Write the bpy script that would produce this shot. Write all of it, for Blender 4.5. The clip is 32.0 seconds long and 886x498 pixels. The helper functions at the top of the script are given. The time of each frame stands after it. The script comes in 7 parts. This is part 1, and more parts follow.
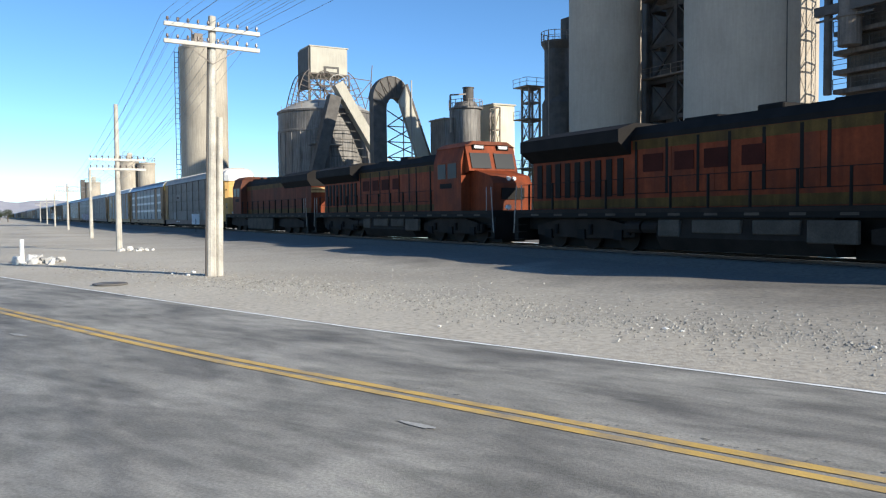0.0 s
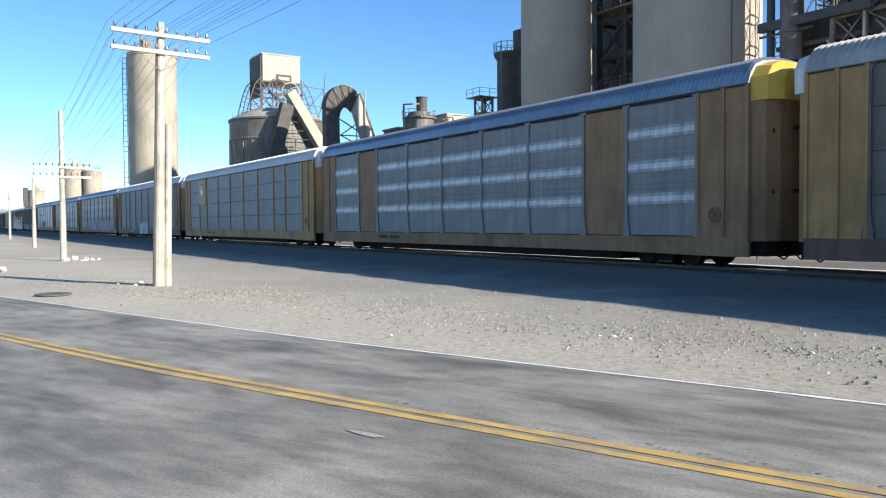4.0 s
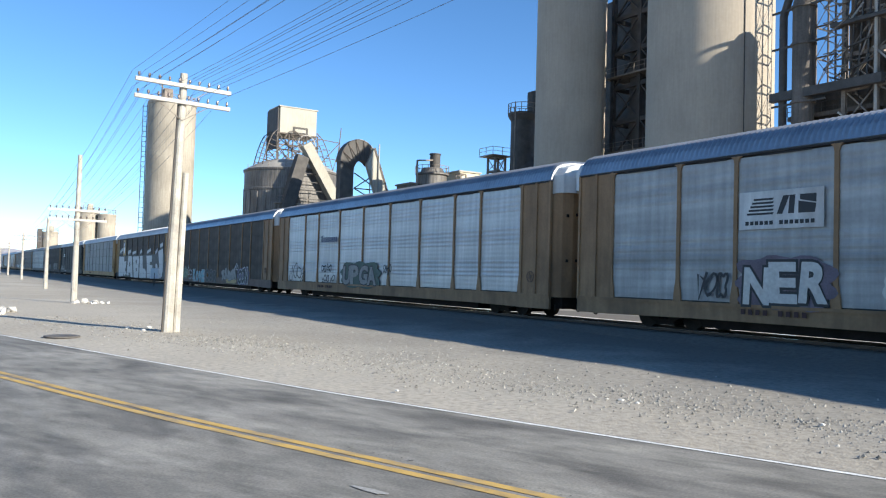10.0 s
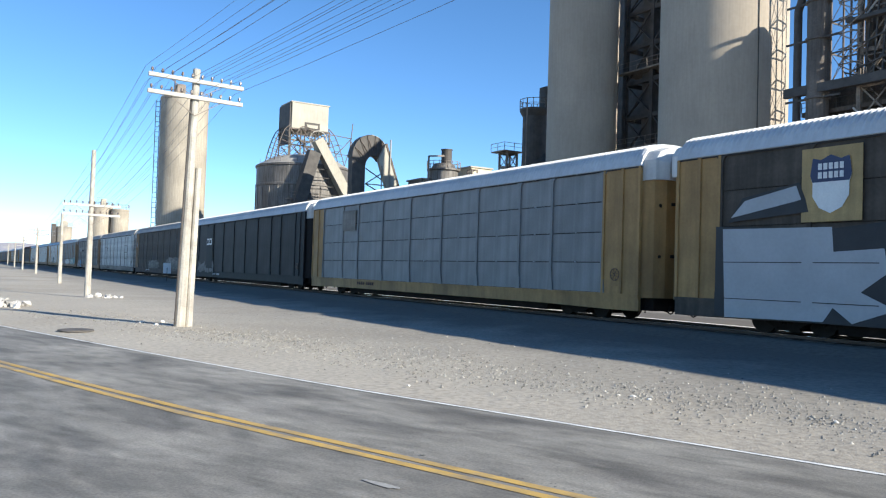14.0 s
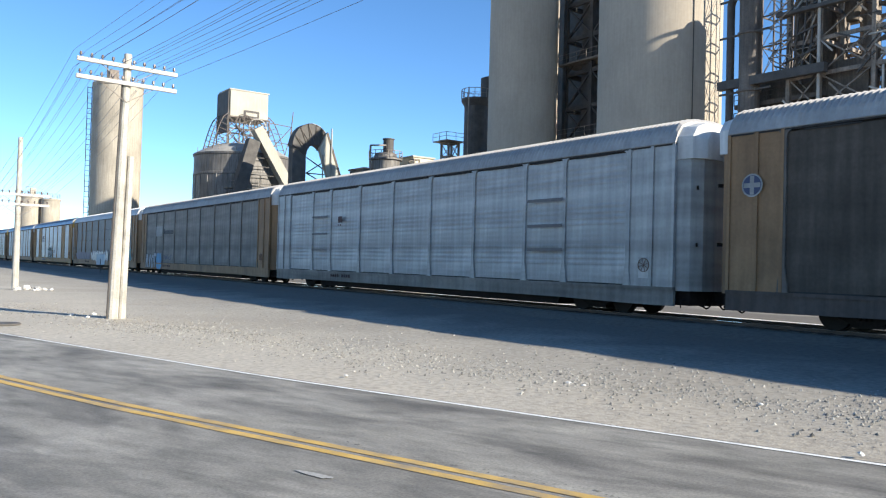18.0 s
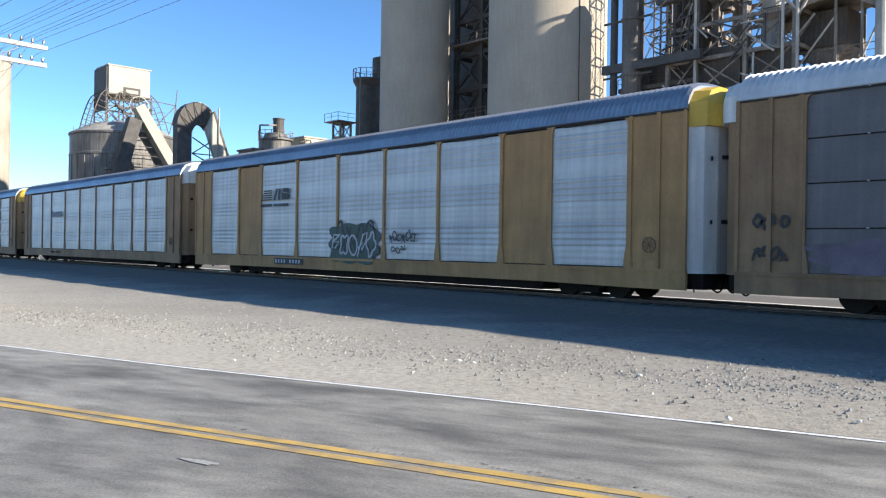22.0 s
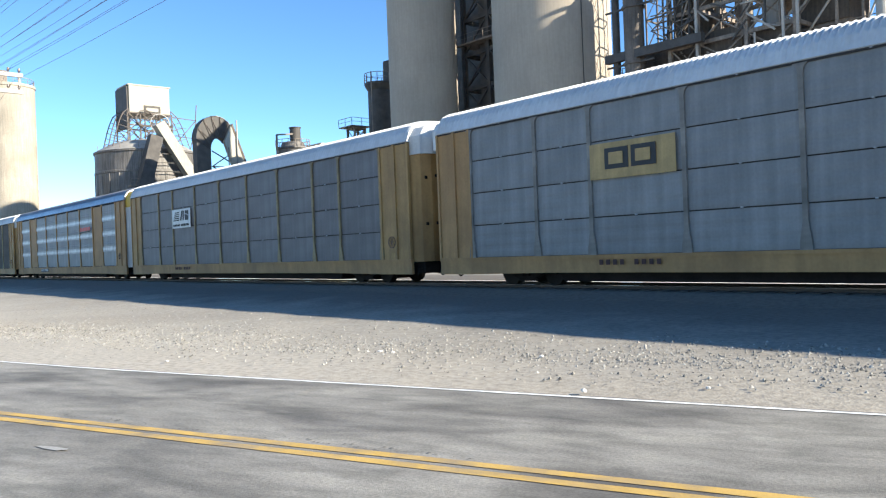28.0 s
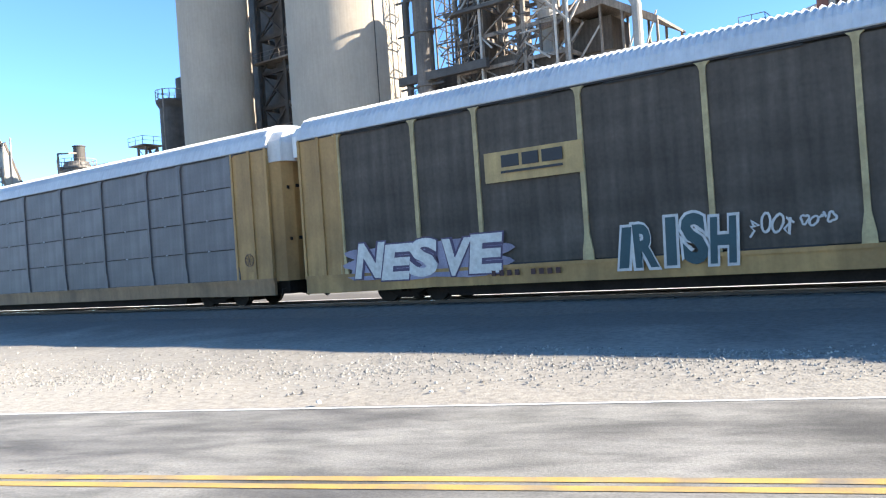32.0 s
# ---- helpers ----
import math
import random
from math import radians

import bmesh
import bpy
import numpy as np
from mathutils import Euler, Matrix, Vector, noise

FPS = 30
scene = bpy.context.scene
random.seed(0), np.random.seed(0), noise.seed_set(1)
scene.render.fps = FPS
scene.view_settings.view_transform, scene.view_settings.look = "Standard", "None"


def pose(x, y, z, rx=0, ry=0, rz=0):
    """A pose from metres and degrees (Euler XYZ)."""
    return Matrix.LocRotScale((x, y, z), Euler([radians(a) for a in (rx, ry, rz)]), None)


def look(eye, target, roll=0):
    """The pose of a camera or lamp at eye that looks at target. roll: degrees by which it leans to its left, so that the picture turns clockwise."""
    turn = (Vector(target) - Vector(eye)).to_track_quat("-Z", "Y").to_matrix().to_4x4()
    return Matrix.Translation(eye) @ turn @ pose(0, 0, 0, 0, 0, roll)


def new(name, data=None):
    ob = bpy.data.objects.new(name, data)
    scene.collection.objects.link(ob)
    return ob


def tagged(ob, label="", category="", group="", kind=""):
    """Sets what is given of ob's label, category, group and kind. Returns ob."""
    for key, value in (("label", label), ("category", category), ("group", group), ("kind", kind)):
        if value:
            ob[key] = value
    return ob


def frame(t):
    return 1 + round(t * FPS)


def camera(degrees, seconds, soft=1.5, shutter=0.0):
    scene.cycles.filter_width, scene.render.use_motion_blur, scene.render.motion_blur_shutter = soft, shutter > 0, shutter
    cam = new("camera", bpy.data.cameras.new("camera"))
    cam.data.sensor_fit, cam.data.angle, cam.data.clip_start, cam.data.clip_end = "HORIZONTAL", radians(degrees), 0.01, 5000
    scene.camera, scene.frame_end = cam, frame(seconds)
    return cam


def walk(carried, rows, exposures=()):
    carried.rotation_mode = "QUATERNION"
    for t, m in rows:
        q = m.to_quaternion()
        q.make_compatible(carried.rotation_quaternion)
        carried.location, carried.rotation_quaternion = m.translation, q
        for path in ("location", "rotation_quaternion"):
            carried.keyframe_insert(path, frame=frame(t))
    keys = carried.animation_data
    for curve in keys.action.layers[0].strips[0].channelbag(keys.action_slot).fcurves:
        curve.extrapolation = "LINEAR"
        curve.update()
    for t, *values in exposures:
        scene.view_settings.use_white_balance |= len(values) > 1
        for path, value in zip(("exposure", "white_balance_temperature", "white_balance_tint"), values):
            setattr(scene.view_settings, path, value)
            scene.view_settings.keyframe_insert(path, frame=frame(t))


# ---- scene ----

def shot(x, y, z, yaw, pitch, roll):
    """A camera pose: yaw to the left from +y, pitch up, roll to the left."""
    return pose(x, y, z, 0, 0, yaw) @ pose(0, 0, 0, 90 + pitch) @ pose(0, 0, 0, 0, 0, roll)


# The camera is held by hand at the roadside; the world's x runs with the track, y towards the plant.
cam = camera(58.26, 32.0, soft=1.2)
PATH = [
    (0.0, -0.846, -0.353, 1.855, 60.65, -2.56, -0.48),
    (0.5, -0.846, -0.345, 1.851, 60.49, -2.72, -0.95),
    (1.0, -0.829, -0.350, 1.860, 59.38, -2.52, -0.99),
    (1.5, -0.813, -0.346, 1.856, 58.83, -2.63, -1.09),
    (2.0, -0.823, -0.346, 1.855, 58.86, -2.56, -0.58),
    (2.5, -0.814, -0.358, 1.859, 58.95, -2.57, -0.52),
    (3.0, -0.811, -0.338, 1.851, 58.78, -2.57, -0.37),
    (3.5, -0.802, -0.338, 1.854, 58.13, -2.23, -0.50),
    (5.5, -0.765, -0.353, 1.853, 55.29, -0.95, 0.66),
    (6.0, -0.765, -0.369, 1.858, 55.11, -0.14, 0.72),
    (6.5, -0.750, -0.387, 1.862, 56.30, 0.88, 0.49),
    (7.0, -0.744, -0.386, 1.864, 56.79, 1.75, 1.00),
    (7.5, -0.728, -0.406, 1.868, 57.26, 2.36, 0.60),
    (8.0, -0.734, -0.389, 1.862, 57.69, 2.46, 0.66),
    (8.5, -0.745, -0.398, 1.863, 57.95, 2.31, 1.07),
    (9.0, -0.766, -0.391, 1.858, 58.27, 2.15, 1.31),
    (9.5, -0.752, -0.399, 1.863, 58.17, 1.84, 1.63),
    (10.0, -0.750, -0.394, 1.866, 58.00, 2.09, 1.68),
    (10.5, -0.754, -0.395, 1.863, 57.84, 2.31, 1.42),
    (11.0, -0.748, -0.398, 1.866, 58.14, 2.49, 1.52),
    (11.5, -0.743, -0.408, 1.864, 58.59, 2.41, 1.79),
    (12.0, -0.740, -0.411, 1.867, 58.81, 2.05, 2.02),
    (12.5, -0.731, -0.408, 1.866, 58.84, 2.01, 1.97),
    (13.0, -0.738, -0.404, 1.866, 58.84, 1.88, 1.99),
    (13.5, -0.742, -0.404, 1.861, 58.81, 1.77, 1.94),
    (14.0, -0.753, -0.401, 1.860, 58.80, 1.76, 1.87),
    (14.5, -0.766, -0.393, 1.854, 58.78, 1.78, 1.96),
    (16.5, -0.707, -0.323, 1.858, 57.93, 1.47, 1.55),
    (17.0, -0.697, -0.377, 1.874, 55.89, 1.41, 1.11),
    (17.5, -0.700, -0.351, 1.866, 55.28, 1.31, 1.49),
    (18.0, -0.706, -0.327, 1.854, 54.66, 1.14, 1.56),
    (18.5, -0.705, -0.331, 1.858, 54.43, 0.96, 1.42),
    (19.0, -0.711, -0.331, 1.857, 54.91, 0.88, 1.20),
    (19.5, -0.718, -0.334, 1.854, 55.31, 0.61, 1.03),
    (20.0, -0.718, -0.328, 1.854, 55.55, 0.38, 1.05),
    (20.5, -0.706, -0.390, 1.871, 55.69, 0.22, 1.02),
    (21.0, -0.701, -0.385, 1.870, 55.59, -0.03, 0.94),
    (21.5, -0.679, -0.353, 1.863, 54.71, -0.11, 0.62),
    (22.0, -0.667, -0.280, 1.840, 47.01, -0.04, 0.87),
    (22.5, -0.650, -0.286, 1.818, 42.39, -0.05, -0.08),
    (23.0, -0.468, -0.247, 1.836, 45.39, -0.59, 1.40),
    (23.5, -0.425, -0.165, 1.829, 43.84, -0.95, -0.22),
    (24.0, -0.339, -0.149, 1.818, 40.16, -0.75, -1.03),
    (24.5, -0.151, -0.086, 1.801, 43.05, -0.90, -1.37),
    (25.0, 0.029, 0.070, 1.782, 46.06, -1.65, -2.84),
    (25.5, 0.167, 0.255, 1.781, 47.41, -0.88, -2.59),
    (27.5, 0.823, 0.721, 1.732, 48.86, -0.17, -3.07),
    (28.0, 1.092, 0.795, 1.740, 49.42, -0.07, -2.21),
    (28.5, 1.294, 0.915, 1.730, 46.36, 0.15, 0.08),
    (29.0, 1.487, 0.992, 1.734, 45.77, 0.90, -1.66),
    (29.5, 1.755, 0.983, 1.749, 43.83, 1.19, -1.02),
    (29.6, 1.850, 1.010, 1.759, 42.86, 1.27, -0.87),
    (30.0, 1.907, 1.089, 1.719, 38.05, 1.51, -0.95),
    (30.5, 2.026, 1.158, 1.720, 35.59, 1.68, -1.37),
    (31.0, 2.195, 1.114, 1.718, 35.58, 1.64, -3.34),
    (31.5, 2.263, 1.056, 1.729, 36.38, 1.19, -3.43),
    (32.0, 2.247, 0.952, 1.728, 35.80, 0.49, -4.02),
]
EXPOSE = [(0.0, 0.7, 6600, 6), (1.0, 0.8, 6600, 6), (4.0, 0.95, 6600, 6), (7.0, 0.94, 6600, 6), (10.0, 0.88, 6520, 6), (14.0, 0.86, 6500, 6), (17.0, 0.96, 6600, 6), (21.0, 1.05, 6650, 8), (23.0, 1.1, 6600, 8), (25.0, 1.22, 6700, 8), (28.0, 1.27, 6800, 6), (30.0, 1.56, 6850, 7), (32.0, 1.82, 6850, 9)]
walk(cam, [(r[0], shot(*r[1:])) for r in PATH], EXPOSE)

# ---------------------------------------------------------------- light
SUN = Vector((2.15, 1.05, 1.0)).normalized()
world = bpy.data.worlds.new("sky")
world.use_nodes = True
scene.world = world
wn = world.node_tree.nodes
sky = wn.new("ShaderNodeTexSky")
sky.sky_type = "NISHITA"
sky.sun_disc = False
sky.sun_elevation = math.asin(SUN.z)
sky.sun_rotation = math.atan2(SUN.x, SUN.y)
sky.air_density, sky.dust_density, sky.ozone_density, sky.altitude = 0.9, 0.0, 3.0, 3000
wn["Background"].inputs[1].default_value = 0.10
deep = wn.new("ShaderNodeHueSaturation")
deep.inputs["Saturation"].default_value, deep.inputs["Value"].default_value = 1.13, 1.3
world.node_tree.links.new(sky.outputs[0], deep.inputs["Color"])
world.node_tree.links.new(deep.outputs[0], wn["Background"].inputs[0])
sun_data = bpy.data.lights.new("sun", "SUN")
sun_data.energy, sun_data.angle, sun_data.color = 5.0, radians(0.53), (1.0, 0.93, 0.83)
sun_ob = new("sun", sun_data)
sun_ob.matrix_world = look(SUN * 200, (0, 0, 0))

# ---------------------------------------------------------------- materials
MATS = {}


def surf(name, colour, rough=0.7, metal=0.0, var=0.25, scale=1.5, fine=25.0, bump=0.15, streak=0.0, dirt=None, dirt_amount=0.0,
         rnd=0.0, bump_scale=None, island=0.0, bands=0.0, spec=0.5):
    """A weathered surface: colour varied at two scales, optional vertical streaks, dirt patches and a random shift per object."""
    if name in MATS:
        return MATS[name]
    m = bpy.data.materials.new(name)
    m.use_nodes = True
    nt = m.node_tree
    n, l = nt.nodes, nt.links
    b = n["Principled BSDF"]
    b.inputs["Roughness"].default_value, b.inputs["Metallic"].default_value = rough, metal
    b.inputs["Specular IOR Level"].default_value = spec
    tc = n.new("ShaderNodeTexCoord")

    def noisy(sc, detail, stretch=None):
        t = n.new("ShaderNodeTexNoise")
        t.inputs["Scale"].default_value, t.inputs["Detail"].default_value = sc, detail
        if stretch:
            mp = n.new("ShaderNodeMapping")
            mp.inputs["Scale"].default_value = stretch
            l.new(tc.outputs["Object"], mp.inputs[0])
            l.new(mp.outputs[0], t.inputs[0])
        else:
            l.new(tc.outputs["Object"], t.inputs[0])
        return t.outputs[0]

    def ranged(src, lo, hi, a=0.3, z=0.7):
        r = n.new("ShaderNodeMapRange")
        r.inputs[1].default_value, r.inputs[2].default_value, r.inputs[3].default_value, r.inputs[4].default_value = a, z, lo, hi
        l.new(src, r.inputs[0])
        return r.outputs[0]

    def times(x, y):
        k = n.new("ShaderNodeMath")
        k.operation = "MULTIPLY"
        l.new(x, k.inputs[0])
        l.new(y, k.inputs[1])
        return k.outputs[0]

    f = ranged(noisy(scale, 6), 1 - var, 1 + var)
    f = times(f, ranged(noisy(fine, 3), 1 - var * 0.5, 1 + var * 0.5))
    if streak:
        f = times(f, ranged(noisy(1.0, 4, (5.0, 5.0, 0.35)), 1 - streak, 1 + streak * 0.4))
    if bands:
        f = times(f, ranged(noisy(1.0, 3, (0.12, 0.12, 1.25)), 1 - bands, 1 + bands * 0.4, 0.38, 0.62))
    if rnd:
        oi = n.new("ShaderNodeObjectInfo")
        f = times(f, ranged(oi.outputs["Random"], 1 - rnd, 1 + rnd, 0, 1))
    if island:
        geo = n.new("ShaderNodeNewGeometry")
        f = times(f, ranged(geo.outputs["Random Per Island"], 1 - island, 1 + island, 0, 1))
    mix = n.new("ShaderNodeVectorMath")
    mix.operation = "SCALE"
    mix.inputs[0].default_value = colour
    l.new(f, mix.inputs["Scale"])
    out = mix.outputs[0]
    if dirt:
        mx = n.new("ShaderNodeMix")
        mx.data_type = "RGBA"
        l.new(ranged(noisy(scale * 0.7, 8, (1.0, 1.0, 0.5)), 0, dirt_amount, 0.45, 0.72), mx.inputs[0])
        l.new(out, mx.inputs[6])
        mx.inputs[7].default_value = (*dirt, 1)
        out = mx.outputs[2]
    l.new(out, b.inputs["Base Color"])
    if bump:
        bp = n.new("ShaderNodeBump")
        bp.inputs["Strength"].default_value, bp.inputs["Distance"].default_value = bump, 0.02
        l.new(noisy(bump_scale or fine, 5), bp.inputs["Height"])
        l.new(bp.outputs[0], b.inputs["Normal"])
    MATS[name] = m
    return m


CONCRETE = surf("silo_concrete", (0.385, 0.33, 0.265), 0.9, var=0.08, scale=0.25, fine=3, bump=0.05, streak=0.08)
CONCRETE_OLD = surf("old_concrete", (0.37, 0.325, 0.26), 0.9, var=0.16, scale=0.3, fine=5, bump=0.1, streak=0.18)
CLADDING = surf("dusty_cladding", (0.40, 0.37, 0.305), 0.8, var=0.1, scale=0.4, fine=6, streak=0.1)
STEEL_DUSTY = surf("dusty_steel", (0.23, 0.19, 0.155), 0.75, var=0.3, scale=0.8, fine=8, streak=0.3)
STEEL_BROWN = surf("brown_weathered_steel", (0.125, 0.102, 0.085), 0.8, var=0.3, scale=0.8, fine=8, streak=0.3)
STEEL_DARK = surf("dark_steel", (0.07, 0.062, 0.055), 0.7, var=0.3, scale=1.0, fine=10)
TANK_STEEL = surf("tank_steel", (0.175, 0.16, 0.145), 0.6, metal=0.2, var=0.22, scale=0.35, fine=6, streak=0.5)
PALE_STEEL = surf("pale_steel", (0.33, 0.31, 0.28), 0.6, var=0.15, scale=0.5, fine=8, streak=0.15)
WOOD_POLE = surf("weathered_pole_wood", (0.45, 0.415, 0.355), 0.9, var=0.25, scale=2, fine=20, streak=0.35, bump=0.4)
WOOD_PALE = surf("bleached_crossarm_wood", (0.50, 0.47, 0.42), 0.9, var=0.15, scale=3, fine=30)
WIRE = surf("line_wire", (0.16, 0.175, 0.20), 0.5, metal=0.5, var=0.1)
INSULATOR = surf("insulator", (0.09, 0.06, 0.05), 0.25, var=0.1)
WHITE_PAINT = surf("white_paint", (0.78, 0.77, 0.74), 0.6, var=0.08, scale=2, fine=20, streak=0.08)
STONE_WHITE = surf("pale_stone", (0.62, 0.60, 0.56), 0.9, var=0.2, scale=6, fine=40)
STONE = surf("grey_stone", (0.36, 0.345, 0.32), 0.95, var=0.3, scale=8, fine=40, rnd=0.35)
STONE_LOOSE = surf("loose_grey_stone", (0.255, 0.24, 0.212), 0.95, var=0.2, scale=8, fine=40, island=0.55)
RAIL = surf("rusty_rail", (0.11, 0.075, 0.055), 0.8, var=0.2)
RAIL_TOP = surf("polished_rail_head", (0.80, 0.79, 0.77), 0.05, metal=1.0, var=0.04, scale=3, fine=30, bump=0)
TIE = surf("creosoted_tie", (0.10, 0.085, 0.07), 0.95, var=0.3, scale=4, fine=25)
SIGN_BACK = surf("sign_white", (0.85, 0.85, 0.84), 0.5, var=0.04)
PALE_SCUFF = surf("pale_scuff", (0.33, 0.32, 0.30), 0.9, var=0.25, scale=6, fine=40)
IRON = surf("cast_iron", (0.11, 0.10, 0.09), 0.8, var=0.3)

# ---------------------------------------------------------------- building tools
def mesh_of(bm, material, smooth=False):
    me = bpy.data.meshes.new("mesh")
    bm.to_mesh(me)
    bm.free()
    for mt in (material if isinstance(material, (list, tuple)) else (material,)):
        me.materials.append(mt)
    if smooth:
        for p in me.polygons:
            p.use_smooth = True
    return me


def part(name, bm, material, parent=None, label="", smooth=False):
    """Links a bmesh as one mesh object under a thing or a part."""
    ob = new(name, mesh_of(bm, material, smooth))
    ob.parent = parent
    return tagged(ob, label)


def share(name, me, parent, m, label=""):
    ob = new(name, me)
    ob.parent = parent
    ob.matrix_basis = m
    return tagged(ob, label)


def thing(name, label, category, group="", kind="", m=None):
    ob = new(name)
    ob.empty_display_size = 0.2
    if m is not None:
        ob.matrix_basis = m
    return tagged(ob, label, category, group, kind)


def box(bm, x0, x1, y0, y1, z0, z1, bevel=0.0):
    r = bmesh.ops.create_cube(bm, size=1.0)
    vs = r["verts"]
    for v in vs:
        v.co = Vector((x0 + (v.co.x + 0.5) * (x1 - x0), y0 + (v.co.y + 0.5) * (y1 - y0), z0 + (v.co.z + 0.5) * (z1 - z0)))
    if bevel:
        es = list({e for v in vs for e in v.link_edges})
        bmesh.ops.bevel(bm, geom=es, offset=bevel, segments=1, affect="EDGES")
    return bm


def rod(bm, a, b, r, r2=None, seg=8, caps=True):
    """A round or square bar from a to b."""
    a, b = Vector(a), Vector(b)
    d = b - a
    q = d.to_track_quat("Z", "Y").to_matrix()
    r2 = r if r2 is None else r2
    lo, hi = [], []
    for i in range(seg):
        t = 2 * math.pi * (i + 0.5) / seg
        o = Vector((math.cos(t), math.sin(t), 0))
        lo.append(bm.verts.new(a + q @ (o * r)))
        hi.append(bm.verts.new(b + q @ (o * r2)))
    for i in range(seg):
        j = (i + 1) % seg
        bm.faces.new((lo[i], lo[j], hi[j], hi[i]))
    if caps:
        bm.faces.new(lo[::-1])
        bm.faces.new(hi)
    return bm


def prism(bm, profile, axis, lo, hi):
    """A closed outline swept straight along an axis from lo to hi. The outline lies in the two other axes, in their order."""
    def at(u, w, s):
        return {"x": (s, u, w), "y": (u, s, w), "z": (u, w, s)}[axis]
    a = [bm.verts.new(at(u, w, lo)) for u, w in profile]
    b = [bm.verts.new(at(u, w, hi)) for u, w in profile]
    k = len(profile)
    for i in range(k):
        bm.faces.new((a[i], a[(i + 1) % k], b[(i + 1) % k], b[i]))
    bm.faces.new(a[::-1])
    bm.faces.new(b)
    bmesh.ops.recalc_face_normals(bm, faces=bm.faces)
    return bm


def lathe(bm, profile, seg=32, centre=(0, 0)):
    """A round body from (radius, height) pairs."""
    rings = []
    for r, z in profile:
        rings.append([bm.verts.new((centre[0] + max(r, 0.001) * math.cos(2 * math.pi * i / seg),
                                    centre[1] + max(r, 0.001) * math.sin(2 * math.pi * i / seg), z)) for i in range(seg)])
    for p, q in zip(rings, rings[1:]):
        for i in range(seg):
            bm.faces.new((p[i], p[(i + 1) % seg], q[(i + 1) % seg], q[i]))
    bm.faces.new(rings[0][::-1])
    bm.faces.new(rings[-1])
    return bm


def bars(*pieces, r=0.05, seg=4):
    bm = bmesh.new()
    for a, b in pieces:
        rod(bm, a, b, r, seg=seg)
    return bm


def text_mesh(body, size, material, depth=0.01, bold=0.0):
    cu = bpy.data.curves.new("text", "FONT")
    cu.body, cu.size, cu.extrude, cu.offset, cu.resolution_u = body, size, depth, bold, 3
    cu.align_x = "CENTER"
    tmp = bpy.data.objects.new("text", cu)
    me = bpy.data.meshes.new_from_object(tmp)
    bpy.data.objects.remove(tmp)
    bpy.data.curves.remove(cu)
    me.materials.clear()
    me.materials.append(material)
    return me

# ---------------------------------------------------------------- ground, road, track
SLOPE = 0.378                      # the road runs at an angle to the track
ROAD = math.atan(SLOPE)
TRACK_Y, RAIL_Z, CAR_Z = 19.4, 0.52, 0.45


def lift(y):
    """The ground's height: level by the road, a low bank under the track."""
    s = min(max((y - 9.0) / 8.0, 0.0), 1.0)
    return 0.26 * s * s * (3 - 2 * s)


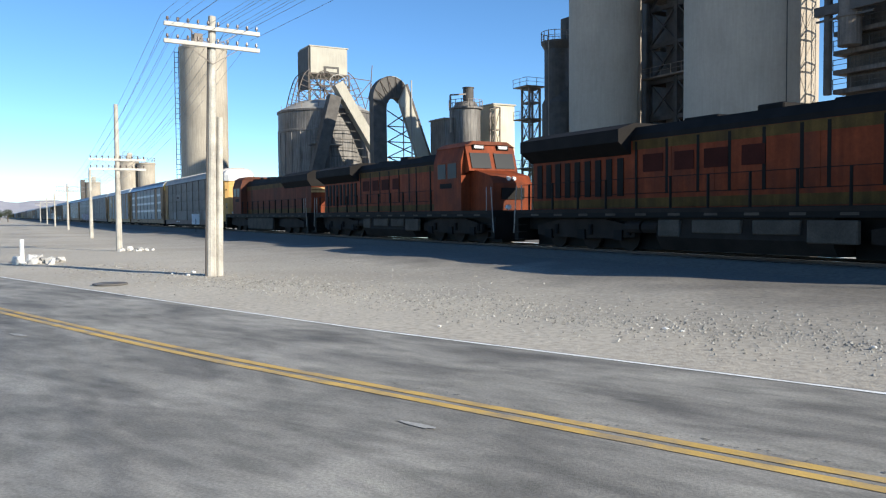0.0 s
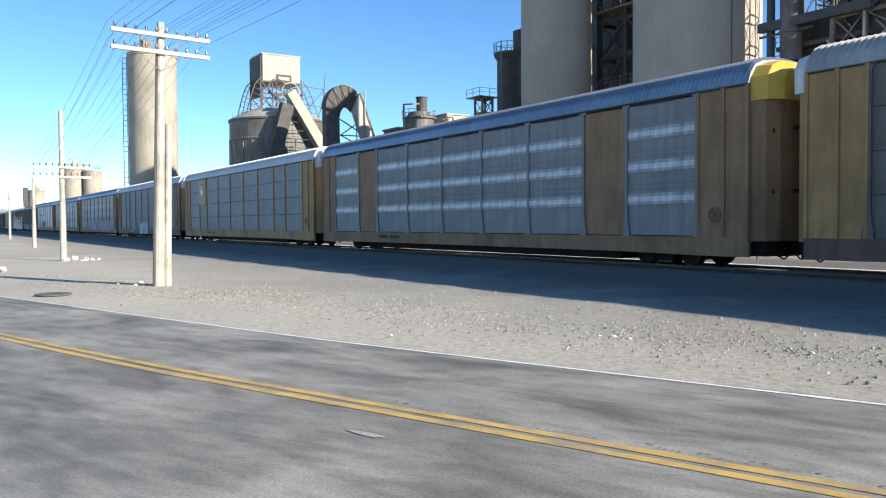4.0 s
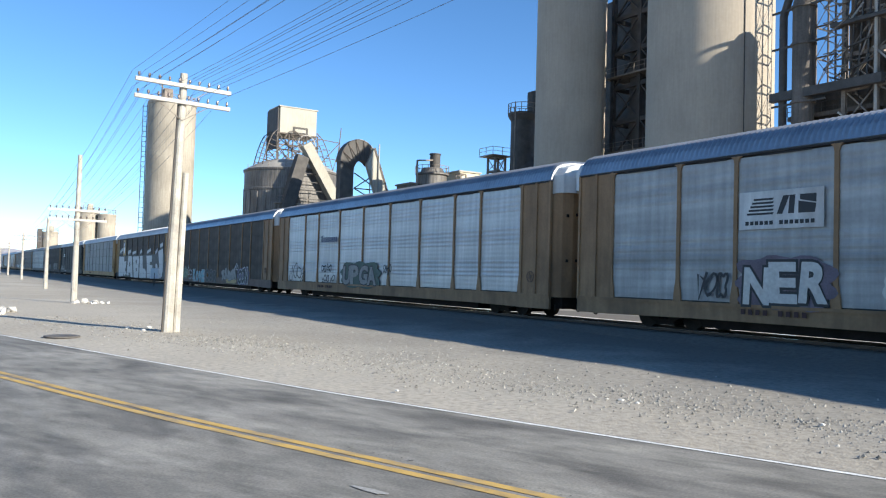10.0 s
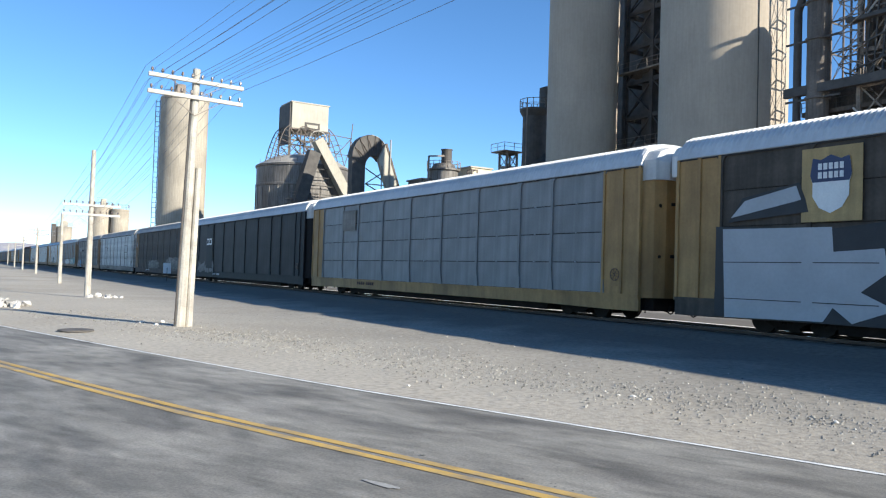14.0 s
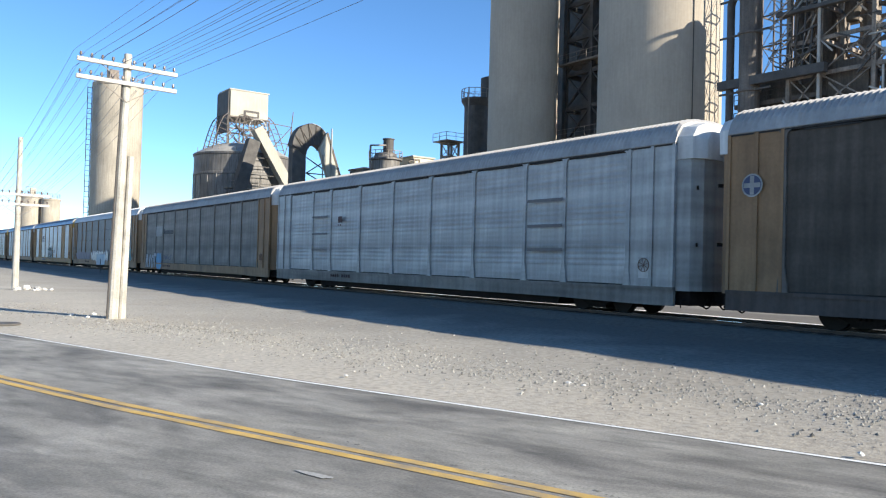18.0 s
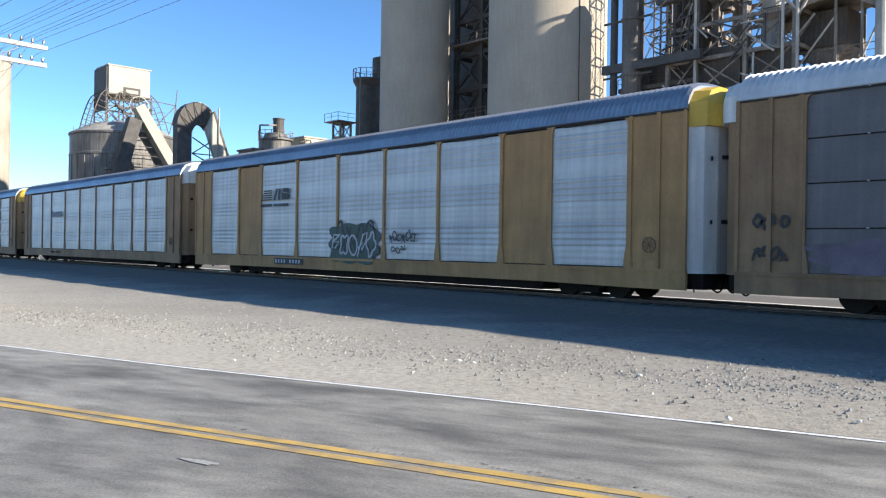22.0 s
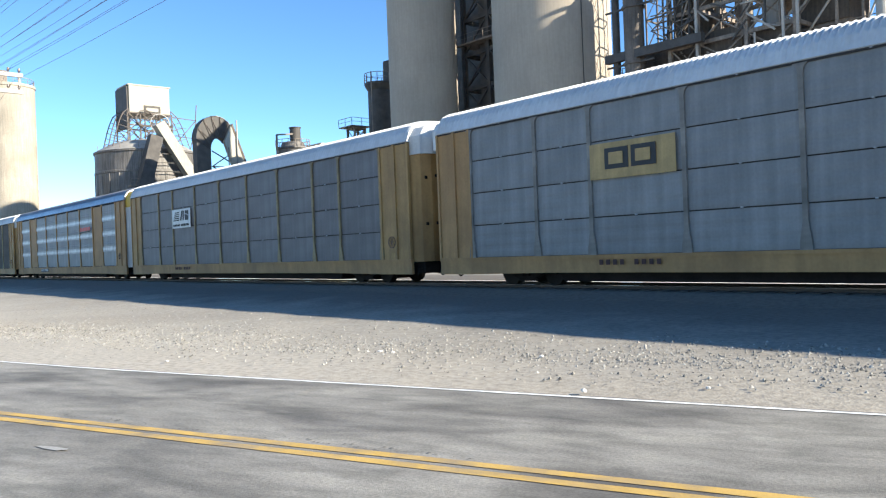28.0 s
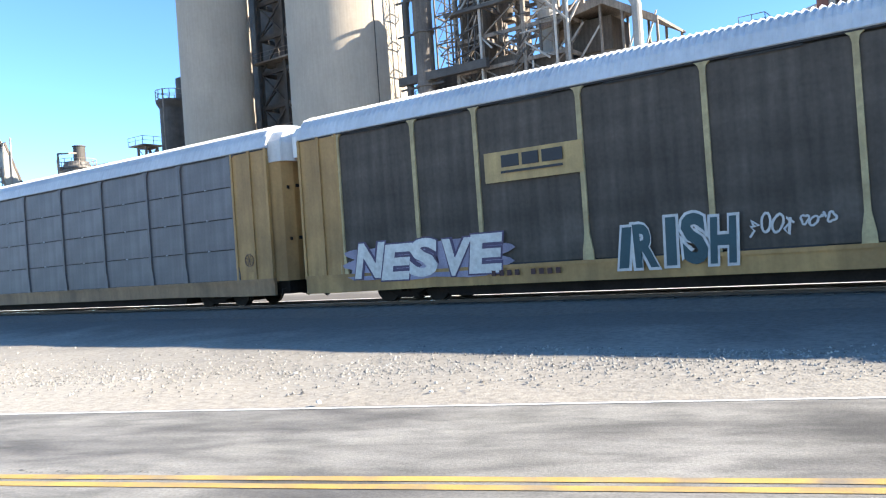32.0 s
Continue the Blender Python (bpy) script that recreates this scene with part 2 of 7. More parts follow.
def ground_material():
    m = bpy.data.materials.new("dusty_gravel_ground")
    m.use_nodes = True
    n, l = m.node_tree.nodes, m.node_tree.links
    b = n["Principled BSDF"]
    b.inputs["Roughness"].default_value = 0.95
    tc = n.new("ShaderNodeTexCoord")

    def tex(sc, d, dist=0.0):
        t = n.new("ShaderNodeTexNoise")
        t.inputs["Scale"].default_value, t.inputs["Detail"].default_value, t.inputs["Distortion"].default_value = sc, d, dist
        l.new(tc.outputs["Object"], t.inputs[0])
        return t.outputs[0]

    def ramp(src, stops):
        r = n.new("ShaderNodeValToRGB")
        els = r.color_ramp.elements
        els[0].position, els[0].color = stops[0][0], (*stops[0][1], 1)
        els[1].position, els[1].color = stops[-1][0], (*stops[-1][1], 1)
        for p, c in stops[1:-1]:
            els.new(p).color = (*c, 1)
        l.new(src, r.inputs[0])
        return r.outputs[0]

    def mul(a, c, f=1.0):
        x = n.new("ShaderNodeMix")
        x.data_type, x.blend_type = "RGBA", "MULTIPLY"
        x.inputs[0].default_value = f
        l.new(a, x.inputs[6])
        l.new(c, x.inputs[7])
        return x.outputs[2]

    dust = ramp(tex(0.12, 8, 0.6), [(0.3, (0.352, 0.309, 0.247)), (0.5, (0.428, 0.381, 0.311)), (0.7, (0.478, 0.431, 0.357))])
    # grey ballast spreads along the track, darkened in colour to deepen the train's shade, its edge broken by drifts of
    # dust
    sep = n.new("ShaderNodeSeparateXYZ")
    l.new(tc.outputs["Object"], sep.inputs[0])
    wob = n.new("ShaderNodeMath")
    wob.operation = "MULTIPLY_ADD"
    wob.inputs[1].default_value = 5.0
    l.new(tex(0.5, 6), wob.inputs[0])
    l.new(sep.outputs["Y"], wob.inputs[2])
    shaded_bed = n.new("ShaderNodeMapRange")
    shaded_bed.inputs[1].default_value, shaded_bed.inputs[2].default_value = 13.6, 17.2
    l.new(wob.outputs[0], shaded_bed.inputs[0])
    # dark colour carried past the track to paint the shaded band under the cars
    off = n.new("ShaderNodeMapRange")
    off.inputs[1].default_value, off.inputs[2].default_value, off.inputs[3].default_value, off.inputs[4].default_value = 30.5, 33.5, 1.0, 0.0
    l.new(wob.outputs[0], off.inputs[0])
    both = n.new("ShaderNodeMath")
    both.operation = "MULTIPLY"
    l.new(shaded_bed.outputs[0], both.inputs[0])
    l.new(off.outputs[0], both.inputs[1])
    # scattered grit greys the dust on the way down to the road
    grit = n.new("ShaderNodeMapRange")
    grit.inputs[1].default_value, grit.inputs[2].default_value, grit.inputs[3].default_value, grit.inputs[4].default_value = 8.5, 13.0, 0.0, 0.6
    l.new(wob.outputs[0], grit.inputs[0])
    mixg = n.new("ShaderNodeMix")
    mixg.data_type = "RGBA"
    l.new(grit.outputs[0], mixg.inputs[0])
    l.new(dust, mixg.inputs[6])
    mixg.inputs[7].default_value = (0.268, 0.246, 0.210, 1)
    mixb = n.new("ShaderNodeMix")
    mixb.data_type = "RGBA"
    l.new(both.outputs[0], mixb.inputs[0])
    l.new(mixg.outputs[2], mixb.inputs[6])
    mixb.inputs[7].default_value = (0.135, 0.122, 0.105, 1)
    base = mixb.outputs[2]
    grain = ramp(tex(9.0, 8), [(0.3, (0.72, 0.72, 0.72)), (0.55, (1, 1, 1)), (0.75, (1.15, 1.15, 1.15))])
    peb = n.new("ShaderNodeTexVoronoi")
    peb.inputs["Scale"].default_value = 26.0
    l.new(tc.outputs["Object"], peb.inputs[0])
    spots = ramp(peb.outputs["Distance"], [(0.0, (0.7, 0.7, 0.7)), (0.35, (1, 1, 1)), (0.8, (1.06, 1.06, 1.06))])
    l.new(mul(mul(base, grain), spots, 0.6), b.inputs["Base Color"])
    bp = n.new("ShaderNodeBump")
    bp.inputs["Strength"].default_value, bp.inputs["Distance"].default_value = 0.18, 0.03
    l.new(peb.outputs["Distance"], bp.inputs["Height"])
    bp2 = n.new("ShaderNodeBump")
    bp2.inputs["Strength"].default_value, bp2.inputs["Distance"].default_value = 0.25, 0.12
    l.new(tex(1.3, 8), bp2.inputs["Height"])
    l.new(bp2.outputs[0], bp.inputs["Normal"])
    l.new(bp.outputs[0], b.inputs["Normal"])
    return m


def asphalt_material():
    m = bpy.data.materials.new("worn_asphalt")
    m.use_nodes = True
    n, l = m.node_tree.nodes, m.node_tree.links
    b = n["Principled BSDF"]
    b.inputs["Roughness"].default_value = 0.82
    tc = n.new("ShaderNodeTexCoord")
    mp = n.new("ShaderNodeMapping")
    mp.inputs["Rotation"].default_value = (0, 0, -ROAD)
    l.new(tc.outputs["Object"], mp.inputs[0])
    st = n.new("ShaderNodeMapping")
    st.inputs["Scale"].default_value = (0.24, 0.62, 1)
    l.new(mp.outputs[0], st.inputs[0])

    def tex(src, sc, d, dist=0.0):
        t = n.new("ShaderNodeTexNoise")
        t.inputs["Scale"].default_value, t.inputs["Detail"].default_value, t.inputs["Distortion"].default_value = sc, d, dist
        l.new(src, t.inputs[0])
        return t.outputs[0]

    def ramp(src, stops):
        r = n.new("ShaderNodeValToRGB")
        els = r.color_ramp.elements
        els[0].position, els[0].color = stops[0][0], (*stops[0][1], 1)
        els[1].position, els[1].color = stops[-1][0], (*stops[-1][1], 1)
        for p, c in stops[1:-1]:
            els.new(p).color = (*c, 1)
        l.new(src, r.inputs[0])
        return r.outputs[0]

    def mul(a, c, f=1.0):
        x = n.new("ShaderNodeMix")
        x.data_type, x.blend_type = "RGBA", "MULTIPLY"
        x.inputs[0].default_value = f
        l.new(a, x.inputs[6])
        l.new(c, x.inputs[7])
        return x.outputs[2]

    base = ramp(tex(mp.outputs[0], 0.5, 8, 0.5), [(0.25, (0.173, 0.162, 0.142)), (0.5, (0.254, 0.238, 0.21)), (0.75, (0.325, 0.304, 0.27))])
    tar = ramp(tex(st.outputs[0], 1.6, 6, 0.7), [(0.30, (0.44, 0.44, 0.45)), (0.43, (0.74, 0.74, 0.74)), (0.54, (1, 1, 1)), (0.75, (1.14, 1.14, 1.12))])
    grit = ramp(tex(mp.outputs[0], 38, 6), [(0.28, (0.62, 0.62, 0.62)), (0.5, (1, 1, 1)), (0.74, (1.4, 1.4, 1.37))])
    mottle = ramp(tex(st.outputs[0], 7.0, 10, 0.4), [(0.32, (0.74, 0.75, 0.74)), (0.5, (1, 1, 1)), (0.68, (1.2, 1.2, 1.18))])
    l.new(mul(mul(mul(base, tar), mottle), grit, 0.6), b.inputs["Base Color"])
    bp = n.new("ShaderNodeBump")
    bp.inputs["Strength"].default_value, bp.inputs["Distance"].default_value = 0.35, 0.012
    l.new(tex(mp.outputs[0], 80, 3), bp.inputs["Height"])
    l.new(bp.outputs[0], b.inputs["Normal"])
    return m


def line_material(name, colour, wear):
    """Road paint that has worn through to the asphalt in places."""
    m = surf(name, colour, 0.75, var=0.12, scale=3, fine=40, dirt=(0.19, 0.18, 0.17), dirt_amount=wear, bump=0.2)
    return m


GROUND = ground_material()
ASPHALT = asphalt_material()
YELLOW = line_material("worn_yellow_line", (0.56, 0.36, 0.10), 0.8)
WHITE_LINE = line_material("worn_white_line", (0.80, 0.79, 0.76), 0.3)


def graded(lo, hi, core_lo, core_hi, step, grow=1.5):
    vals, v, s = [], core_lo, step
    while v < core_hi:
        vals.append(v)
        v += step
    s = step
    while v < hi:
        vals.append(v)
        s *= grow
        v += s
    vals.append(hi)
    v, s = core_lo, step
    while v > lo:
        s *= grow
        v -= s
        vals.append(max(v, lo))
    return sorted(set(vals))


def build_ground():
    bm = bmesh.new()
    xs, ys = graded(-6000, 6000, -45, 12, 0.75), graded(-4000, 6000, -4, 24, 0.5)
    grid = []
    for x in xs:
        col = []
        for y in ys:
            z = lift(y)
            if abs(x) < 150 and -6 < y < 60:
                off = y - (9.9 + SLOPE * x)
                rough = min(max(off / 1.5, 0.0), 1.0)
                z += rough * 0.05 * noise.noise((x * 0.35, y * 0.35, 0.0)) + rough * 0.015 * noise.noise((x * 1.4, y * 1.4, 5.0))
                z -= (1 - rough) * 0.03
            else:
                z -= 0.03 if y < 60 else 0.0
            col.append(bm.verts.new((x, y, z)))
        grid.append(col)
    for a, b in zip(grid, grid[1:]):
        for i in range(len(ys) - 1):
            bm.faces.new((a[i], b[i], b[i + 1], a[i + 1]))
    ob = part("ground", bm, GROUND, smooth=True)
    tagged(ob, "pale dusty gravel ground beside road and track", "ground", kind="structure")


def along(u, off):
    """A point of the road: u metres along it, off metres to the left of the yellow line."""
    c, s = math.cos(ROAD), math.sin(ROAD)
    k = max(0.0, min(-11.0 - u, 22.0))
    off += 0.07 * (k * k / (k + 3.0)) if k else 0.0
    return Vector((u * c - off * s, 6.25 + u * s + off * c, 0))


def strip(bm, u0, u1, o0, o1, z, step=2.0, waver=0.0, seed=0.0):
    n = max(1, int((u1 - u0) / step))
    rows = []
    for i in range(n + 1):
        u = u0 + (u1 - u0) * i / n
        w0 = waver * noise.noise((u * 0.9, seed, 0)) + waver * 0.6 * noise.noise((u * 4.1, seed, 3))
        w1 = waver * noise.noise((u * 0.9, seed, 7)) + waver * 0.6 * noise.noise((u * 4.1, seed, 9))
        a, b = along(u, o0 + w0), along(u, o1 + w1)
        rows.append((bm.verts.new((a.x, a.y, z)), bm.verts.new((b.x, b.y, z))))
    for (a, b), (c, d) in zip(rows, rows[1:]):
        bm.faces.new((a, c, d, b))
    return bm


def build_road():
    bm = strip(bmesh.new(), -120, 120, -8.5, 3.07, 0.02, 0.4, 0.03)
    road = part("road", bm, ASPHALT)
    tagged(road, "worn grey asphalt road with dark tar patches", "road", kind="structure")
    for name, o, mt, w in (("yellow_line", -0.105, YELLOW, 0.062), ("yellow_line", 0.105, YELLOW, 0.062), ("white_line", 2.97, WHITE_LINE, 0.038)):
        part(name, strip(bmesh.new(), -120, 120, o - w, o + w, 0.026, 0.4, 0.012, o * 9), mt, road)
    # crumbled crack beside the yellow line, and a pale scuff on the lane
    rng = random.Random(5)
    bm = bmesh.new()
    for i in range(70):
        u = -9.0 + i * 0.075 + rng.uniform(-0.04, 0.04)
        p = along(u, 0.27 + 0.06 * noise.noise((u, 1, 1)) + rng.uniform(-0.05, 0.05))
        r = rng.uniform(0.006, 0.024)
        vs = [bm.verts.new((p.x + r * rng.uniform(0.6, 1.4) * math.cos(a), p.y + r * rng.uniform(0.3, 0.8) * math.sin(a), 0.0275)) for a in np.linspace(0, 6.283, 7)[:-1]]
        bm.faces.new(vs)
    part("crack", bm, surf("crack_tar", (0.12, 0.114, 0.105), 0.9), road)
    for (cx, cy, ln, wd) in ((-6.9, 2.78, 0.24, 0.06), (-14.8, -0.1, 0.26, 0.08)):
        bm = bmesh.new()
        vs = []
        for i in range(14):
            a = 6.283 * i / 14
            r = rng.uniform(0.6, 1.1)
            vs.append(bm.verts.new((cx + ln * r * math.cos(a) * math.cos(ROAD), cy + ln * r * math.cos(a) * math.sin(ROAD) + wd * r * math.sin(a), 0.0285)))
        bm.faces.new(vs)
        part("scuff", bm, PALE_SCUFF, road)


def build_track():
    track = tagged(new("railway_track"), "railway track with worn steel rails on grey ballast", "railway", kind="structure")
    bm = bmesh.new()
    prism(bm, [(TRACK_Y - 2.9, 0.2), (TRACK_Y - 1.75, 0.43), (TRACK_Y + 1.75, 0.43), (TRACK_Y + 2.9, 0.2)], "x", -1600, 900)
    part("ballast", bm, GROUND, track)
    for s in (-1, 1):
        y = TRACK_Y + s * 0.755
        bm = prism(bmesh.new(), [(y - 0.075, 0.38), (y + 0.075, 0.38), (y + 0.02, 0.405), (y + 0.012, 0.48), (y + 0.037, 0.49), (y + 0.037, 0.52),
                                 (y - 0.037, 0.52), (y - 0.037, 0.49), (y - 0.012, 0.48), (y - 0.02, 0.405)], "x", -1600, 900)
        rail = part("rail", bm, RAIL, track)
        part("running_surface", box(bmesh.new(), -1600, 900, y - 0.033, y + 0.033, 0.519, 0.5225), RAIL_TOP, rail, "polished running surface")
    # pale strip added to paint in the bright sunlit line under the cars
    bm = bmesh.new()
    prism(bm, [(TRACK_Y + 0.86, 0.425), (TRACK_Y + 0.9, 0.452), (TRACK_Y + 1.7, 0.452), (TRACK_Y + 4.6, 0.30), (TRACK_Y + 4.7, 0.2), (TRACK_Y + 1.7, 0.30)], "x", -400, 200)
    part("spilled_dust", bm, surf("painted_sunlit_strip", (0.68, 0.65, 0.60), 0.95, var=0.35, scale=4, fine=18, bump=0.5), track, "pale strip along the rail, painted as sunlit ground")
    me = mesh_of(box(bmesh.new(), -0.11, 0.11, -1.3, 1.3, -0.16, 0.0), TIE)
    for i in range(240):
        share("tie", me, track, pose(-118 + i * 0.54, TRACK_Y, 0.445))


build_ground()
build_road()
build_track()

# ---------------------------------------------------------------- train
SPEED, START, PITCH = 22.4, -73.95, 28.6
# car yellow made lighter in colour for the end door that faces the sun
DOOR_YELLOW_LIT = surf("sunlit_yellow_door_paint", (0.62, 0.37, 0.125), 0.6, var=0.1, scale=1.2, fine=12, streak=0.15, spec=0.3)
HOOD_YELLOW = surf("bright_yellow_hood_paint", (0.66, 0.40, 0.05), 0.5, var=0.1, scale=1.2, fine=12, streak=0.1)
TAN = surf("tan_car_paint", (0.30, 0.178, 0.092), 0.65, var=0.14, scale=1.2, fine=12, streak=0.18, dirt=(0.10, 0.06, 0.036), dirt_amount=0.55, spec=0.3)
POST_PALE = surf("pale_yellow_post_paint", (0.46, 0.36, 0.19), 0.65, var=0.2, scale=1.5, fine=12, streak=0.25, dirt=(0.22, 0.15, 0.08), dirt_amount=0.5, spec=0.3)
POST_FADED = surf("faded_yellow_post_paint", (0.29, 0.215, 0.115), 0.65, var=0.25, scale=1.5, fine=12, streak=0.3, dirt=(0.14, 0.11, 0.08), dirt_amount=0.75, spec=0.3)
YELLOW_CAR = surf("yellow_car_paint", (0.40, 0.232, 0.088), 0.6, var=0.13, scale=1.2, fine=12, streak=0.18, dirt=(0.13, 0.075, 0.036), dirt_amount=0.6, spec=0.3)
OCHRE = surf("ochre_car_paint", (0.41, 0.23, 0.095), 0.65, var=0.12, scale=1.2, fine=12, streak=0.14, dirt=(0.17, 0.095, 0.05), dirt_amount=0.5, spec=0.3)
BROWN_CAR = surf("brown_car_paint", (0.13, 0.075, 0.055), 0.65, var=0.2, scale=1.2, fine=12, streak=0.25)
BLACK_CAR = surf("black_car_paint", (0.016, 0.015, 0.016), 0.6, var=0.2, scale=1.2, fine=12, streak=0.2, spec=0.2)
WHITE_CAR = surf("white_car_paint", (0.60, 0.59, 0.57), 0.55, var=0.1, scale=1.0, fine=12, streak=0.2, dirt=(0.3, 0.22, 0.16), dirt_amount=0.4)
GALV = surf("galvanised_panel", (0.226, 0.223, 0.22), 0.55, metal=0.15, spec=0.3, var=0.1, scale=0.9, fine=14, streak=0.16, rnd=0.07)
GALV_BRIGHT = surf("bright_galvanised_panel", (0.46, 0.455, 0.45), 0.42, metal=0.35, var=0.09, scale=0.8, fine=10, streak=0.18, rnd=0.06, bands=0.14)
GALV_DULL = surf("dull_galvanised_panel", (0.135, 0.122, 0.122), 0.55, metal=0.2, var=0.12, scale=0.8, fine=12, streak=0.2, rnd=0.06, bands=0.12)
GALV_DUSTY = surf("rust_dusted_panel", (0.15, 0.132, 0.115), 0.65, metal=0.1, var=0.14, scale=0.8, fine=10, streak=0.22, dirt=(0.14, 0.095, 0.065), dirt_amount=0.45, rnd=0.06)
GALV_DARK = surf("dark_sooted_panel", (0.097, 0.080, 0.065), 0.75, metal=0.0, var=0.2, scale=0.8, fine=10, streak=0.26, rnd=0.06, bands=0.22, spec=0.18)
GALV_BLACK = surf("black_painted_panel", (0.05, 0.045, 0.041), 0.65, spec=0.2, var=0.2, scale=0.8, fine=10, streak=0.2, rnd=0.1)
# two pale tones that paint reflected sheen onto the panels
SHEEN_DULL = surf("painted_sheen_band", (0.29, 0.298, 0.31), 0.45, metal=0.2, var=0.25, scale=1.1, fine=5, streak=0.4)
SHEEN_BRIGHT = surf("painted_sheen_core", (0.44, 0.45, 0.47), 0.4, metal=0.2, var=0.2, scale=1.1, fine=5, streak=0.3)
ROOF_GALV = surf("galvanised_roof", (0.36, 0.37, 0.39), 0.36, metal=0.8, var=0.12, scale=0.5, fine=10, streak=0.12)
ROOF_DUSTY = surf("dust_greyed_roof", (0.36, 0.34, 0.32), 0.6, metal=0.1, var=0.12, scale=0.5, fine=10, streak=0.15)
ROOF_WHITE = surf("white_roof", (0.55, 0.55, 0.55), 0.5, var=0.08, scale=0.5, fine=8, streak=0.1)
INNER = surf("car_interior_dark", (0.035, 0.032, 0.03), 0.9, var=0.2)
UNDER = surf("grimy_underframe", (0.022, 0.017, 0.014), 0.9, var=0.3, scale=2, fine=15, spec=0.15)
WHEEL = surf("steel_wheel", (0.028, 0.022, 0.018), 0.8, var=0.25, spec=0.2)
PAINT_SILVER = surf("silver_spray_paint", (0.37, 0.375, 0.39), 0.5, metal=0.15, var=0.08, scale=1, fine=10)
PAINT_BLACK = surf("black_spray_paint", (0.025, 0.024, 0.026), 0.6, var=0.2)
PAINT_LILAC = surf("lilac_spray_paint", (0.24, 0.215, 0.28), 0.65, var=0.25)
PAINT_MAUVE = surf("faded_mauve_spray_paint", (0.13, 0.10, 0.125), 0.6, var=0.3)
PAINT_AQUA = surf("turquoise_spray_paint", (0.17, 0.34, 0.38), 0.6, var=0.2)
PAINT_OLIVE = surf("olive_green_spray_paint", (0.16, 0.22, 0.12), 0.6, var=0.25)
PAINT_PURPLE = surf("purple_spray_paint", (0.085, 0.062, 0.115), 0.65, var=0.25)
PAINT_TEAL = surf("teal_spray_paint", (0.06, 0.24, 0.25), 0.6, var=0.2)
PAINT_BLUE = surf("blue_spray_paint", (0.07, 0.25, 0.42), 0.6, var=0.2)
PAINT_WHITE = surf("white_spray_paint", (0.42, 0.415, 0.42), 0.65, var=0.25, scale=1.5, fine=8)
PAINT_GREEN = surf("dark_green_spray_paint", (0.05, 0.085, 0.065), 0.6, var=0.2)
PAINT_RED = surf("red_sign_paint", (0.55, 0.05, 0.04), 0.5, var=0.1)
SIGN_YELLOW = surf("yellow_sign_paint", (0.44, 0.29, 0.115), 0.6, var=0.15, scale=2, streak=0.2)
PAINT_NAVY = surf("navy_sign_paint", (0.03, 0.04, 0.10), 0.5, var=0.1)

EDGES = (-12.0, -9.25, -7.25, -4.35, -1.45, 1.45, 4.35, 7.25, 9.2, 11.9)
HALF, SILL, EAVE = 13.6, 0.95, 5.0
CACHE = {}


def cached(key, make):
    if key not in CACHE:
        CACHE[key] = make()
    return CACHE[key]


def panel_mesh(w, h, mt, ribs):
    """A sheet with horizontal corrugations, its face to -y."""
    def make():
        bm = bmesh.new()
        if ribs > 0:
            n = ribs * 4
            deep = [0.007 if ribs < 12 else (0.012 if (i // 4) % 7 > 2 else 0.003) for i in range(n + 1)]
            prof = [(-deep[i] if i % 4 in (1, 2) and 0 < i < n else 0.0, h * i / n) for i in range(n + 1)]
        elif ribs == 0:
            prof = [(0.0, 0.0), (0.0, h)]
        else:
            # shallow pressed bands, their upper slopes turned to the sky
            k, prof = -ribs, [(0.0, 0.0)]
            for j in range(k):
                z = h * (j + 1.08) / (k + 1)
                prof += [(0.0, z - 0.12), (-0.03, z - 0.07), (-0.03, z + 0.12), (0.0, z + 0.2)]
                for q in range(2):
                    prof += [(0.0, z + 0.3 + q * 0.15), (-0.01, z + 0.34 + q * 0.15), (0.0, z + 0.38 + q * 0.15)]
            prof = [p for p in prof if p[1] < h - 0.01] + [(0.0, h)]
        rows = [(bm.verts.new((0, y, z)), bm.verts.new((w, y, z))) for y, z in prof]
        for (a, b), (c, d) in zip(rows, rows[1:]):
            bm.faces.new((a, b, d, c))
        back = [bm.verts.new((0, 0.03, 0)), bm.verts.new((w, 0.03, 0)), bm.verts.new((w, 0.03, h)), bm.verts.new((0, 0.03, h))]
        bm.faces.new(back[::-1])
        bm.faces.new((rows[0][0], back[0], back[1], rows[0][1]))
        bm.faces.new((rows[-1][0], rows[-1][1], back[2], back[3]))
        bm.faces.new([r[0] for r in rows] + [back[3], back[0]])
        bm.faces.new([r[1] for r in rows][::-1] + [back[1], back[2]])
        bmesh.ops.recalc_face_normals(bm, faces=bm.faces)
        return mesh_of(bm, mt)
    return cached(("panel", round(w, 3), round(h, 3), mt.name, ribs), make)


def post_mesh(mt):
    """An upright with flared gussets at head and foot."""
    def make():
        h = EAVE - SILL
        p = [(-0.14, 0), (0.14, 0), (0.13, 0.2), (0.06, 0.62), (0.06, h - 0.22), (0.09, h - 0.1), (0.17, h - 0.03), (-0.17, h - 0.03), (-0.09, h - 0.1), (-0.06, h - 0.22), (-0.06, 0.62), (-0.13, 0.2)]
        return mesh_of(prism(bmesh.new(), p, "y", -0.045, 0.03), mt)
    return cached(("post", mt.name), make)


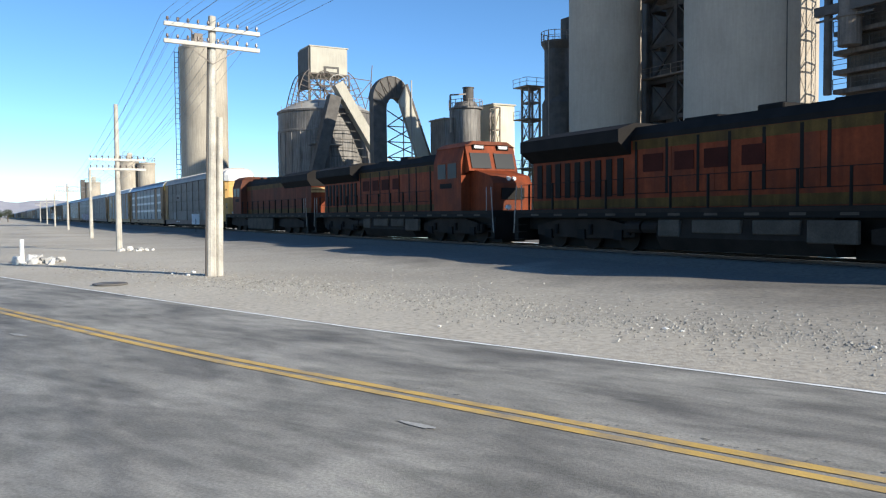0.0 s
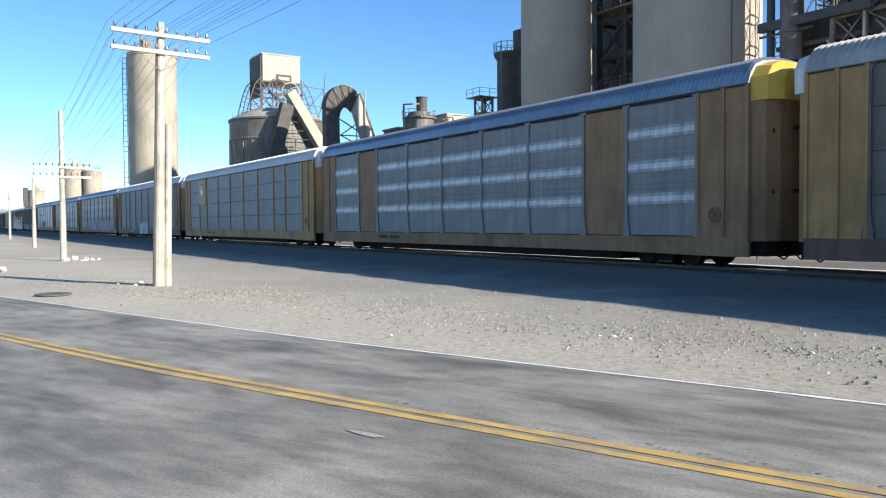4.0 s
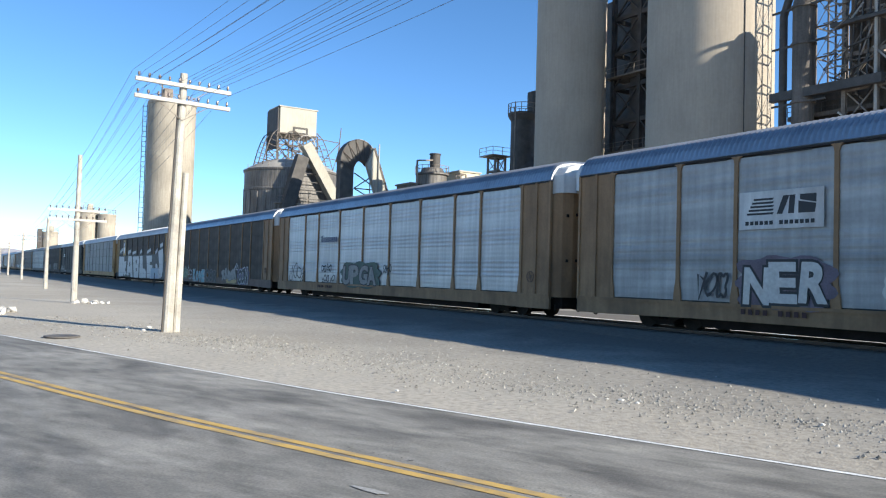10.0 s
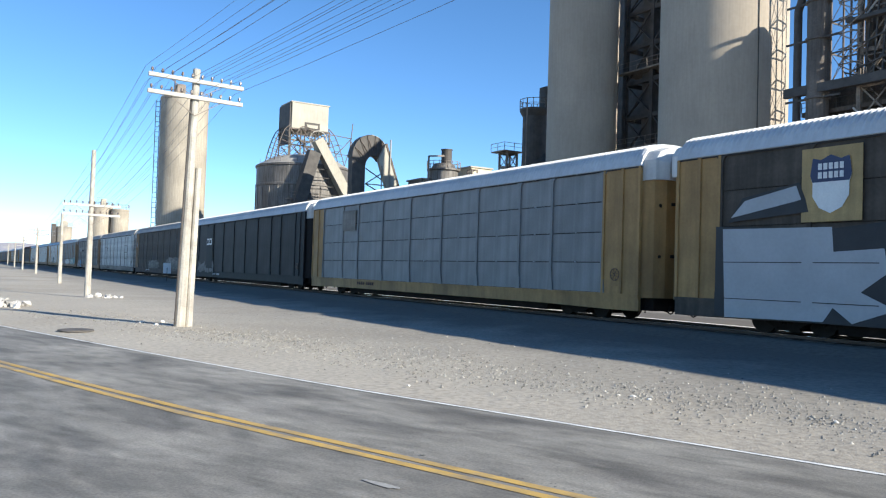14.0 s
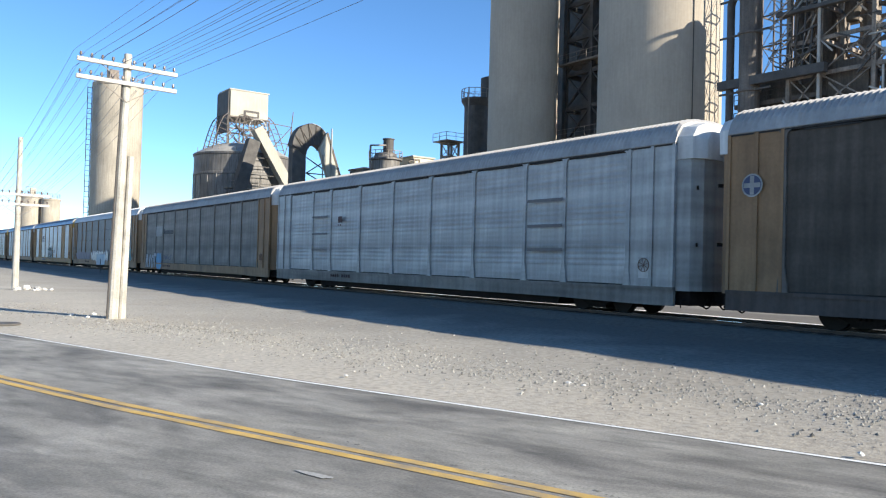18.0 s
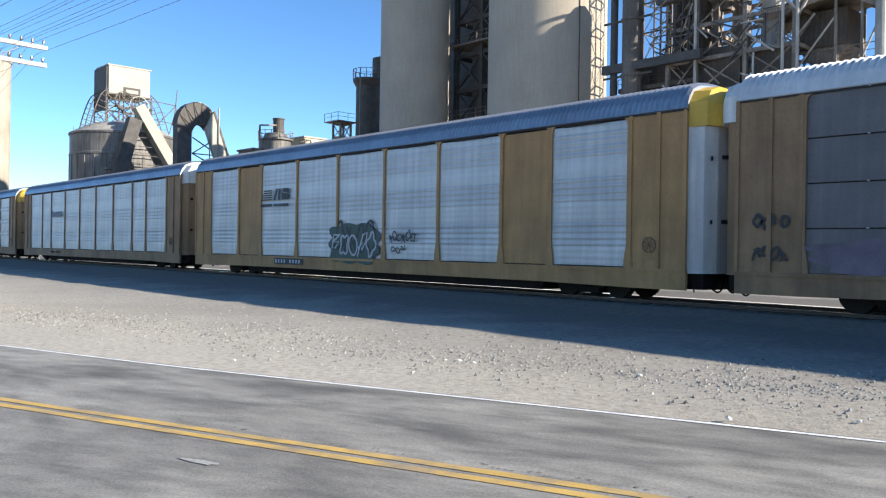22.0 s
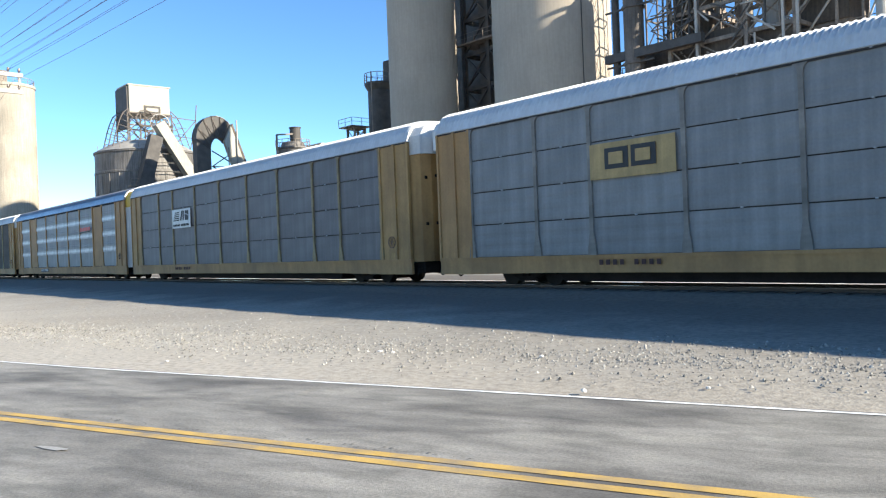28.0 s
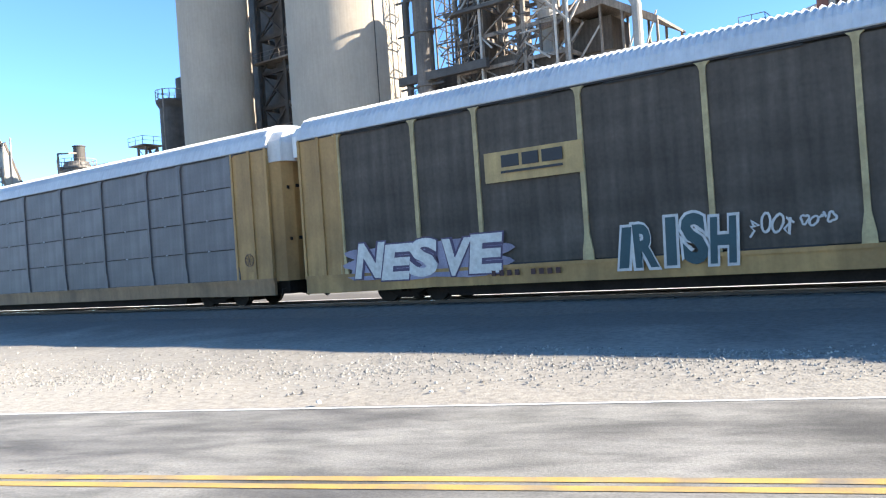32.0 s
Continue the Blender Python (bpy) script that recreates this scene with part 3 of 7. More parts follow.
def roof_mesh(mt):
    def make():
        prof = [(-1.55, EAVE), (-1.59, EAVE + 0.03), (-1.47, EAVE + 0.34), (-1.30, EAVE + 0.54), (-1.0, EAVE + 0.67), (-0.5, EAVE + 0.74), (0, EAVE + 0.76)]
        prof += [(-y, z) for y, z in prof[-2::-1]]
        bm = bmesh.new()
        n, rows = 326, []
        for i in range(n + 1):
            x = -HALF + 2 * HALF * i / n
            up = i % 2
            rows.append([bm.verts.new((x, y * (1 + 0.006 * up), z + up * 0.085 * min(1, max(0, (z - EAVE - 0.26) / 0.16)))) for y, z in prof])
        for a, b in zip(rows, rows[1:]):
            for j in range(len(prof) - 1):
                bm.faces.new((a[j], a[j + 1], b[j + 1], b[j]))
        bm.faces.new(rows[0])
        bm.faces.new(rows[-1][::-1])
        bmesh.ops.recalc_face_normals(bm, faces=bm.faces)
        return mesh_of(bm, mt)
    return cached(("roof", mt.name), make)


def door_mesh(mt):
    """One leaf of the end doors, in three upright folds, seen from outside at +x."""
    def make():
        bm = bmesh.new()
        out = [(0.0, 0.60), (0.55, 0.60), (0.95, 0.52), (1.27, 0.32), (1.46, -0.08)]
        inn = [(y, x - 0.05) for y, x in out]
        prof = [(x, y) for y, x in out] + [(x, y) for y, x in inn[::-1]]
        prism(bm, prof, "z", SILL - 0.1, EAVE - 0.3)
        return mesh_of(bm, mt)
    return cached(("door", mt.name), make)


def hood_mesh(mt):
    """The rounded cap over the end doors."""
    def make():
        bm = bmesh.new()
        base = [(-1.48, EAVE - 0.45), (-1.50, EAVE + 0.2), (-1.28, EAVE + 0.50), (-0.8, EAVE + 0.66), (0.8, EAVE + 0.66), (1.28, EAVE + 0.50), (1.50, EAVE + 0.2), (1.48, EAVE - 0.45)]
        a = [bm.verts.new((-0.15, y, z)) for y, z in base]
        b = [bm.verts.new((0.42, y * 0.90, EAVE + (z - EAVE) * 0.95)) for y, z in base]
        c = [bm.verts.new((0.66, y * 0.66, EAVE + (z - EAVE - 0.1) * 0.8)) for y, z in base]
        k = len(base)
        for i in range(k):
            bm.faces.new((a[i], a[(i + 1) % k], b[(i + 1) % k], b[i]))
            bm.faces.new((b[i], b[(i + 1) % k], c[(i + 1) % k], c[i]))
        bm.faces.new(a[::-1])
        bm.faces.new(c)
        bmesh.ops.recalc_face_normals(bm, faces=bm.faces)
        return mesh_of(bm, mt)
    return cached(("hood", mt.name), make)


def endpanel_mesh(mt, w):
    """The plain side by the car's end, in two sheets with an upright ridge."""
    def make():
        f = -0.02
        prof = [(0, 0.04), (w, 0.04), (w, f - 0.04), (w - 0.09, f - 0.04), (w - 0.09, f), (w * 0.56, f), (w * 0.56, f - 0.05), (w * 0.49, f - 0.05), (w * 0.49, f), (0.09, f), (0.09, f - 0.04), (0, f - 0.04)]
        bm = prism(bmesh.new(), prof, "z", 0, EAVE - SILL)
        return mesh_of(bm, mt)
    return cached(("end", mt.name, round(w, 2)), make)


def wheelset_mesh():
    def make():
        bm = bmesh.new()
        for s in (-1, 1):
            y = s * 0.72
            for r, a, b in ((0.42, y - 0.065, y + 0.065), (0.46, y - s * 0.10 - 0.02, y - s * 0.10 + 0.02), (0.13, y + s * 0.07 - 0.05, y + s * 0.07 + 0.05)):
                rod(bm, (0, a, 0), (0, b, 0), r, seg=20)
        rod(bm, (0, -1, 0), (0, 1, 0), 0.08, seg=8)
        return mesh_of(bm, WHEEL)
    return cached("wheelset", make)


def sideframe_mesh():
    def make():
        p = [(-1.25, 0.38), (-1.25, 0.58), (-0.95, 0.64), (-0.5, 0.86), (0.5, 0.86), (0.95, 0.64), (1.25, 0.58), (1.25, 0.38), (0.7, 0.36), (0.35, 0.2), (-0.35, 0.2), (-0.7, 0.36)]
        bm = prism(bmesh.new(), p, "y", -0.09, 0.09)
        for x in (-0.12, 0.0, 0.12):
            rod(bm, (x, -0.12, 0.3), (x, -0.12, 0.62), 0.05, seg=8)
        return mesh_of(bm, UNDER)
    return cached("sideframe", make)


def truck(car, x):
    t = share("truck", cached("bolster", lambda: mesh_of(box(bmesh.new(), -0.38, 0.38, -1.0, 1.0, 0.12, 0.72), UNDER)), car, pose(x, 0, 0.07))
    for s in (-1, 1):
        share("sideframe", sideframe_mesh(), t, pose(0, s * 0.98, 0))
    for dx in (-0.88, 0.88):
        share("wheelset", wheelset_mesh(), t, pose(dx, 0, 0.42))


def hose_mesh():
    """Hanging brake hoses and the uncoupling lever across a car's end."""
    bm = bmesh.new()
    for y, drop, reach in ((-0.45, 0.30, 0.52), (0.38, 0.34, 0.5), (-0.62, 0.22, 0.46)):
        last = None
        for i in range(8):
            f = i / 7
            p = (0.02 + reach * f, y + 0.1 * math.sin(3 * f), 0.62 - drop * math.sin(math.pi * min(1.0, f * 1.15)) * 0.9)
            if last:
                rod(bm, last, p, 0.024, seg=5)
            last = p
    rod(bm, (0.16, -1.4, 0.60), (0.16, -0.2, 0.66), 0.018, seg=5)
    rod(bm, (0.16, -1.4, 0.60), (0.16, -1.4, 0.38), 0.018, seg=5)
    rod(bm, (0.05, -1.2, 0.5), (0.05, 1.2, 0.5), 0.02, seg=5)
    return mesh_of(bm, UNDER)


def hand_brake(car, ends):
    """A plate by the car's end with a spoked hand wheel."""
    base = share("brake_plate", cached(("brake", ends.name), lambda: mesh_of(box(bmesh.new(), -0.2, 0.2, -0.012, 0.0, -0.3, 0.3, 0.004), ends)), car, pose(12.55, -1.556, 1.48))

    def make():
        bm = bmesh.new()
        for i in range(14):
            a, b = 2 * math.pi * i / 14, 2 * math.pi * (i + 1) / 14
            rod(bm, (0.2 * math.cos(a), 0, 0.2 * math.sin(a)), (0.2 * math.cos(b), 0, 0.2 * math.sin(b)), 0.012, seg=4)
        for i in range(4):
            a = math.pi * i / 4 + 0.3
            rod(bm, (0.2 * math.cos(a), 0, 0.2 * math.sin(a)), (-0.2 * math.cos(a), 0, -0.2 * math.sin(a)), 0.008, seg=4)
        return mesh_of(bm, BROWN_CAR)
    share("hand_wheel", cached("hand_wheel", make), base, pose(0.02, -0.05, 0.08))


def plate(name, car, x0, x1, z0, z1, mt, y=-1.585, label=""):
    key = ("plate", round(x1 - x0, 3), round(z1 - z0, 3), mt.name)
    me = cached(key, lambda: mesh_of(box(bmesh.new(), 0, x1 - x0, -0.006, 0.006, 0, z1 - z0), mt))
    return share(name, me, car, pose(x0, y, z0), label)


def ribbon(seed, w, h, bold, slant=0.15):
    """One unbroken spray-can stroke with sharp turns, that spells nothing."""
    rng = random.Random(seed)
    spots = [(i, j) for i in range(3) for j in range(4)]
    rng.shuffle(spots)
    pts = []
    for i, j in spots[:rng.choice((5, 6, 7))]:
        x, z = (0.08 + 0.42 * i + rng.uniform(-0.06, 0.06)) * w, (0.05 + 0.3 * j + rng.uniform(-0.05, 0.05)) * h
        pts.append(Vector((x + slant * z, z)))
    bm, last = bmesh.new(), None
    for i, p in enumerate(pts):
        d = (pts[min(i + 1, len(pts) - 1)] - pts[max(i - 1, 0)]).normalized()
        q = Vector((-d.y, d.x)) * bold * rng.uniform(0.8, 1.25)
        y = -0.0004 * i
        now = (bm.verts.new((p.x + q.x, y, p.y + q.y)), bm.verts.new((p.x - q.x, y, p.y - q.y)))
        if last:
            bm.faces.new((last[0], last[1], now[1], now[0]))
        last = now
    return bm


def bubble(seed, w, h, bold):
    """The closed outline of a fat rounded shape, sprayed as one line."""
    rng = random.Random(seed)
    k, lobes = 28, rng.choice((2, 3, 4))
    ph, am = rng.uniform(0, 6.28), rng.uniform(0.10, 0.24)
    pts = []
    for i in range(k):
        a = 2 * math.pi * i / k
        r = 0.5 * (0.86 + am * math.cos(lobes * a + ph) + rng.uniform(-0.03, 0.03))
        z = h * (0.5 + r * math.sin(a))
        pts.append(Vector((w * (0.5 + r * math.cos(a)) + 0.12 * z, z)))
    bm = bmesh.new()
    ring = []
    for i, p in enumerate(pts):
        d = (pts[(i + 1) % k] - pts[i - 1]).normalized()
        q = Vector((-d.y, d.x)) * bold * rng.uniform(0.8, 1.2)
        ring.append((bm.verts.new((p.x + q.x, 0, p.y + q.y)), bm.verts.new((p.x - q.x, 0, p.y - q.y))))
    for i in range(k):
        (a, b), (c, d) = ring[i], ring[(i + 1) % k]
        bm.faces.new((a, b, d, c))
    return bm


SPRAY_SHAPES = (
    ((0.15, 0, 0.05, 0.8), (0.45, 0.1, 0.6, 1), (0.85, 0.0, 0.95, 0.7)),
    ((0.0, 0.75, 0.55, 0.9), (0.5, 1.0, 0.3, 0.05), (0.6, 0.55, 1.0, 0.15)),
    ((0.1, 0.1, 0.5, 0.55), (0.5, 0.55, 0.25, 1.0), (0.55, 0.3, 1.0, 0.6), (0.9, 0.9, 0.8, 0.0)),
    ((0.05, 0.9, 0.35, 0.1), (0.35, 0.1, 0.7, 0.35), (0.75, 0.3, 0.95, 1.0)),
    ((0.2, 0.0, 0.1, 0.6), (0.1, 0.6, 0.6, 0.85), (0.7, 0.1, 0.65, 0.65), (0.95, 0.2, 0.9, 0.95)),
    ((0.0, 0.2, 0.4, 0.35), (0.3, 0.0, 0.45, 0.95), (0.5, 0.95, 0.95, 0.7), (0.7, 0.05, 1.0, 0.3)),
)


def spray_shape(seed, w, h, fat):
    """Fat angular strokes that lean on one another like sprayed block shapes."""
    rng = random.Random(seed)
    bm = bmesh.new()
    for k, (xa, za, xb, zb) in enumerate(rng.choice(SPRAY_SHAPES)):
        a, b = Vector((xa * w + rng.uniform(-0.05, 0.05) * w, za * h)), Vector((xb * w, zb * h + rng.uniform(-0.06, 0.06) * h))
        d = (b - a).normalized()
        q = Vector((-d.y, d.x)) * fat * 0.5
        a, b = a - d * fat * 0.3, b + d * fat * 0.3
        cs = (a + q * rng.uniform(0.8, 1.25), b + q * rng.uniform(0.8, 1.35), b + d * fat * rng.uniform(0, 0.35), b - q, a - q * rng.uniform(0.8, 1.3))
        bm.faces.new([bm.verts.new((p.x + 0.12 * p.y, -0.0004 * k, p.y)) for p in cs][::-1])
    return bm


def piece(car, x, z, seed, n, w, h, fill, line, thick=0.3, edge=0.09):
    """A row of fat sprayed shapes, each filled and rimmed in another paint."""
    lw = w / n
    for i in range(n):
        tall = h * (0.88 + 0.2 * ((i * 7 + seed) % 5) / 5)
        at = pose(x + i * lw, 0, z + 0.04 * ((i * 5 + seed) % 3))
        fat = thick * min(lw, 1.1)
        for grow, mt, y in ((edge, line, -1.590), (0.0, fill, -1.596)):
            ob = part("graffiti_letter", spray_shape(seed * 13 + i, lw * 0.92, tall, fat + grow), mt, car)
            ob.matrix_basis = pose(0, y, 0) @ at


def word_piece(car, word, x0, x1, z0, h, fill, line, grow=0.14, lean=0.0):
    """Block letters, each sprayed in one paint over a rim of another, uneven in height and slant."""
    lw = (x1 - x0) / len(word)
    rng = random.Random(len(word) * 7 + int(abs(x0) * 10))
    for i, ch in enumerate(word):
        if ch == " ":
            continue
        tall, drop, shear = h * rng.uniform(0.9, 1.1), rng.uniform(-0.06, 0.06), lean + rng.uniform(-0.14, 0.14)
        wide = lw * (0.42 if ch == "I" else 0.98)
        shift = lw * 0.28 if ch == "I" else 0.0
        for bold, mt, y, g in ((0.10, line, -1.600 - 0.0008 * (i % 2), grow), (0.045, fill, -1.606 - 0.0008 * (i % 2), 0.0)):
            me = text_mesh(ch, 1.0, mt, 0.0003, bold)
            xs = [v.co.x for v in me.vertices]
            ys = [v.co.y for v in me.vertices]
            sx, sy = (wide + g) / (max(xs) - min(xs)), (tall + g) / (max(ys) - min(ys))
            for v in me.vertices:
                up = (v.co.y - min(ys)) * sy
                v.co = Vector(((v.co.x - min(xs)) * sx + shear * up, up, v.co.z))
            share("graffiti_letter", me, car, pose(x0 + i * lw + shift - g / 2, y, z0 + drop - g / 2, 90))


def cloud(car, x0, x1, z0, z1, mt, seed, y=-1.588):
    """A puffy patch of thin spray paint behind the letters."""
    bm = bmesh.new()
    k, cx, cz = 40, (x0 + x1) / 2, (z0 + z1) / 2
    pts = []
    for i in range(k):
        a = 2 * math.pi * i / k
        r = 0.86 + 0.16 * abs(math.sin(a * 4.5 + seed)) + 0.10 * noise.noise((math.cos(a) * 2, math.sin(a) * 2, seed))
        c, d = math.cos(a), math.sin(a)
        q = (abs(c) ** 4 + abs(d) ** 4) ** -0.25
        pts.append(bm.verts.new((cx + (x1 - x0) / 2 * c * q * r, 0, cz + (z1 - z0) / 2 * d * q * r)))
    bm.faces.new(pts[::-1])
    part("graffiti_patch", bm, mt, car).matrix_basis = pose(0, y, 0)


def flat_shapes(name, car, shapes, mt, y, label=""):
    """Flat outlines painted on the side, as one sheet: each outline is a ring of (x, z)."""
    bm = bmesh.new()
    for ring in shapes:
        bm.faces.new([bm.verts.new((x, 0, z)) for x, z in ring])
    bmesh.ops.recalc_face_normals(bm, faces=bm.faces)
    ob = part(name, bm, mt, car, label)
    ob.matrix_basis = pose(0, y, 0)


def striped_emblem(car, x0, x1, z0, z1, mt, y=-1.600):
    """Slanting speed lines that run into two heavy slabs, over a thin bar."""
    w, h = x1 - x0, z1 - z0
    top = z0 + h * 0.36
    lines = []
    for k in range(5):
        za = top + h * 0.64 * k / 5
        zb = za + h * 0.075
        lines.append([(x0 + w * (0.02 + 0.025 * k), za), (x0 + w * 0.40, za), (x0 + w * 0.42, zb), (x0 + w * (0.02 + 0.025 * k), zb)])
    flat_shapes("emblem", car, lines, mt, y, "black speed-line emblem")
    slabs = [[(x0 + w * 0.46, top), (x0 + w * 0.54, top), (x0 + w * 0.64, z1), (x0 + w * 0.55, z1)], [(x0 + w * 0.62, top), (x0 + w * 0.70, top), (x0 + w * 0.72, z1), (x0 + w * 0.64, z1)],
             [(x0 + w * 0.76, top), (x0 + w * 0.98, top), (x0 + w, top + h * 0.3), (x0 + w * 0.76, top + h * 0.42)], [(x0 + w * 0.78, top + h * 0.46), (x0 + w, top + h * 0.34), (x0 + w, z1), (x0 + w * 0.78, z1)]]
    flat_shapes("emblem", car, slabs, mt, y)
    for j in range(14):
        if j != 6:
            plate("lettering", car, x0 + w * j / 14, x0 + w * (j + 0.7) / 14, z0, z0 + h * 0.14, mt, y)


def shield_emblem(car, x0, x1, z0, z1, y=-1.620):
    """A shield with a dark crown over a pale field."""
    w, h = x1 - x0, z1 - z0
    out = [(0.5, 0.0), (0.78, 0.10), (0.94, 0.30), (0.94, 0.52), (1.0, 0.66), (0.94, 0.96), (0.74, 0.92), (0.5, 1.0), (0.26, 0.92), (0.06, 0.96), (0.0, 0.66), (0.06, 0.52), (0.06, 0.30), (0.22, 0.10)]
    flat_shapes("emblem", car, [[(x0 + u * w, z0 + v * h) for u, v in out]], WHITE_PAINT, y, "pale shield emblem")
    crown = [(0.06, 0.54), (0.94, 0.54), (1.0, 0.66), (0.94, 0.96), (0.74, 0.92), (0.5, 1.0), (0.26, 0.92), (0.06, 0.96), (0.0, 0.66)]
    flat_shapes("emblem", car, [[(x0 + u * w, z0 + v * h) for u, v in crown]], PAINT_NAVY, y - 0.004, "navy crown of the shield")
    for r in range(2):
        for j in range(5):
            plate("lettering", car, x0 + w * (0.2 + 0.13 * j), x0 + w * (0.29 + 0.13 * j), z0 + h * (0.60 + 0.15 * r), z0 + h * (0.71 + 0.15 * r), WHITE_PAINT, y - 0.012)


def ring_emblem(car, x, z, r, y=-1.60):
    """A round badge with a cross in a ring."""
    for rad, mt, d in ((r, GALV_STAIN, 0.0), (r * 0.86, PAINT_NAVY, 0.003)):
        flat_shapes("emblem", car, [[(x + rad * math.cos(a), z + rad * math.sin(a)) for a in np.linspace(0, 2 * math.pi, 25)[:-1]]], mt, y - d)
    q = r * 0.2
    flat_shapes("emblem", car, [[(x - q, z - r * 0.8), (x + q, z - r * 0.8), (x + q, z + r * 0.8), (x - q, z + r * 0.8)]], GALV_STAIN, y - 0.006)
    flat_shapes("emblem", car, [[(x - r * 0.8, z - q), (x + r * 0.8, z - q), (x + r * 0.8, z + q), (x - r * 0.8, z + q)]], GALV_STAIN, y - 0.009)


def tag(car, x, z, seed, n, w, h, bold, mt, y=-1.588):
    for i in range(n):
        lw = w / n
        tall = h * (0.85 + 0.2 * ((i * 7 + seed) % 5) / 5)
        if bold >= 0.09:
            bm = spray_shape(seed * 13 + i, lw * 0.95, tall, 0.34 * min(lw, 1.1))
        elif (i + seed) % 3:
            bm = bubble(seed * 17 + i, lw, tall, bold)
        else:
            bm = ribbon(seed * 31 + i, lw * 0.95, tall, bold)
        part("graffiti_letter", bm, mt, car).matrix_basis = pose(x + i * lw, y, z + 0.05 * ((i * 5 + seed) % 3))


def autorack(n, style):
    """A covered rail car for automobiles: clad sides on a flat car, ribbed roof, folding end doors."""
    label = style["label"]
    car = thing("autorack_car", label, "rail car", "cars of the freight train")
    side, posts, sill, ends, roof = style["side"], style["post"], style["sill"], style["end"], style["roof"]
    near = style.get("near", True)
    rows = style.get("rows", 4)
    ribs = style.get("ribs", 8)
    share("body", cached("body", lambda: mesh_of(box(bmesh.new(), -HALF + 0.15, HALF - 0.15, -1.44, 1.44, SILL - 0.15, EAVE + 0.05), INNER)), car, pose(0, 0, 0))
    share("roof", roof_mesh(roof), car, pose(0, 0, 0))
    share("underframe", cached("underframe", lambda: mesh_of(prism(bmesh.new(), [(-13.9, 0.44), (-11.6, 0.44), (-11.5, 0.75), (-8.9, 0.75), (-8.6, 0.21), (8.6, 0.21), (8.9, 0.75), (11.5, 0.75), (11.6, 0.44), (13.9, 0.44), (13.9, 0.85), (-13.9, 0.85)], "y", -1.2, 1.2), UNDER)), car, pose(0, 0, 0))
    for s in (-1, 1):
        share("side_sill", cached(("sill", sill.name), lambda: mesh_of(box(prism(bmesh.new(), [(-HALF, 0.42), (-12.2, 0.42), (-8.8, 0.47), (8.8, 0.47), (12.2, 0.42), (HALF, 0.42), (HALF, SILL), (-HALF, SILL)], "y", -0.05, 0.05),
              -HALF, HALF, -0.09, 0.0, SILL - 0.09, SILL - 0.002), sill)), car, pose(0, s * 1.5, 0, 0, 0, 0 if s < 0 else 180))
        share("eave_rail", cached("eave", lambda: mesh_of(box(bmesh.new(), -HALF, HALF, -0.03, 0.04, EAVE - 0.035, EAVE + 0.01), INNER)), car, pose(0, s * 1.54, 0))
    for s in (-1, 1):
        turn = 0 if s > 0 else 180
        for k in (1, -1):
            m = pose(0, 0, 0, 0, 0, turn) @ pose(HALF, 0, 0) @ (Matrix.Diagonal((1, k, 1, 1)))
            share("end_door", door_mesh(style.get("door", ends) if s > 0 else ends), car, m)
        share("door_hood", hood_mesh(style.get("hood", WHITE_CAR)), car, pose(0, 0, 0, 0, 0, turn) @ pose(HALF, 0, 0))
        truck(car, s * 10.2)
        share("coupler", cached("coupler", lambda: mesh_of(box(box(box(bmesh.new(), 0, 0.62, -0.1, 0.1, 0.55, 0.78), 0.46, 0.695, -0.18, 0.18, 0.5, 0.86), -0.1, 0.22, -0.42, 0.42, 0.42, 0.84), UNDER)), car, pose(0, 0, 0, 0, 0, turn) @ pose(HALF, 0, 0))
        share("air_hose", cached("air_hose", hose_mesh), car, pose(0, 0, 0, 0, 0, turn) @ pose(HALF, 0, 0))
        if near:
            for k in (1, -1):
                for z in (2.15, 3.75):
                    share("door_bracket", cached("bracket", lambda: mesh_of(box(bmesh.new(), -0.02, 0.025, -0.16, 0.16, -0.05, 0.05, 0.006), UNDER)), car, pose(0, 0, 0, 0, 0, turn) @ pose(HALF + 0.43, k * 1.1, z, 0, 0, -k * 32))
    if near:
        hand_brake(car, ends)
        slot = cached("vent_slot", lambda: mesh_of(box(bmesh.new(), -0.5, 0.5, -0.004, 0.004, -0.022, 0.022), INNER))
        for i, (a, b) in enumerate(zip(EDGES, EDGES[1:])):
            if rows == 1 and style.get("cols", {}).get(i) is None:
                for z, k in ((SILL + 0.015, 1.0), (EAVE - 0.075, 0.8)):
                    share("vent_slot", slot, car, pose((a + b) / 2 + 0.12 * ((i * 3) % 4 - 1.5), -1.565, z) @ Matrix.Diagonal(((b - a) * 0.62 * k, 1, 1, 1)))
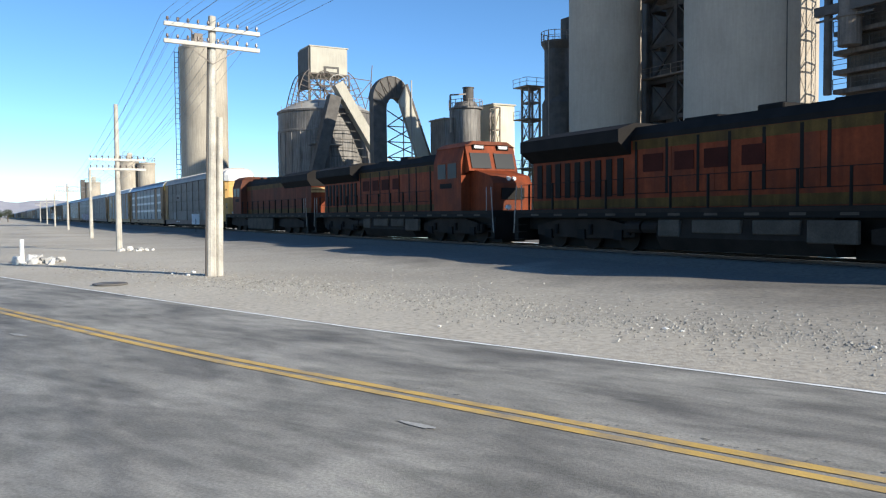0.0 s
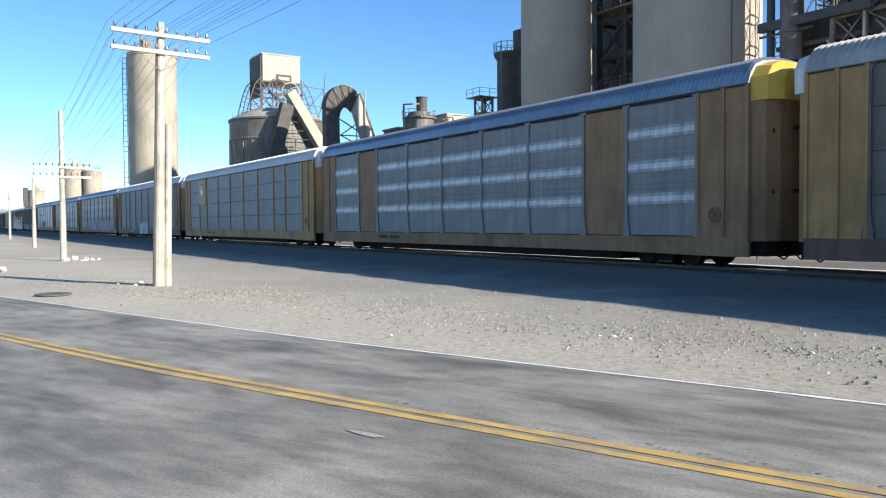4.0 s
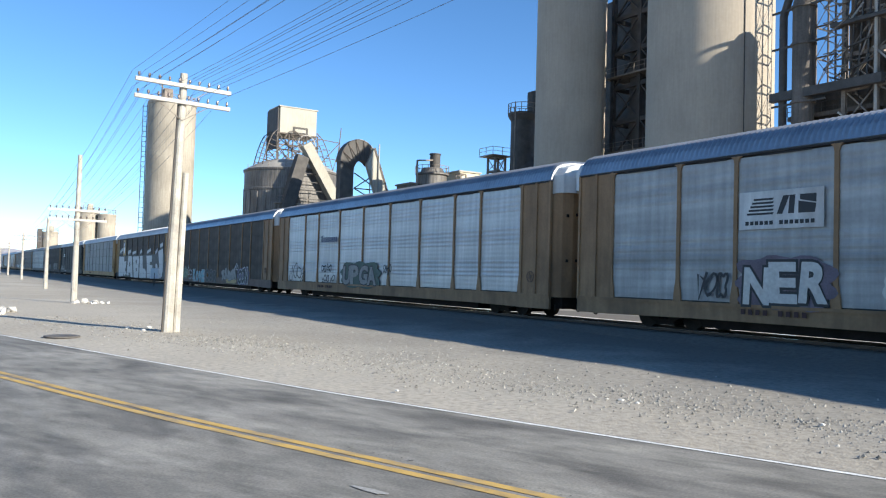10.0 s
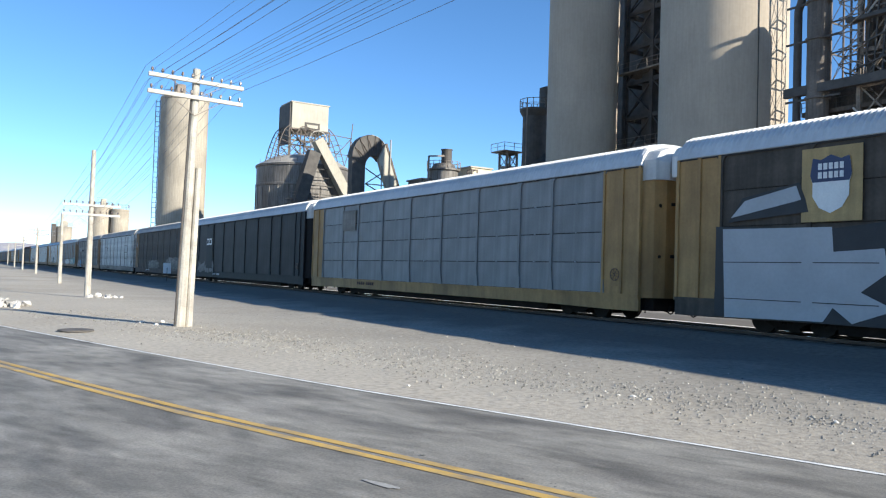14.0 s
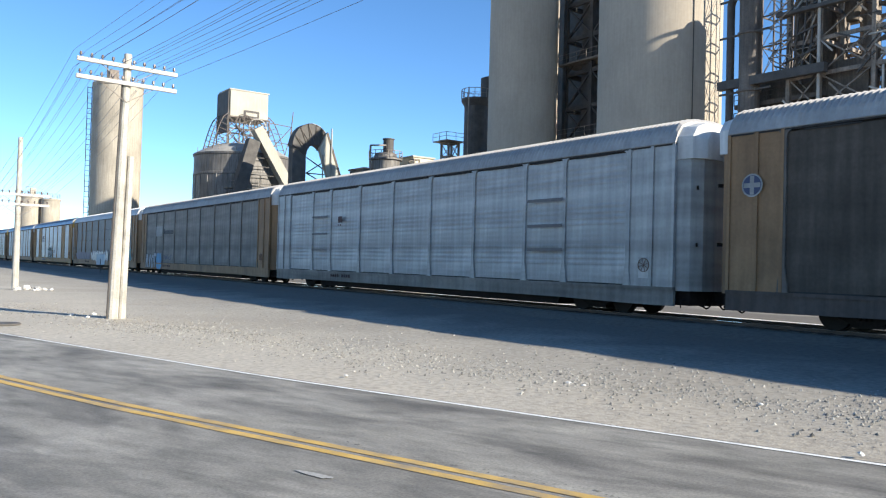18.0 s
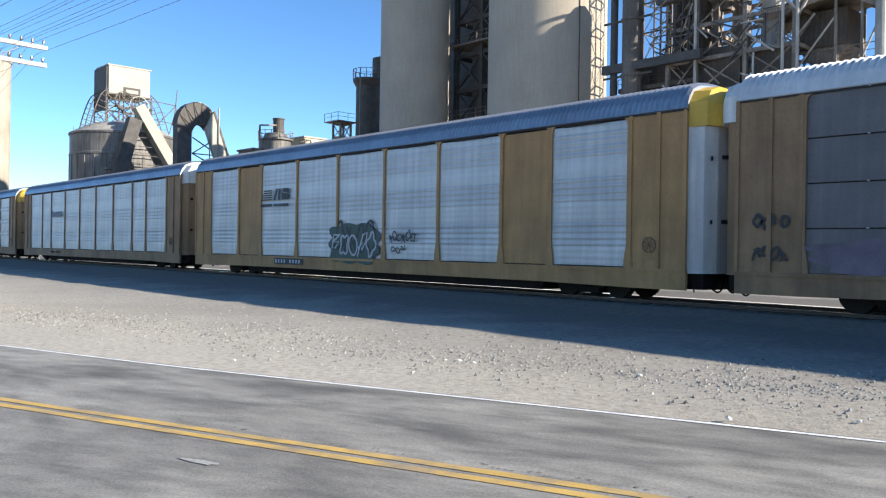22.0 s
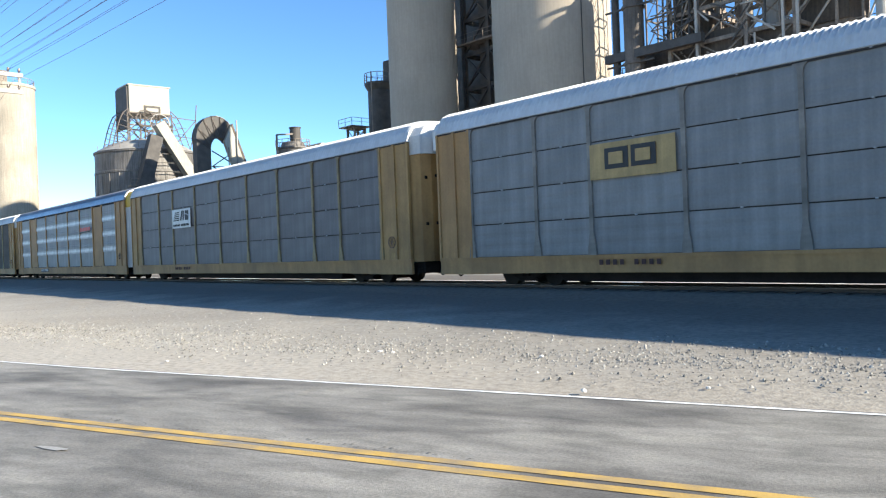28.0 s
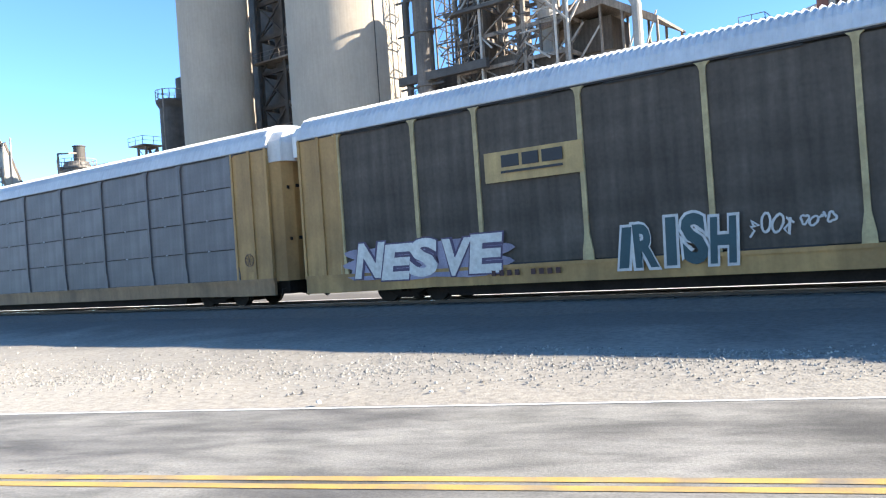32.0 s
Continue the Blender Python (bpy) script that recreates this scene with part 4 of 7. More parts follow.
    for y, rz, on in ((-1.525, 0, near), (1.525, 180, False)):
        back = pose(0, 0, 0, 0, 0, rz)
        for x, w in ((-HALF, HALF + EDGES[0]), (EDGES[-1], HALF - EDGES[-1])) if rz == 0 else ((-HALF, HALF - EDGES[-1]), (-EDGES[0], HALF + EDGES[0])):
            share("end_panel", endpanel_mesh(ends, w), car, back @ pose(x, -1.525, SILL))
        for i, (a, b) in enumerate(zip(EDGES, EDGES[1:]) if rz == 0 else zip([-e for e in EDGES[::-1]], [-e for e in EDGES[-2::-1]])):
            if on and rows > 1:
                h = (EAVE - SILL) / rows
                for k in range(rows):
                    mt = style.get("cols", {}).get(i, side)
                    share("panel", panel_mesh(b - a - 0.10, h - style.get("gap", 0.02), mt, ribs), car, pose(a + 0.05, -1.52, SILL + k * h + 0.01))
                    if style.get("clips") and n < 25:
                        share("clip", cached("clip", lambda: mesh_of(box(bmesh.new(), -0.025, 0.025, -0.03, 0.02, -0.015, 0.015), PAINT_SILVER)), car, pose((a + b) / 2, -1.55, SILL + (k + 1) * h))
            else:
                mt = style.get("cols", {}).get(i, side) if on else side
                share("panel", panel_mesh(b - a - 0.10, EAVE - SILL - 0.11, mt, (style.get("full_ribs", 22) if mt == side or mt not in (OCHRE, TAN) else 0) if near else 6), car, back @ pose(a + 0.05, -1.52, SILL + 0.03))
        # thin plates paint in the highlight along each pressed band
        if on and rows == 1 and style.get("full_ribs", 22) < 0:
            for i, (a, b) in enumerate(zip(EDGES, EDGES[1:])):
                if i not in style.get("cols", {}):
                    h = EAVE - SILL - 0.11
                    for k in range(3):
                        for tall, mt, y in ((0.34, SHEEN_DULL, -1.553), (0.15, SHEEN_BRIGHT, -1.557)):
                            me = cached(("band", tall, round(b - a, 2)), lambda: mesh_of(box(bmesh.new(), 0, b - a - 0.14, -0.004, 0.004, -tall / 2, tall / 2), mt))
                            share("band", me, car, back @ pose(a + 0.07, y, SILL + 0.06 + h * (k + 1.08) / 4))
        if on or not near:
            for x in (EDGES if rz == 0 else [-e for e in EDGES]):
                share("post", post_mesh(posts), car, back @ pose(x, -1.53, SILL))
    if near:
        # road number on the sill, as bars, on some cars over a dark plate
        x = style.get("mark_x", -7.0)
        if style.get("plate"):
            plate("number_plate", car, x - 0.08, x + 2.1, 0.62, 0.88, PAINT_BLACK, -1.598)
        ink = PAINT_SILVER if style.get("plate") or sill in (BROWN_CAR, BLACK_CAR, GALV_DARK, BROWN_PANEL) else MAROON
        for j in range(9):
            if j != 4:
                plate("lettering", car, x + j * 0.225, x + j * 0.225 + 0.12, 0.68, 0.82, ink, -1.602)
        for j, (x0, x1, z0, z1, mt) in enumerate(style.get("signs", ())):
            plate("sign", car, x0, x1, z0, z1, mt, -1.592 - 0.0135 * j)
        for x0, x1, z0, z1, cnt, mt in style.get("brand", ()):
            # a brand name, as plain bars
            step = (x1 - x0) / cnt
            for j in range(cnt):
                plate("lettering", car, x0 + j * step, x0 + (j + 0.72) * step, z0, z1 if j == 0 else z1 - 0.1, mt, -1.592)
        for x, z, seed, cnt, gw, gh, bold, mt in style.get("tags", ()):
            tag(car, x, z, seed + n, cnt, gw, gh, bold, mt, -1.588 - 0.004 * (seed % 3))
        for args in style.get("pieces", ()):
            piece(car, *args)
        for args in style.get("clouds", ()):
            cloud(car, *args)
        for x, cnt, wide, z, tall in style.get("puffs", ()):
            for j in range(cnt):
                cloud(car, x + j * wide, x + (j + 0.92) * wide, z + 0.06 * (j % 2), z + tall * (0.9 + 0.12 * ((j * 2) % 3)), GALV_BEIGE, j * 1.7 + cnt, -1.5885 - 0.0004 * j)
        for args in style.get("words", ()):
            word_piece(car, *args)
        for args in style.get("striped", ()):
            striped_emblem(car, *args)
        for x0, x1, z0, z1 in style.get("slanted", ()):
            w = (x1 - x0) / 4
            flat_shapes("emblem", car, [[(x0 + i * w + 0.05 * (i == 0), z0 + 0.1), (x0 + (i + 0.9) * w, z0 + 0.1 + 0.02 * i), (x0 + (i + 1) * w, z1), (x0 + (i + 0.12) * w, z1 - 0.04)] for i in range(4)], PAINT_RED, -1.592, "red slanted emblem")
            flat_shapes("emblem", car, [[(x0 - 0.1, z0 - 0.02), (x1, z0 + 0.05), (x1, z0 + 0.09), (x0 - 0.1, z0 + 0.05)]], PAINT_BLACK, -1.592)
        for args in style.get("shield", ()):
            shield_emblem(car, *args)
        for args in style.get("ring", ()):
            ring_emblem(car, *args)
    return car

GALV_WARM = surf("dirt_filmed_panel", (0.155, 0.135, 0.116), 0.65, metal=0.05, var=0.14, scale=0.8, fine=10, streak=0.22, rnd=0.05, bands=0.2, spec=0.3)
GALV_STAIN = surf("stained_pale_panel", (0.30, 0.29, 0.275), 0.55, metal=0.15, var=0.13, scale=0.8, fine=10, streak=0.25, rnd=0.06, bands=0.45)
GALV_PALE = surf("banded_pale_panel", (0.38, 0.375, 0.365), 0.5, metal=0.2, var=0.1, scale=0.8, fine=10, streak=0.2, rnd=0.05, bands=0.35)
PAINT_PINK = surf("faded_pink_spray_paint", (0.36, 0.29, 0.33), 0.6, var=0.2)
PAINT_PALEBLUE = surf("pale_blue_spray_paint", (0.16, 0.22, 0.30), 0.6, var=0.25)
PAINT_TEALDARK = surf("dark_teal_spray_paint", (0.02, 0.06, 0.07), 0.6, var=0.2)
GALV_BEIGE = surf("dusty_beige_panel", (0.262, 0.238, 0.21), 0.7, spec=0.2, var=0.14, scale=0.8, fine=10, streak=0.22, dirt=(0.2, 0.16, 0.12), dirt_amount=0.3, rnd=0.06, bands=0.35)
BROWN_PANEL = surf("dull_brown_panel", (0.105, 0.085, 0.075), 0.75, spec=0.18, var=0.16, scale=0.8, fine=10, streak=0.25, dirt=(0.12, 0.075, 0.05), dirt_amount=0.4, rnd=0.06)
MAROON = surf("dull_maroon_paint", (0.075, 0.036, 0.034), 0.7, var=0.2, spec=0.3)
STYLES = [
    dict(label="grey panelled autorack with yellow ends and faded graffiti", ribs=0, gap=0.018, side=GALV_WARM, post=GALV_WARM, sill=BROWN_CAR, end=YELLOW_CAR, roof=ROOF_DUSTY, hood=WHITE_CAR, door=DOOR_YELLOW_LIT,
         signs=((-6.95, -5.0, 3.1, 3.75, GALV_BEIGE), (-6.6, -5.4, 3.3, 3.55, GALV_DARK)),
         clouds=((-6.1, -1.5, 0.9, 1.95, GALV_DUSTY, 1), (-8.9, -7.2, 0.95, 1.8, GALV_DULL, 2), (6.6, 10.8, 0.95, 1.75, GALV_DULL, 3)), pieces=((1.6, 0.85, 3, 5, 3.9, 0.85, GALV_BEIGE, PAINT_BLACK, 0.32, 0.10),)),
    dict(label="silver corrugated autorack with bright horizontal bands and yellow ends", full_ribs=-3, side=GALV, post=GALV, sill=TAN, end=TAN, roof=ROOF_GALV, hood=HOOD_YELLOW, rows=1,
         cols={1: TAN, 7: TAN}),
    dict(label="silver panelled autorack with yellow posts and a shield emblem", side=GALV, post=YELLOW_CAR, sill=YELLOW_CAR, end=YELLOW_CAR, roof=ROOF_WHITE, hood=WHITE_CAR, clips=True, gap=0.032, ribs=3,
         signs=((-9.28, -7.42, 2.95, 4.92, SIGN_YELLOW),), shield=((-8.8, -7.95, 3.6, 4.6),)),
    dict(label="blue-grey panelled autorack with tan ends", ribs=0, gap=0.032, clips=True, side=GALV_DULL, post=GALV_DULL, sill=BROWN_CAR, end=TAN, roof=ROOF_WHITE, hood=WHITE_CAR),
    dict(label="stained pale autorack with tan posts and large purple graffiti", side=GALV_STAIN, post=GALV_DUSTY, sill=TAN, end=TAN, roof=ROOF_GALV, hood=WHITE_CAR, rows=1, full_ribs=10,
         clouds=((-6.9, -4.6, 0.75, 1.9, PAINT_PALEBLUE, 2), (9.4, 12.0, 0.7, 1.8, PAINT_PALEBLUE, 5), (-4.9, 9.7, 0.55, 2.0, PAINT_LILAC, 7), (-4.5, 9.3, 0.62, 1.9, PAINT_PURPLE, 4, -1.592)),
         words=(("NEMK", -4.3, 0.9, 0.7, 1.15, PAINT_PINK, PAINT_PURPLE, 0.12, 0.1), ("WASUNO", 1.2, 9.0, 0.62, 1.25, PAINT_PINK, PAINT_PURPLE, 0.12))),
    dict(label="pale weathered autorack with tan ends and line graffiti", side=GALV_PALE, post=TAN, sill=TAN, end=TAN, roof=ROOF_GALV, hood=WHITE_CAR, rows=1, full_ribs=14,
         signs=((-7.1, -4.65, 2.95, 3.95, WHITE_CAR),), striped=((-6.9, -4.85, 3.06, 3.8, PAINT_BLACK),),
         clouds=((-7.2, -4.3, 0.85, 2.25, PAINT_MAUVE, 3), (-3.2, -1.8, 0.85, 1.9, WHITE_CAR, 6), (-1.2, 1.2, 0.9, 2.0, WHITE_CAR, 8)), words=(("NER", -6.95, -4.5, 1.0, 1.05, GALV_BRIGHT, PAINT_BLACK, 0.14),),
         tags=((-8.6, 1.0, 3, 3, 1.1, 0.8, 0.04, PAINT_BLACK), (-3.1, 1.0, 5, 3, 2.4, 0.85, 0.035, PAINT_NAVY), (0.6, 0.9, 8, 4, 3.9, 1.25, 0.05, PAINT_BLACK))),
    dict(label="white full-height panelled autorack with tan posts and dark graffiti", side=GALV_BRIGHT, post=TAN, sill=TAN, end=TAN, roof=ROOF_GALV, hood=WHITE_CAR, rows=1,
         brand=((-6.7, -4.5, 3.25, 3.62, 8, PAINT_NAVY),), clouds=((-3.95, 0.7, 0.75, 2.15, PAINT_GREEN, 4),), words=(("UPGA", -3.7, 0.3, 0.95, 1.0, GALV_STAIN, PAINT_BLACK, 0.12),),
         tags=((-6.6, 1.55, 3, 4, 1.4, 0.42, 0.035, PAINT_BLACK), (-6.6, 0.95, 8, 5, 1.9, 0.38, 0.03, PAINT_BLACK), (-11.5, 1.0, 5, 4, 2.5, 1.0, 0.035, PAINT_BLACK), (1.0, 1.5, 4, 4, 0.8, 0.45, 0.03, PAINT_BLACK))),
    dict(label="sooty dark grey autorack with tan end and white graffiti", ribs=0, gap=0.015, side=GALV_DARK, post=TAN, sill=BROWN_CAR, end=TAN, roof=ROOF_GALV, hood=WHITE_CAR,
         words=(("KOVE", -5.6, -2.1, 0.5, 0.95, PAINT_AQUA, PAINT_WHITE, 0.08), ("COR", -1.9, 1.4, 0.55, 1.0, PAINT_BLACK, GALV_DULL, 0.10), ("CON", 6.75, 9.0, 0.6, 1.05, PAINT_BLACK, PAINT_WHITE, 0.14)), clouds=((6.5, 9.3, 0.48, 1.75, PAINT_PURPLE, 6), (3.8, 6.4, 0.55, 0.95, SIGN_YELLOW, 3)),
         pieces=((-12.0, 0.7, 3, 6, 4.6, 1.0, PAINT_OLIVE, GALV_STAIN, 0.24, 0.08), (2.7, 0.85, 6, 5, 3.5, 0.65, GALV_STAIN, PAINT_BLACK, 0.42, 0.08)),
         tags=((-8.6, 0.9, 4, 3, 2.4, 0.7, 0.04, PAINT_WHITE), (5.8, 1.45, 4, 3, 0.9, 0.5, 0.03, PAINT_WHITE))),
    dict(label="dark grey autorack with large silver graffiti letters and yellow ends", ribs=0, side=GALV_DARK, post=GALV_DARK, sill=GALV_DARK, end=YELLOW_CAR, roof=ROOF_WHITE, hood=WHITE_CAR, letters=True,
         signs=((-9.45, -7.85, 3.0, 4.85, SIGN_YELLOW),), shield=((-9.2, -8.1, 3.2, 4.65),)),
    dict(label="smooth silver-blue panelled autorack with yellow ends", side=GALV, post=GALV, sill=YELLOW_CAR, end=YELLOW_CAR, roof=ROOF_WHITE, hood=WHITE_CAR, clips=True, gap=0.032, ribs=0,
         signs=((-9.2, -7.5, 3.6, 4.7, GALV_BEIGE),)),
    dict(label="black autorack with a framed sign panel", full_ribs=0, side=GALV_BLACK, post=BLACK_CAR, sill=BLACK_CAR, end=BLACK_CAR, roof=ROOF_WHITE, hood=WHITE_CAR, rows=1,
         signs=((-9.3, -7.4, 1.2, 4.8, BLACK_CAR), (-9.15, -8.45, 3.2, 3.75, WHITE_PAINT), (-8.3, -7.6, 3.2, 3.75, WHITE_PAINT), (-9.0, -8.6, 3.33, 3.62, BLACK_CAR), (-8.15, -7.75, 3.33, 3.62, BLACK_CAR)),
         pieces=((-12.0, 0.9, 4, 6, 5.0, 0.7, GALV_DULL, GALV_BLACK, 0.3, 0.06),)),
    dict(label="sooty brown-grey autorack with tan ends and pale graffiti", full_ribs=0, rows=1, side=GALV_DARK, post=GALV_WARM, sill=BROWN_PANEL, end=TAN, roof=ROOF_DUSTY, hood=WHITE_CAR, ring=((-12.85, 3.65, 0.3),),
         clouds=((-5.9, -0.1, 0.85, 1.85, GALV_WARM, 3), (3.2, 10.0, 0.75, 2.15, GALV_WARM, 5)),
         puffs=((-5.6, 4, 1.25, 0.95, 0.75), (3.4, 5, 1.28, 0.8, 1.15)), tags=((3.4, 0.8, 4, 5, 6.4, 1.15, 0.035, PAINT_BLACK), (-5.6, 0.95, 5, 4, 5.0, 0.75, 0.03, PAINT_BLACK), (3.6, 0.75, 8, 7, 6.0, 0.6, 0.03, PAINT_BLACK))),
    dict(label="white corrugated autorack with pale ends and a small red mark", side=GALV_PALE, post=GALV_PALE, sill=GALV_BEIGE, end=GALV_PALE, roof=ROOF_DUSTY, hood=WHITE_CAR, door=GALV_PALE, rows=1,
         signs=tuple((xa, xb, z, z + 0.10, GALV_DULL) for xa, xb in ((-9.2, -7.5), (7.5, 9.2)) for z in (1.95, 2.75, 3.6)) + ((-6.25, -5.85, 3.3, 3.6, MAROON), (-6.25, -6.15, 3.15, 3.22, MAROON), (-6.0, -5.9, 3.15, 3.22, MAROON))),
    dict(label="weathered tan-grey autorack with brown ends and white-blue graffiti", side=GALV_BEIGE, post=GALV_DUSTY, sill=TAN, end=TAN, roof=ROOF_DUSTY, hood=WHITE_CAR, rows=1, full_ribs=10,
         signs=((-9.05, -7.35, 3.05, 3.85, GALV_STAIN),), brand=((-7.0, -4.6, 3.2, 3.58, 8, PAINT_BLACK),), words=(("RIOT", -11.8, -8.9, 0.55, 1.15, PAINT_WHITE, PAINT_BLACK, 0.08, 0.1),),
         clouds=((-8.9, -7.4, 0.45, 1.75, PAINT_BLUE, 4),), tags=((-6.95, 1.2, 3, 7, 2.1, 0.32, 0.03, PAINT_NAVY),)),
    dict(label="grey panelled autorack with tan end and teal graffiti", side=GALV_DULL, post=TAN, sill=TAN, end=TAN, roof=ROOF_WHITE, hood=WHITE_CAR, clips=True, gap=0.032, ribs=0,
         clouds=((-11.9, -4.4, 0.95, 1.75, PAINT_MAUVE, 2), (-4.3, 3.6, 0.92, 1.75, PAINT_MAUVE, 5)), words=(("AIMA", 4.8, 9.2, 0.95, 0.95, GALV_BRIGHT, PAINT_TEAL, 0.3, 0.1),),
         pieces=((-4.0, 0.98, 5, 7, 7.4, 0.7, GALV_BRIGHT, PAINT_MAUVE, 0.34, 0.12), (9.4, 0.95, 4, 3, 2.7, 1.0, PAINT_TEAL, GALV_BRIGHT)), tags=((-13.15, 1.95, 4, 4, 0.85, 0.3, 0.035, PAINT_BLACK), (-13.15, 1.2, 9, 4, 0.85, 0.3, 0.03, PAINT_BLACK))),
    dict(label="white and ochre autorack with a yellow hood and dark graffiti", side=GALV_BRIGHT, post=OCHRE, sill=OCHRE, end=OCHRE, roof=ROOF_GALV, hood=HOOD_YELLOW, rows=1, cols={1: OCHRE, 7: OCHRE},
         striped=((-7.2, -4.9, 3.1, 3.85, PAINT_BLACK),), door=WHITE_CAR, plate=True, mark_x=-5.9,
         clouds=((-1.95, 1.25, 0.75, 2.3, PAINT_GREEN, 3),), tags=((-1.8, 0.95, 2, 5, 2.8, 1.0, 0.04, PAINT_WHITE), (-1.6, 1.1, 7, 4, 2.6, 1.2, 0.05, PAINT_BLACK), (1.75, 1.55, 5, 6, 1.5, 0.35, 0.025, PAINT_BLACK), (1.9, 1.2, 9, 3, 0.8, 0.2, 0.02, PAINT_BLACK))),
    dict(label="white corrugated autorack with tan posts and tan ends", side=GALV_BRIGHT, post=TAN, sill=TAN, end=TAN, roof=ROOF_GALV, hood=WHITE_CAR, rows=1,
         brand=((-7.0, -4.7, 3.2, 3.65, 8, PAINT_NAVY),)),
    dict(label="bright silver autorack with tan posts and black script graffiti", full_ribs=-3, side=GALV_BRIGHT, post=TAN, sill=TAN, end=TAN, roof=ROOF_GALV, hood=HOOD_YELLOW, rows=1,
         brand=((-6.05, -5.1, 3.45, 3.85, 3, PAINT_BLACK),), signs=((-6.38, -6.30, 3.3, 3.95, PAINT_BLACK), (-6.38, -6.2, 3.89, 3.95, PAINT_BLACK), (-6.38, -6.2, 3.3, 3.36, PAINT_BLACK), (-4.86, -4.78, 3.3, 3.95, PAINT_BLACK), (-4.96, -4.78, 3.89, 3.95, PAINT_BLACK), (-4.96, -4.78, 3.3, 3.36, PAINT_BLACK),
                (-6.2, -6.1, 3.12, 3.2, PAINT_BLACK), (-6.0, -5.9, 3.12, 3.2, PAINT_BLACK), (-5.25, -5.15, 3.12, 3.2, PAINT_BLACK), (-5.05, -4.95, 3.12, 3.2, PAINT_BLACK)),
         tags=((-6.8, 1.0, 4, 2, 2.4, 1.15, 0.04, PAINT_BLACK), (-3.2, 0.98, 3, 5, 4.2, 1.0, 0.045, PAINT_BLACK), (1.2, 1.45, 6, 7, 2.4, 0.4, 0.025, PAINT_BLACK))),
    dict(label="dull brown autorack with a maroon roof and yellow ends", ribs=0, gap=0.015, side=BROWN_PANEL, post=GALV_BEIGE, sill=YELLOW_CAR, end=YELLOW_CAR, roof=MAROON, hood=WHITE_CAR, signs=((-9.2, -8.6, 3.1, 4.0, GALV_STAIN),)),
    dict(label="silver-beige panelled autorack with yellow sign and tan sill", side=GALV, post=GALV_BEIGE, sill=OCHRE, end=OCHRE, roof=ROOF_WHITE, hood=WHITE_CAR, clips=True, gap=0.032, ribs=3,
         signs=((-7.2, -4.55, 2.95, 3.9, SIGN_YELLOW), (-6.7, -5.95, 3.2, 3.75, PAINT_BLACK), (-5.85, -5.1, 3.2, 3.75, PAINT_BLACK), (-6.55, -6.1, 3.32, 3.63, SIGN_YELLOW), (-5.7, -5.25, 3.32, 3.63, SIGN_YELLOW))),
    dict(label="slate-grey panelled autorack with tan posts and a white sign", side=GALV_DULL, post=POST_FADED, sill=OCHRE, end=YELLOW_CAR, roof=ROOF_WHITE, hood=WHITE_CAR, clips=True, gap=0.035, ribs=0,
         signs=((-7.2, -4.8, 2.9, 3.9, GALV_BRIGHT),), striped=((-7.05, -5.0, 3.0, 3.8, PAINT_BLACK, -1.612),)),
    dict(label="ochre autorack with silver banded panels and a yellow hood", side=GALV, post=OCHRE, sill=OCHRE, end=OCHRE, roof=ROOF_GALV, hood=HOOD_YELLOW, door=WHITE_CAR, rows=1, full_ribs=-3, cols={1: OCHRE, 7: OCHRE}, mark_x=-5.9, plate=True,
         slanted=((4.5, 6.9, 3.3, 3.68),)),
    dict(label="dark brown-grey autorack with yellow posts and white graffiti", full_ribs=0, side=GALV_DARK, post=POST_PALE, sill=YELLOW_CAR, end=YELLOW_CAR, roof=ROOF_WHITE, hood=WHITE_CAR, rows=1,
         signs=((-7.0, -4.3, 3.0, 3.75, SIGN_YELLOW), (-6.5, -6.0, 3.35, 3.65, PAINT_BLACK), (-5.9, -5.45, 3.35, 3.65, PAINT_BLACK), (-5.35, -4.8, 3.35, 3.65, PAINT_BLACK), (-6.5, -4.8, 3.2, 3.26, PAINT_BLACK)),
         clouds=((-12.0, -6.4, 0.7, 1.7, PAINT_LILAC, 3),), words=(("NESVE", -11.6, -6.7, 0.75, 0.95, GALV_BRIGHT, PAINT_PURPLE, 0.08, 0.1), ("IRISH", -3.75, -1.0, 0.7, 1.0, PAINT_TEALDARK, GALV_BRIGHT, 0.12)), tags=((-0.75, 1.2, 7, 4, 0.9, 0.42, 0.025, GALV_BRIGHT), (0.25, 1.35, 8, 4, 0.65, 0.22, 0.022, GALV_BRIGHT))),
    dict(label="grey panelled autorack with yellow ends", ribs=0, gap=0.032, clips=True, side=GALV_DULL, post=GALV_DULL, sill=TAN, end=YELLOW_CAR, roof=ROOF_WHITE, hood=WHITE_CAR),
]
FAR_LOOKS = [(GALV, TAN, "silver panelled autorack with tan ends"), (GALV_DARK, BROWN_CAR, "sooty dark autorack with brown ends"), (GALV_DUSTY, TAN, "weathered autorack with tan ends"),
             (GALV_DULL, YELLOW_CAR, "grey panelled autorack with yellow ends"), (GALV_BRIGHT, TAN, "white panelled autorack with tan ends")]
CARS = []
SLACK = {1: 0.2, 3: 0.15, 4: -0.25, 6: 0.1, 8: 0.1, 9: 0.1, 12: 0.3, 14: 0.2, 15: 0.1, 16: 0.2, 17: -0.2, 18: -1.2, 19: -1.0, 20: -0.4, 21: -0.55, 22: -0.3, 23: -0.3, 24: -0.3}


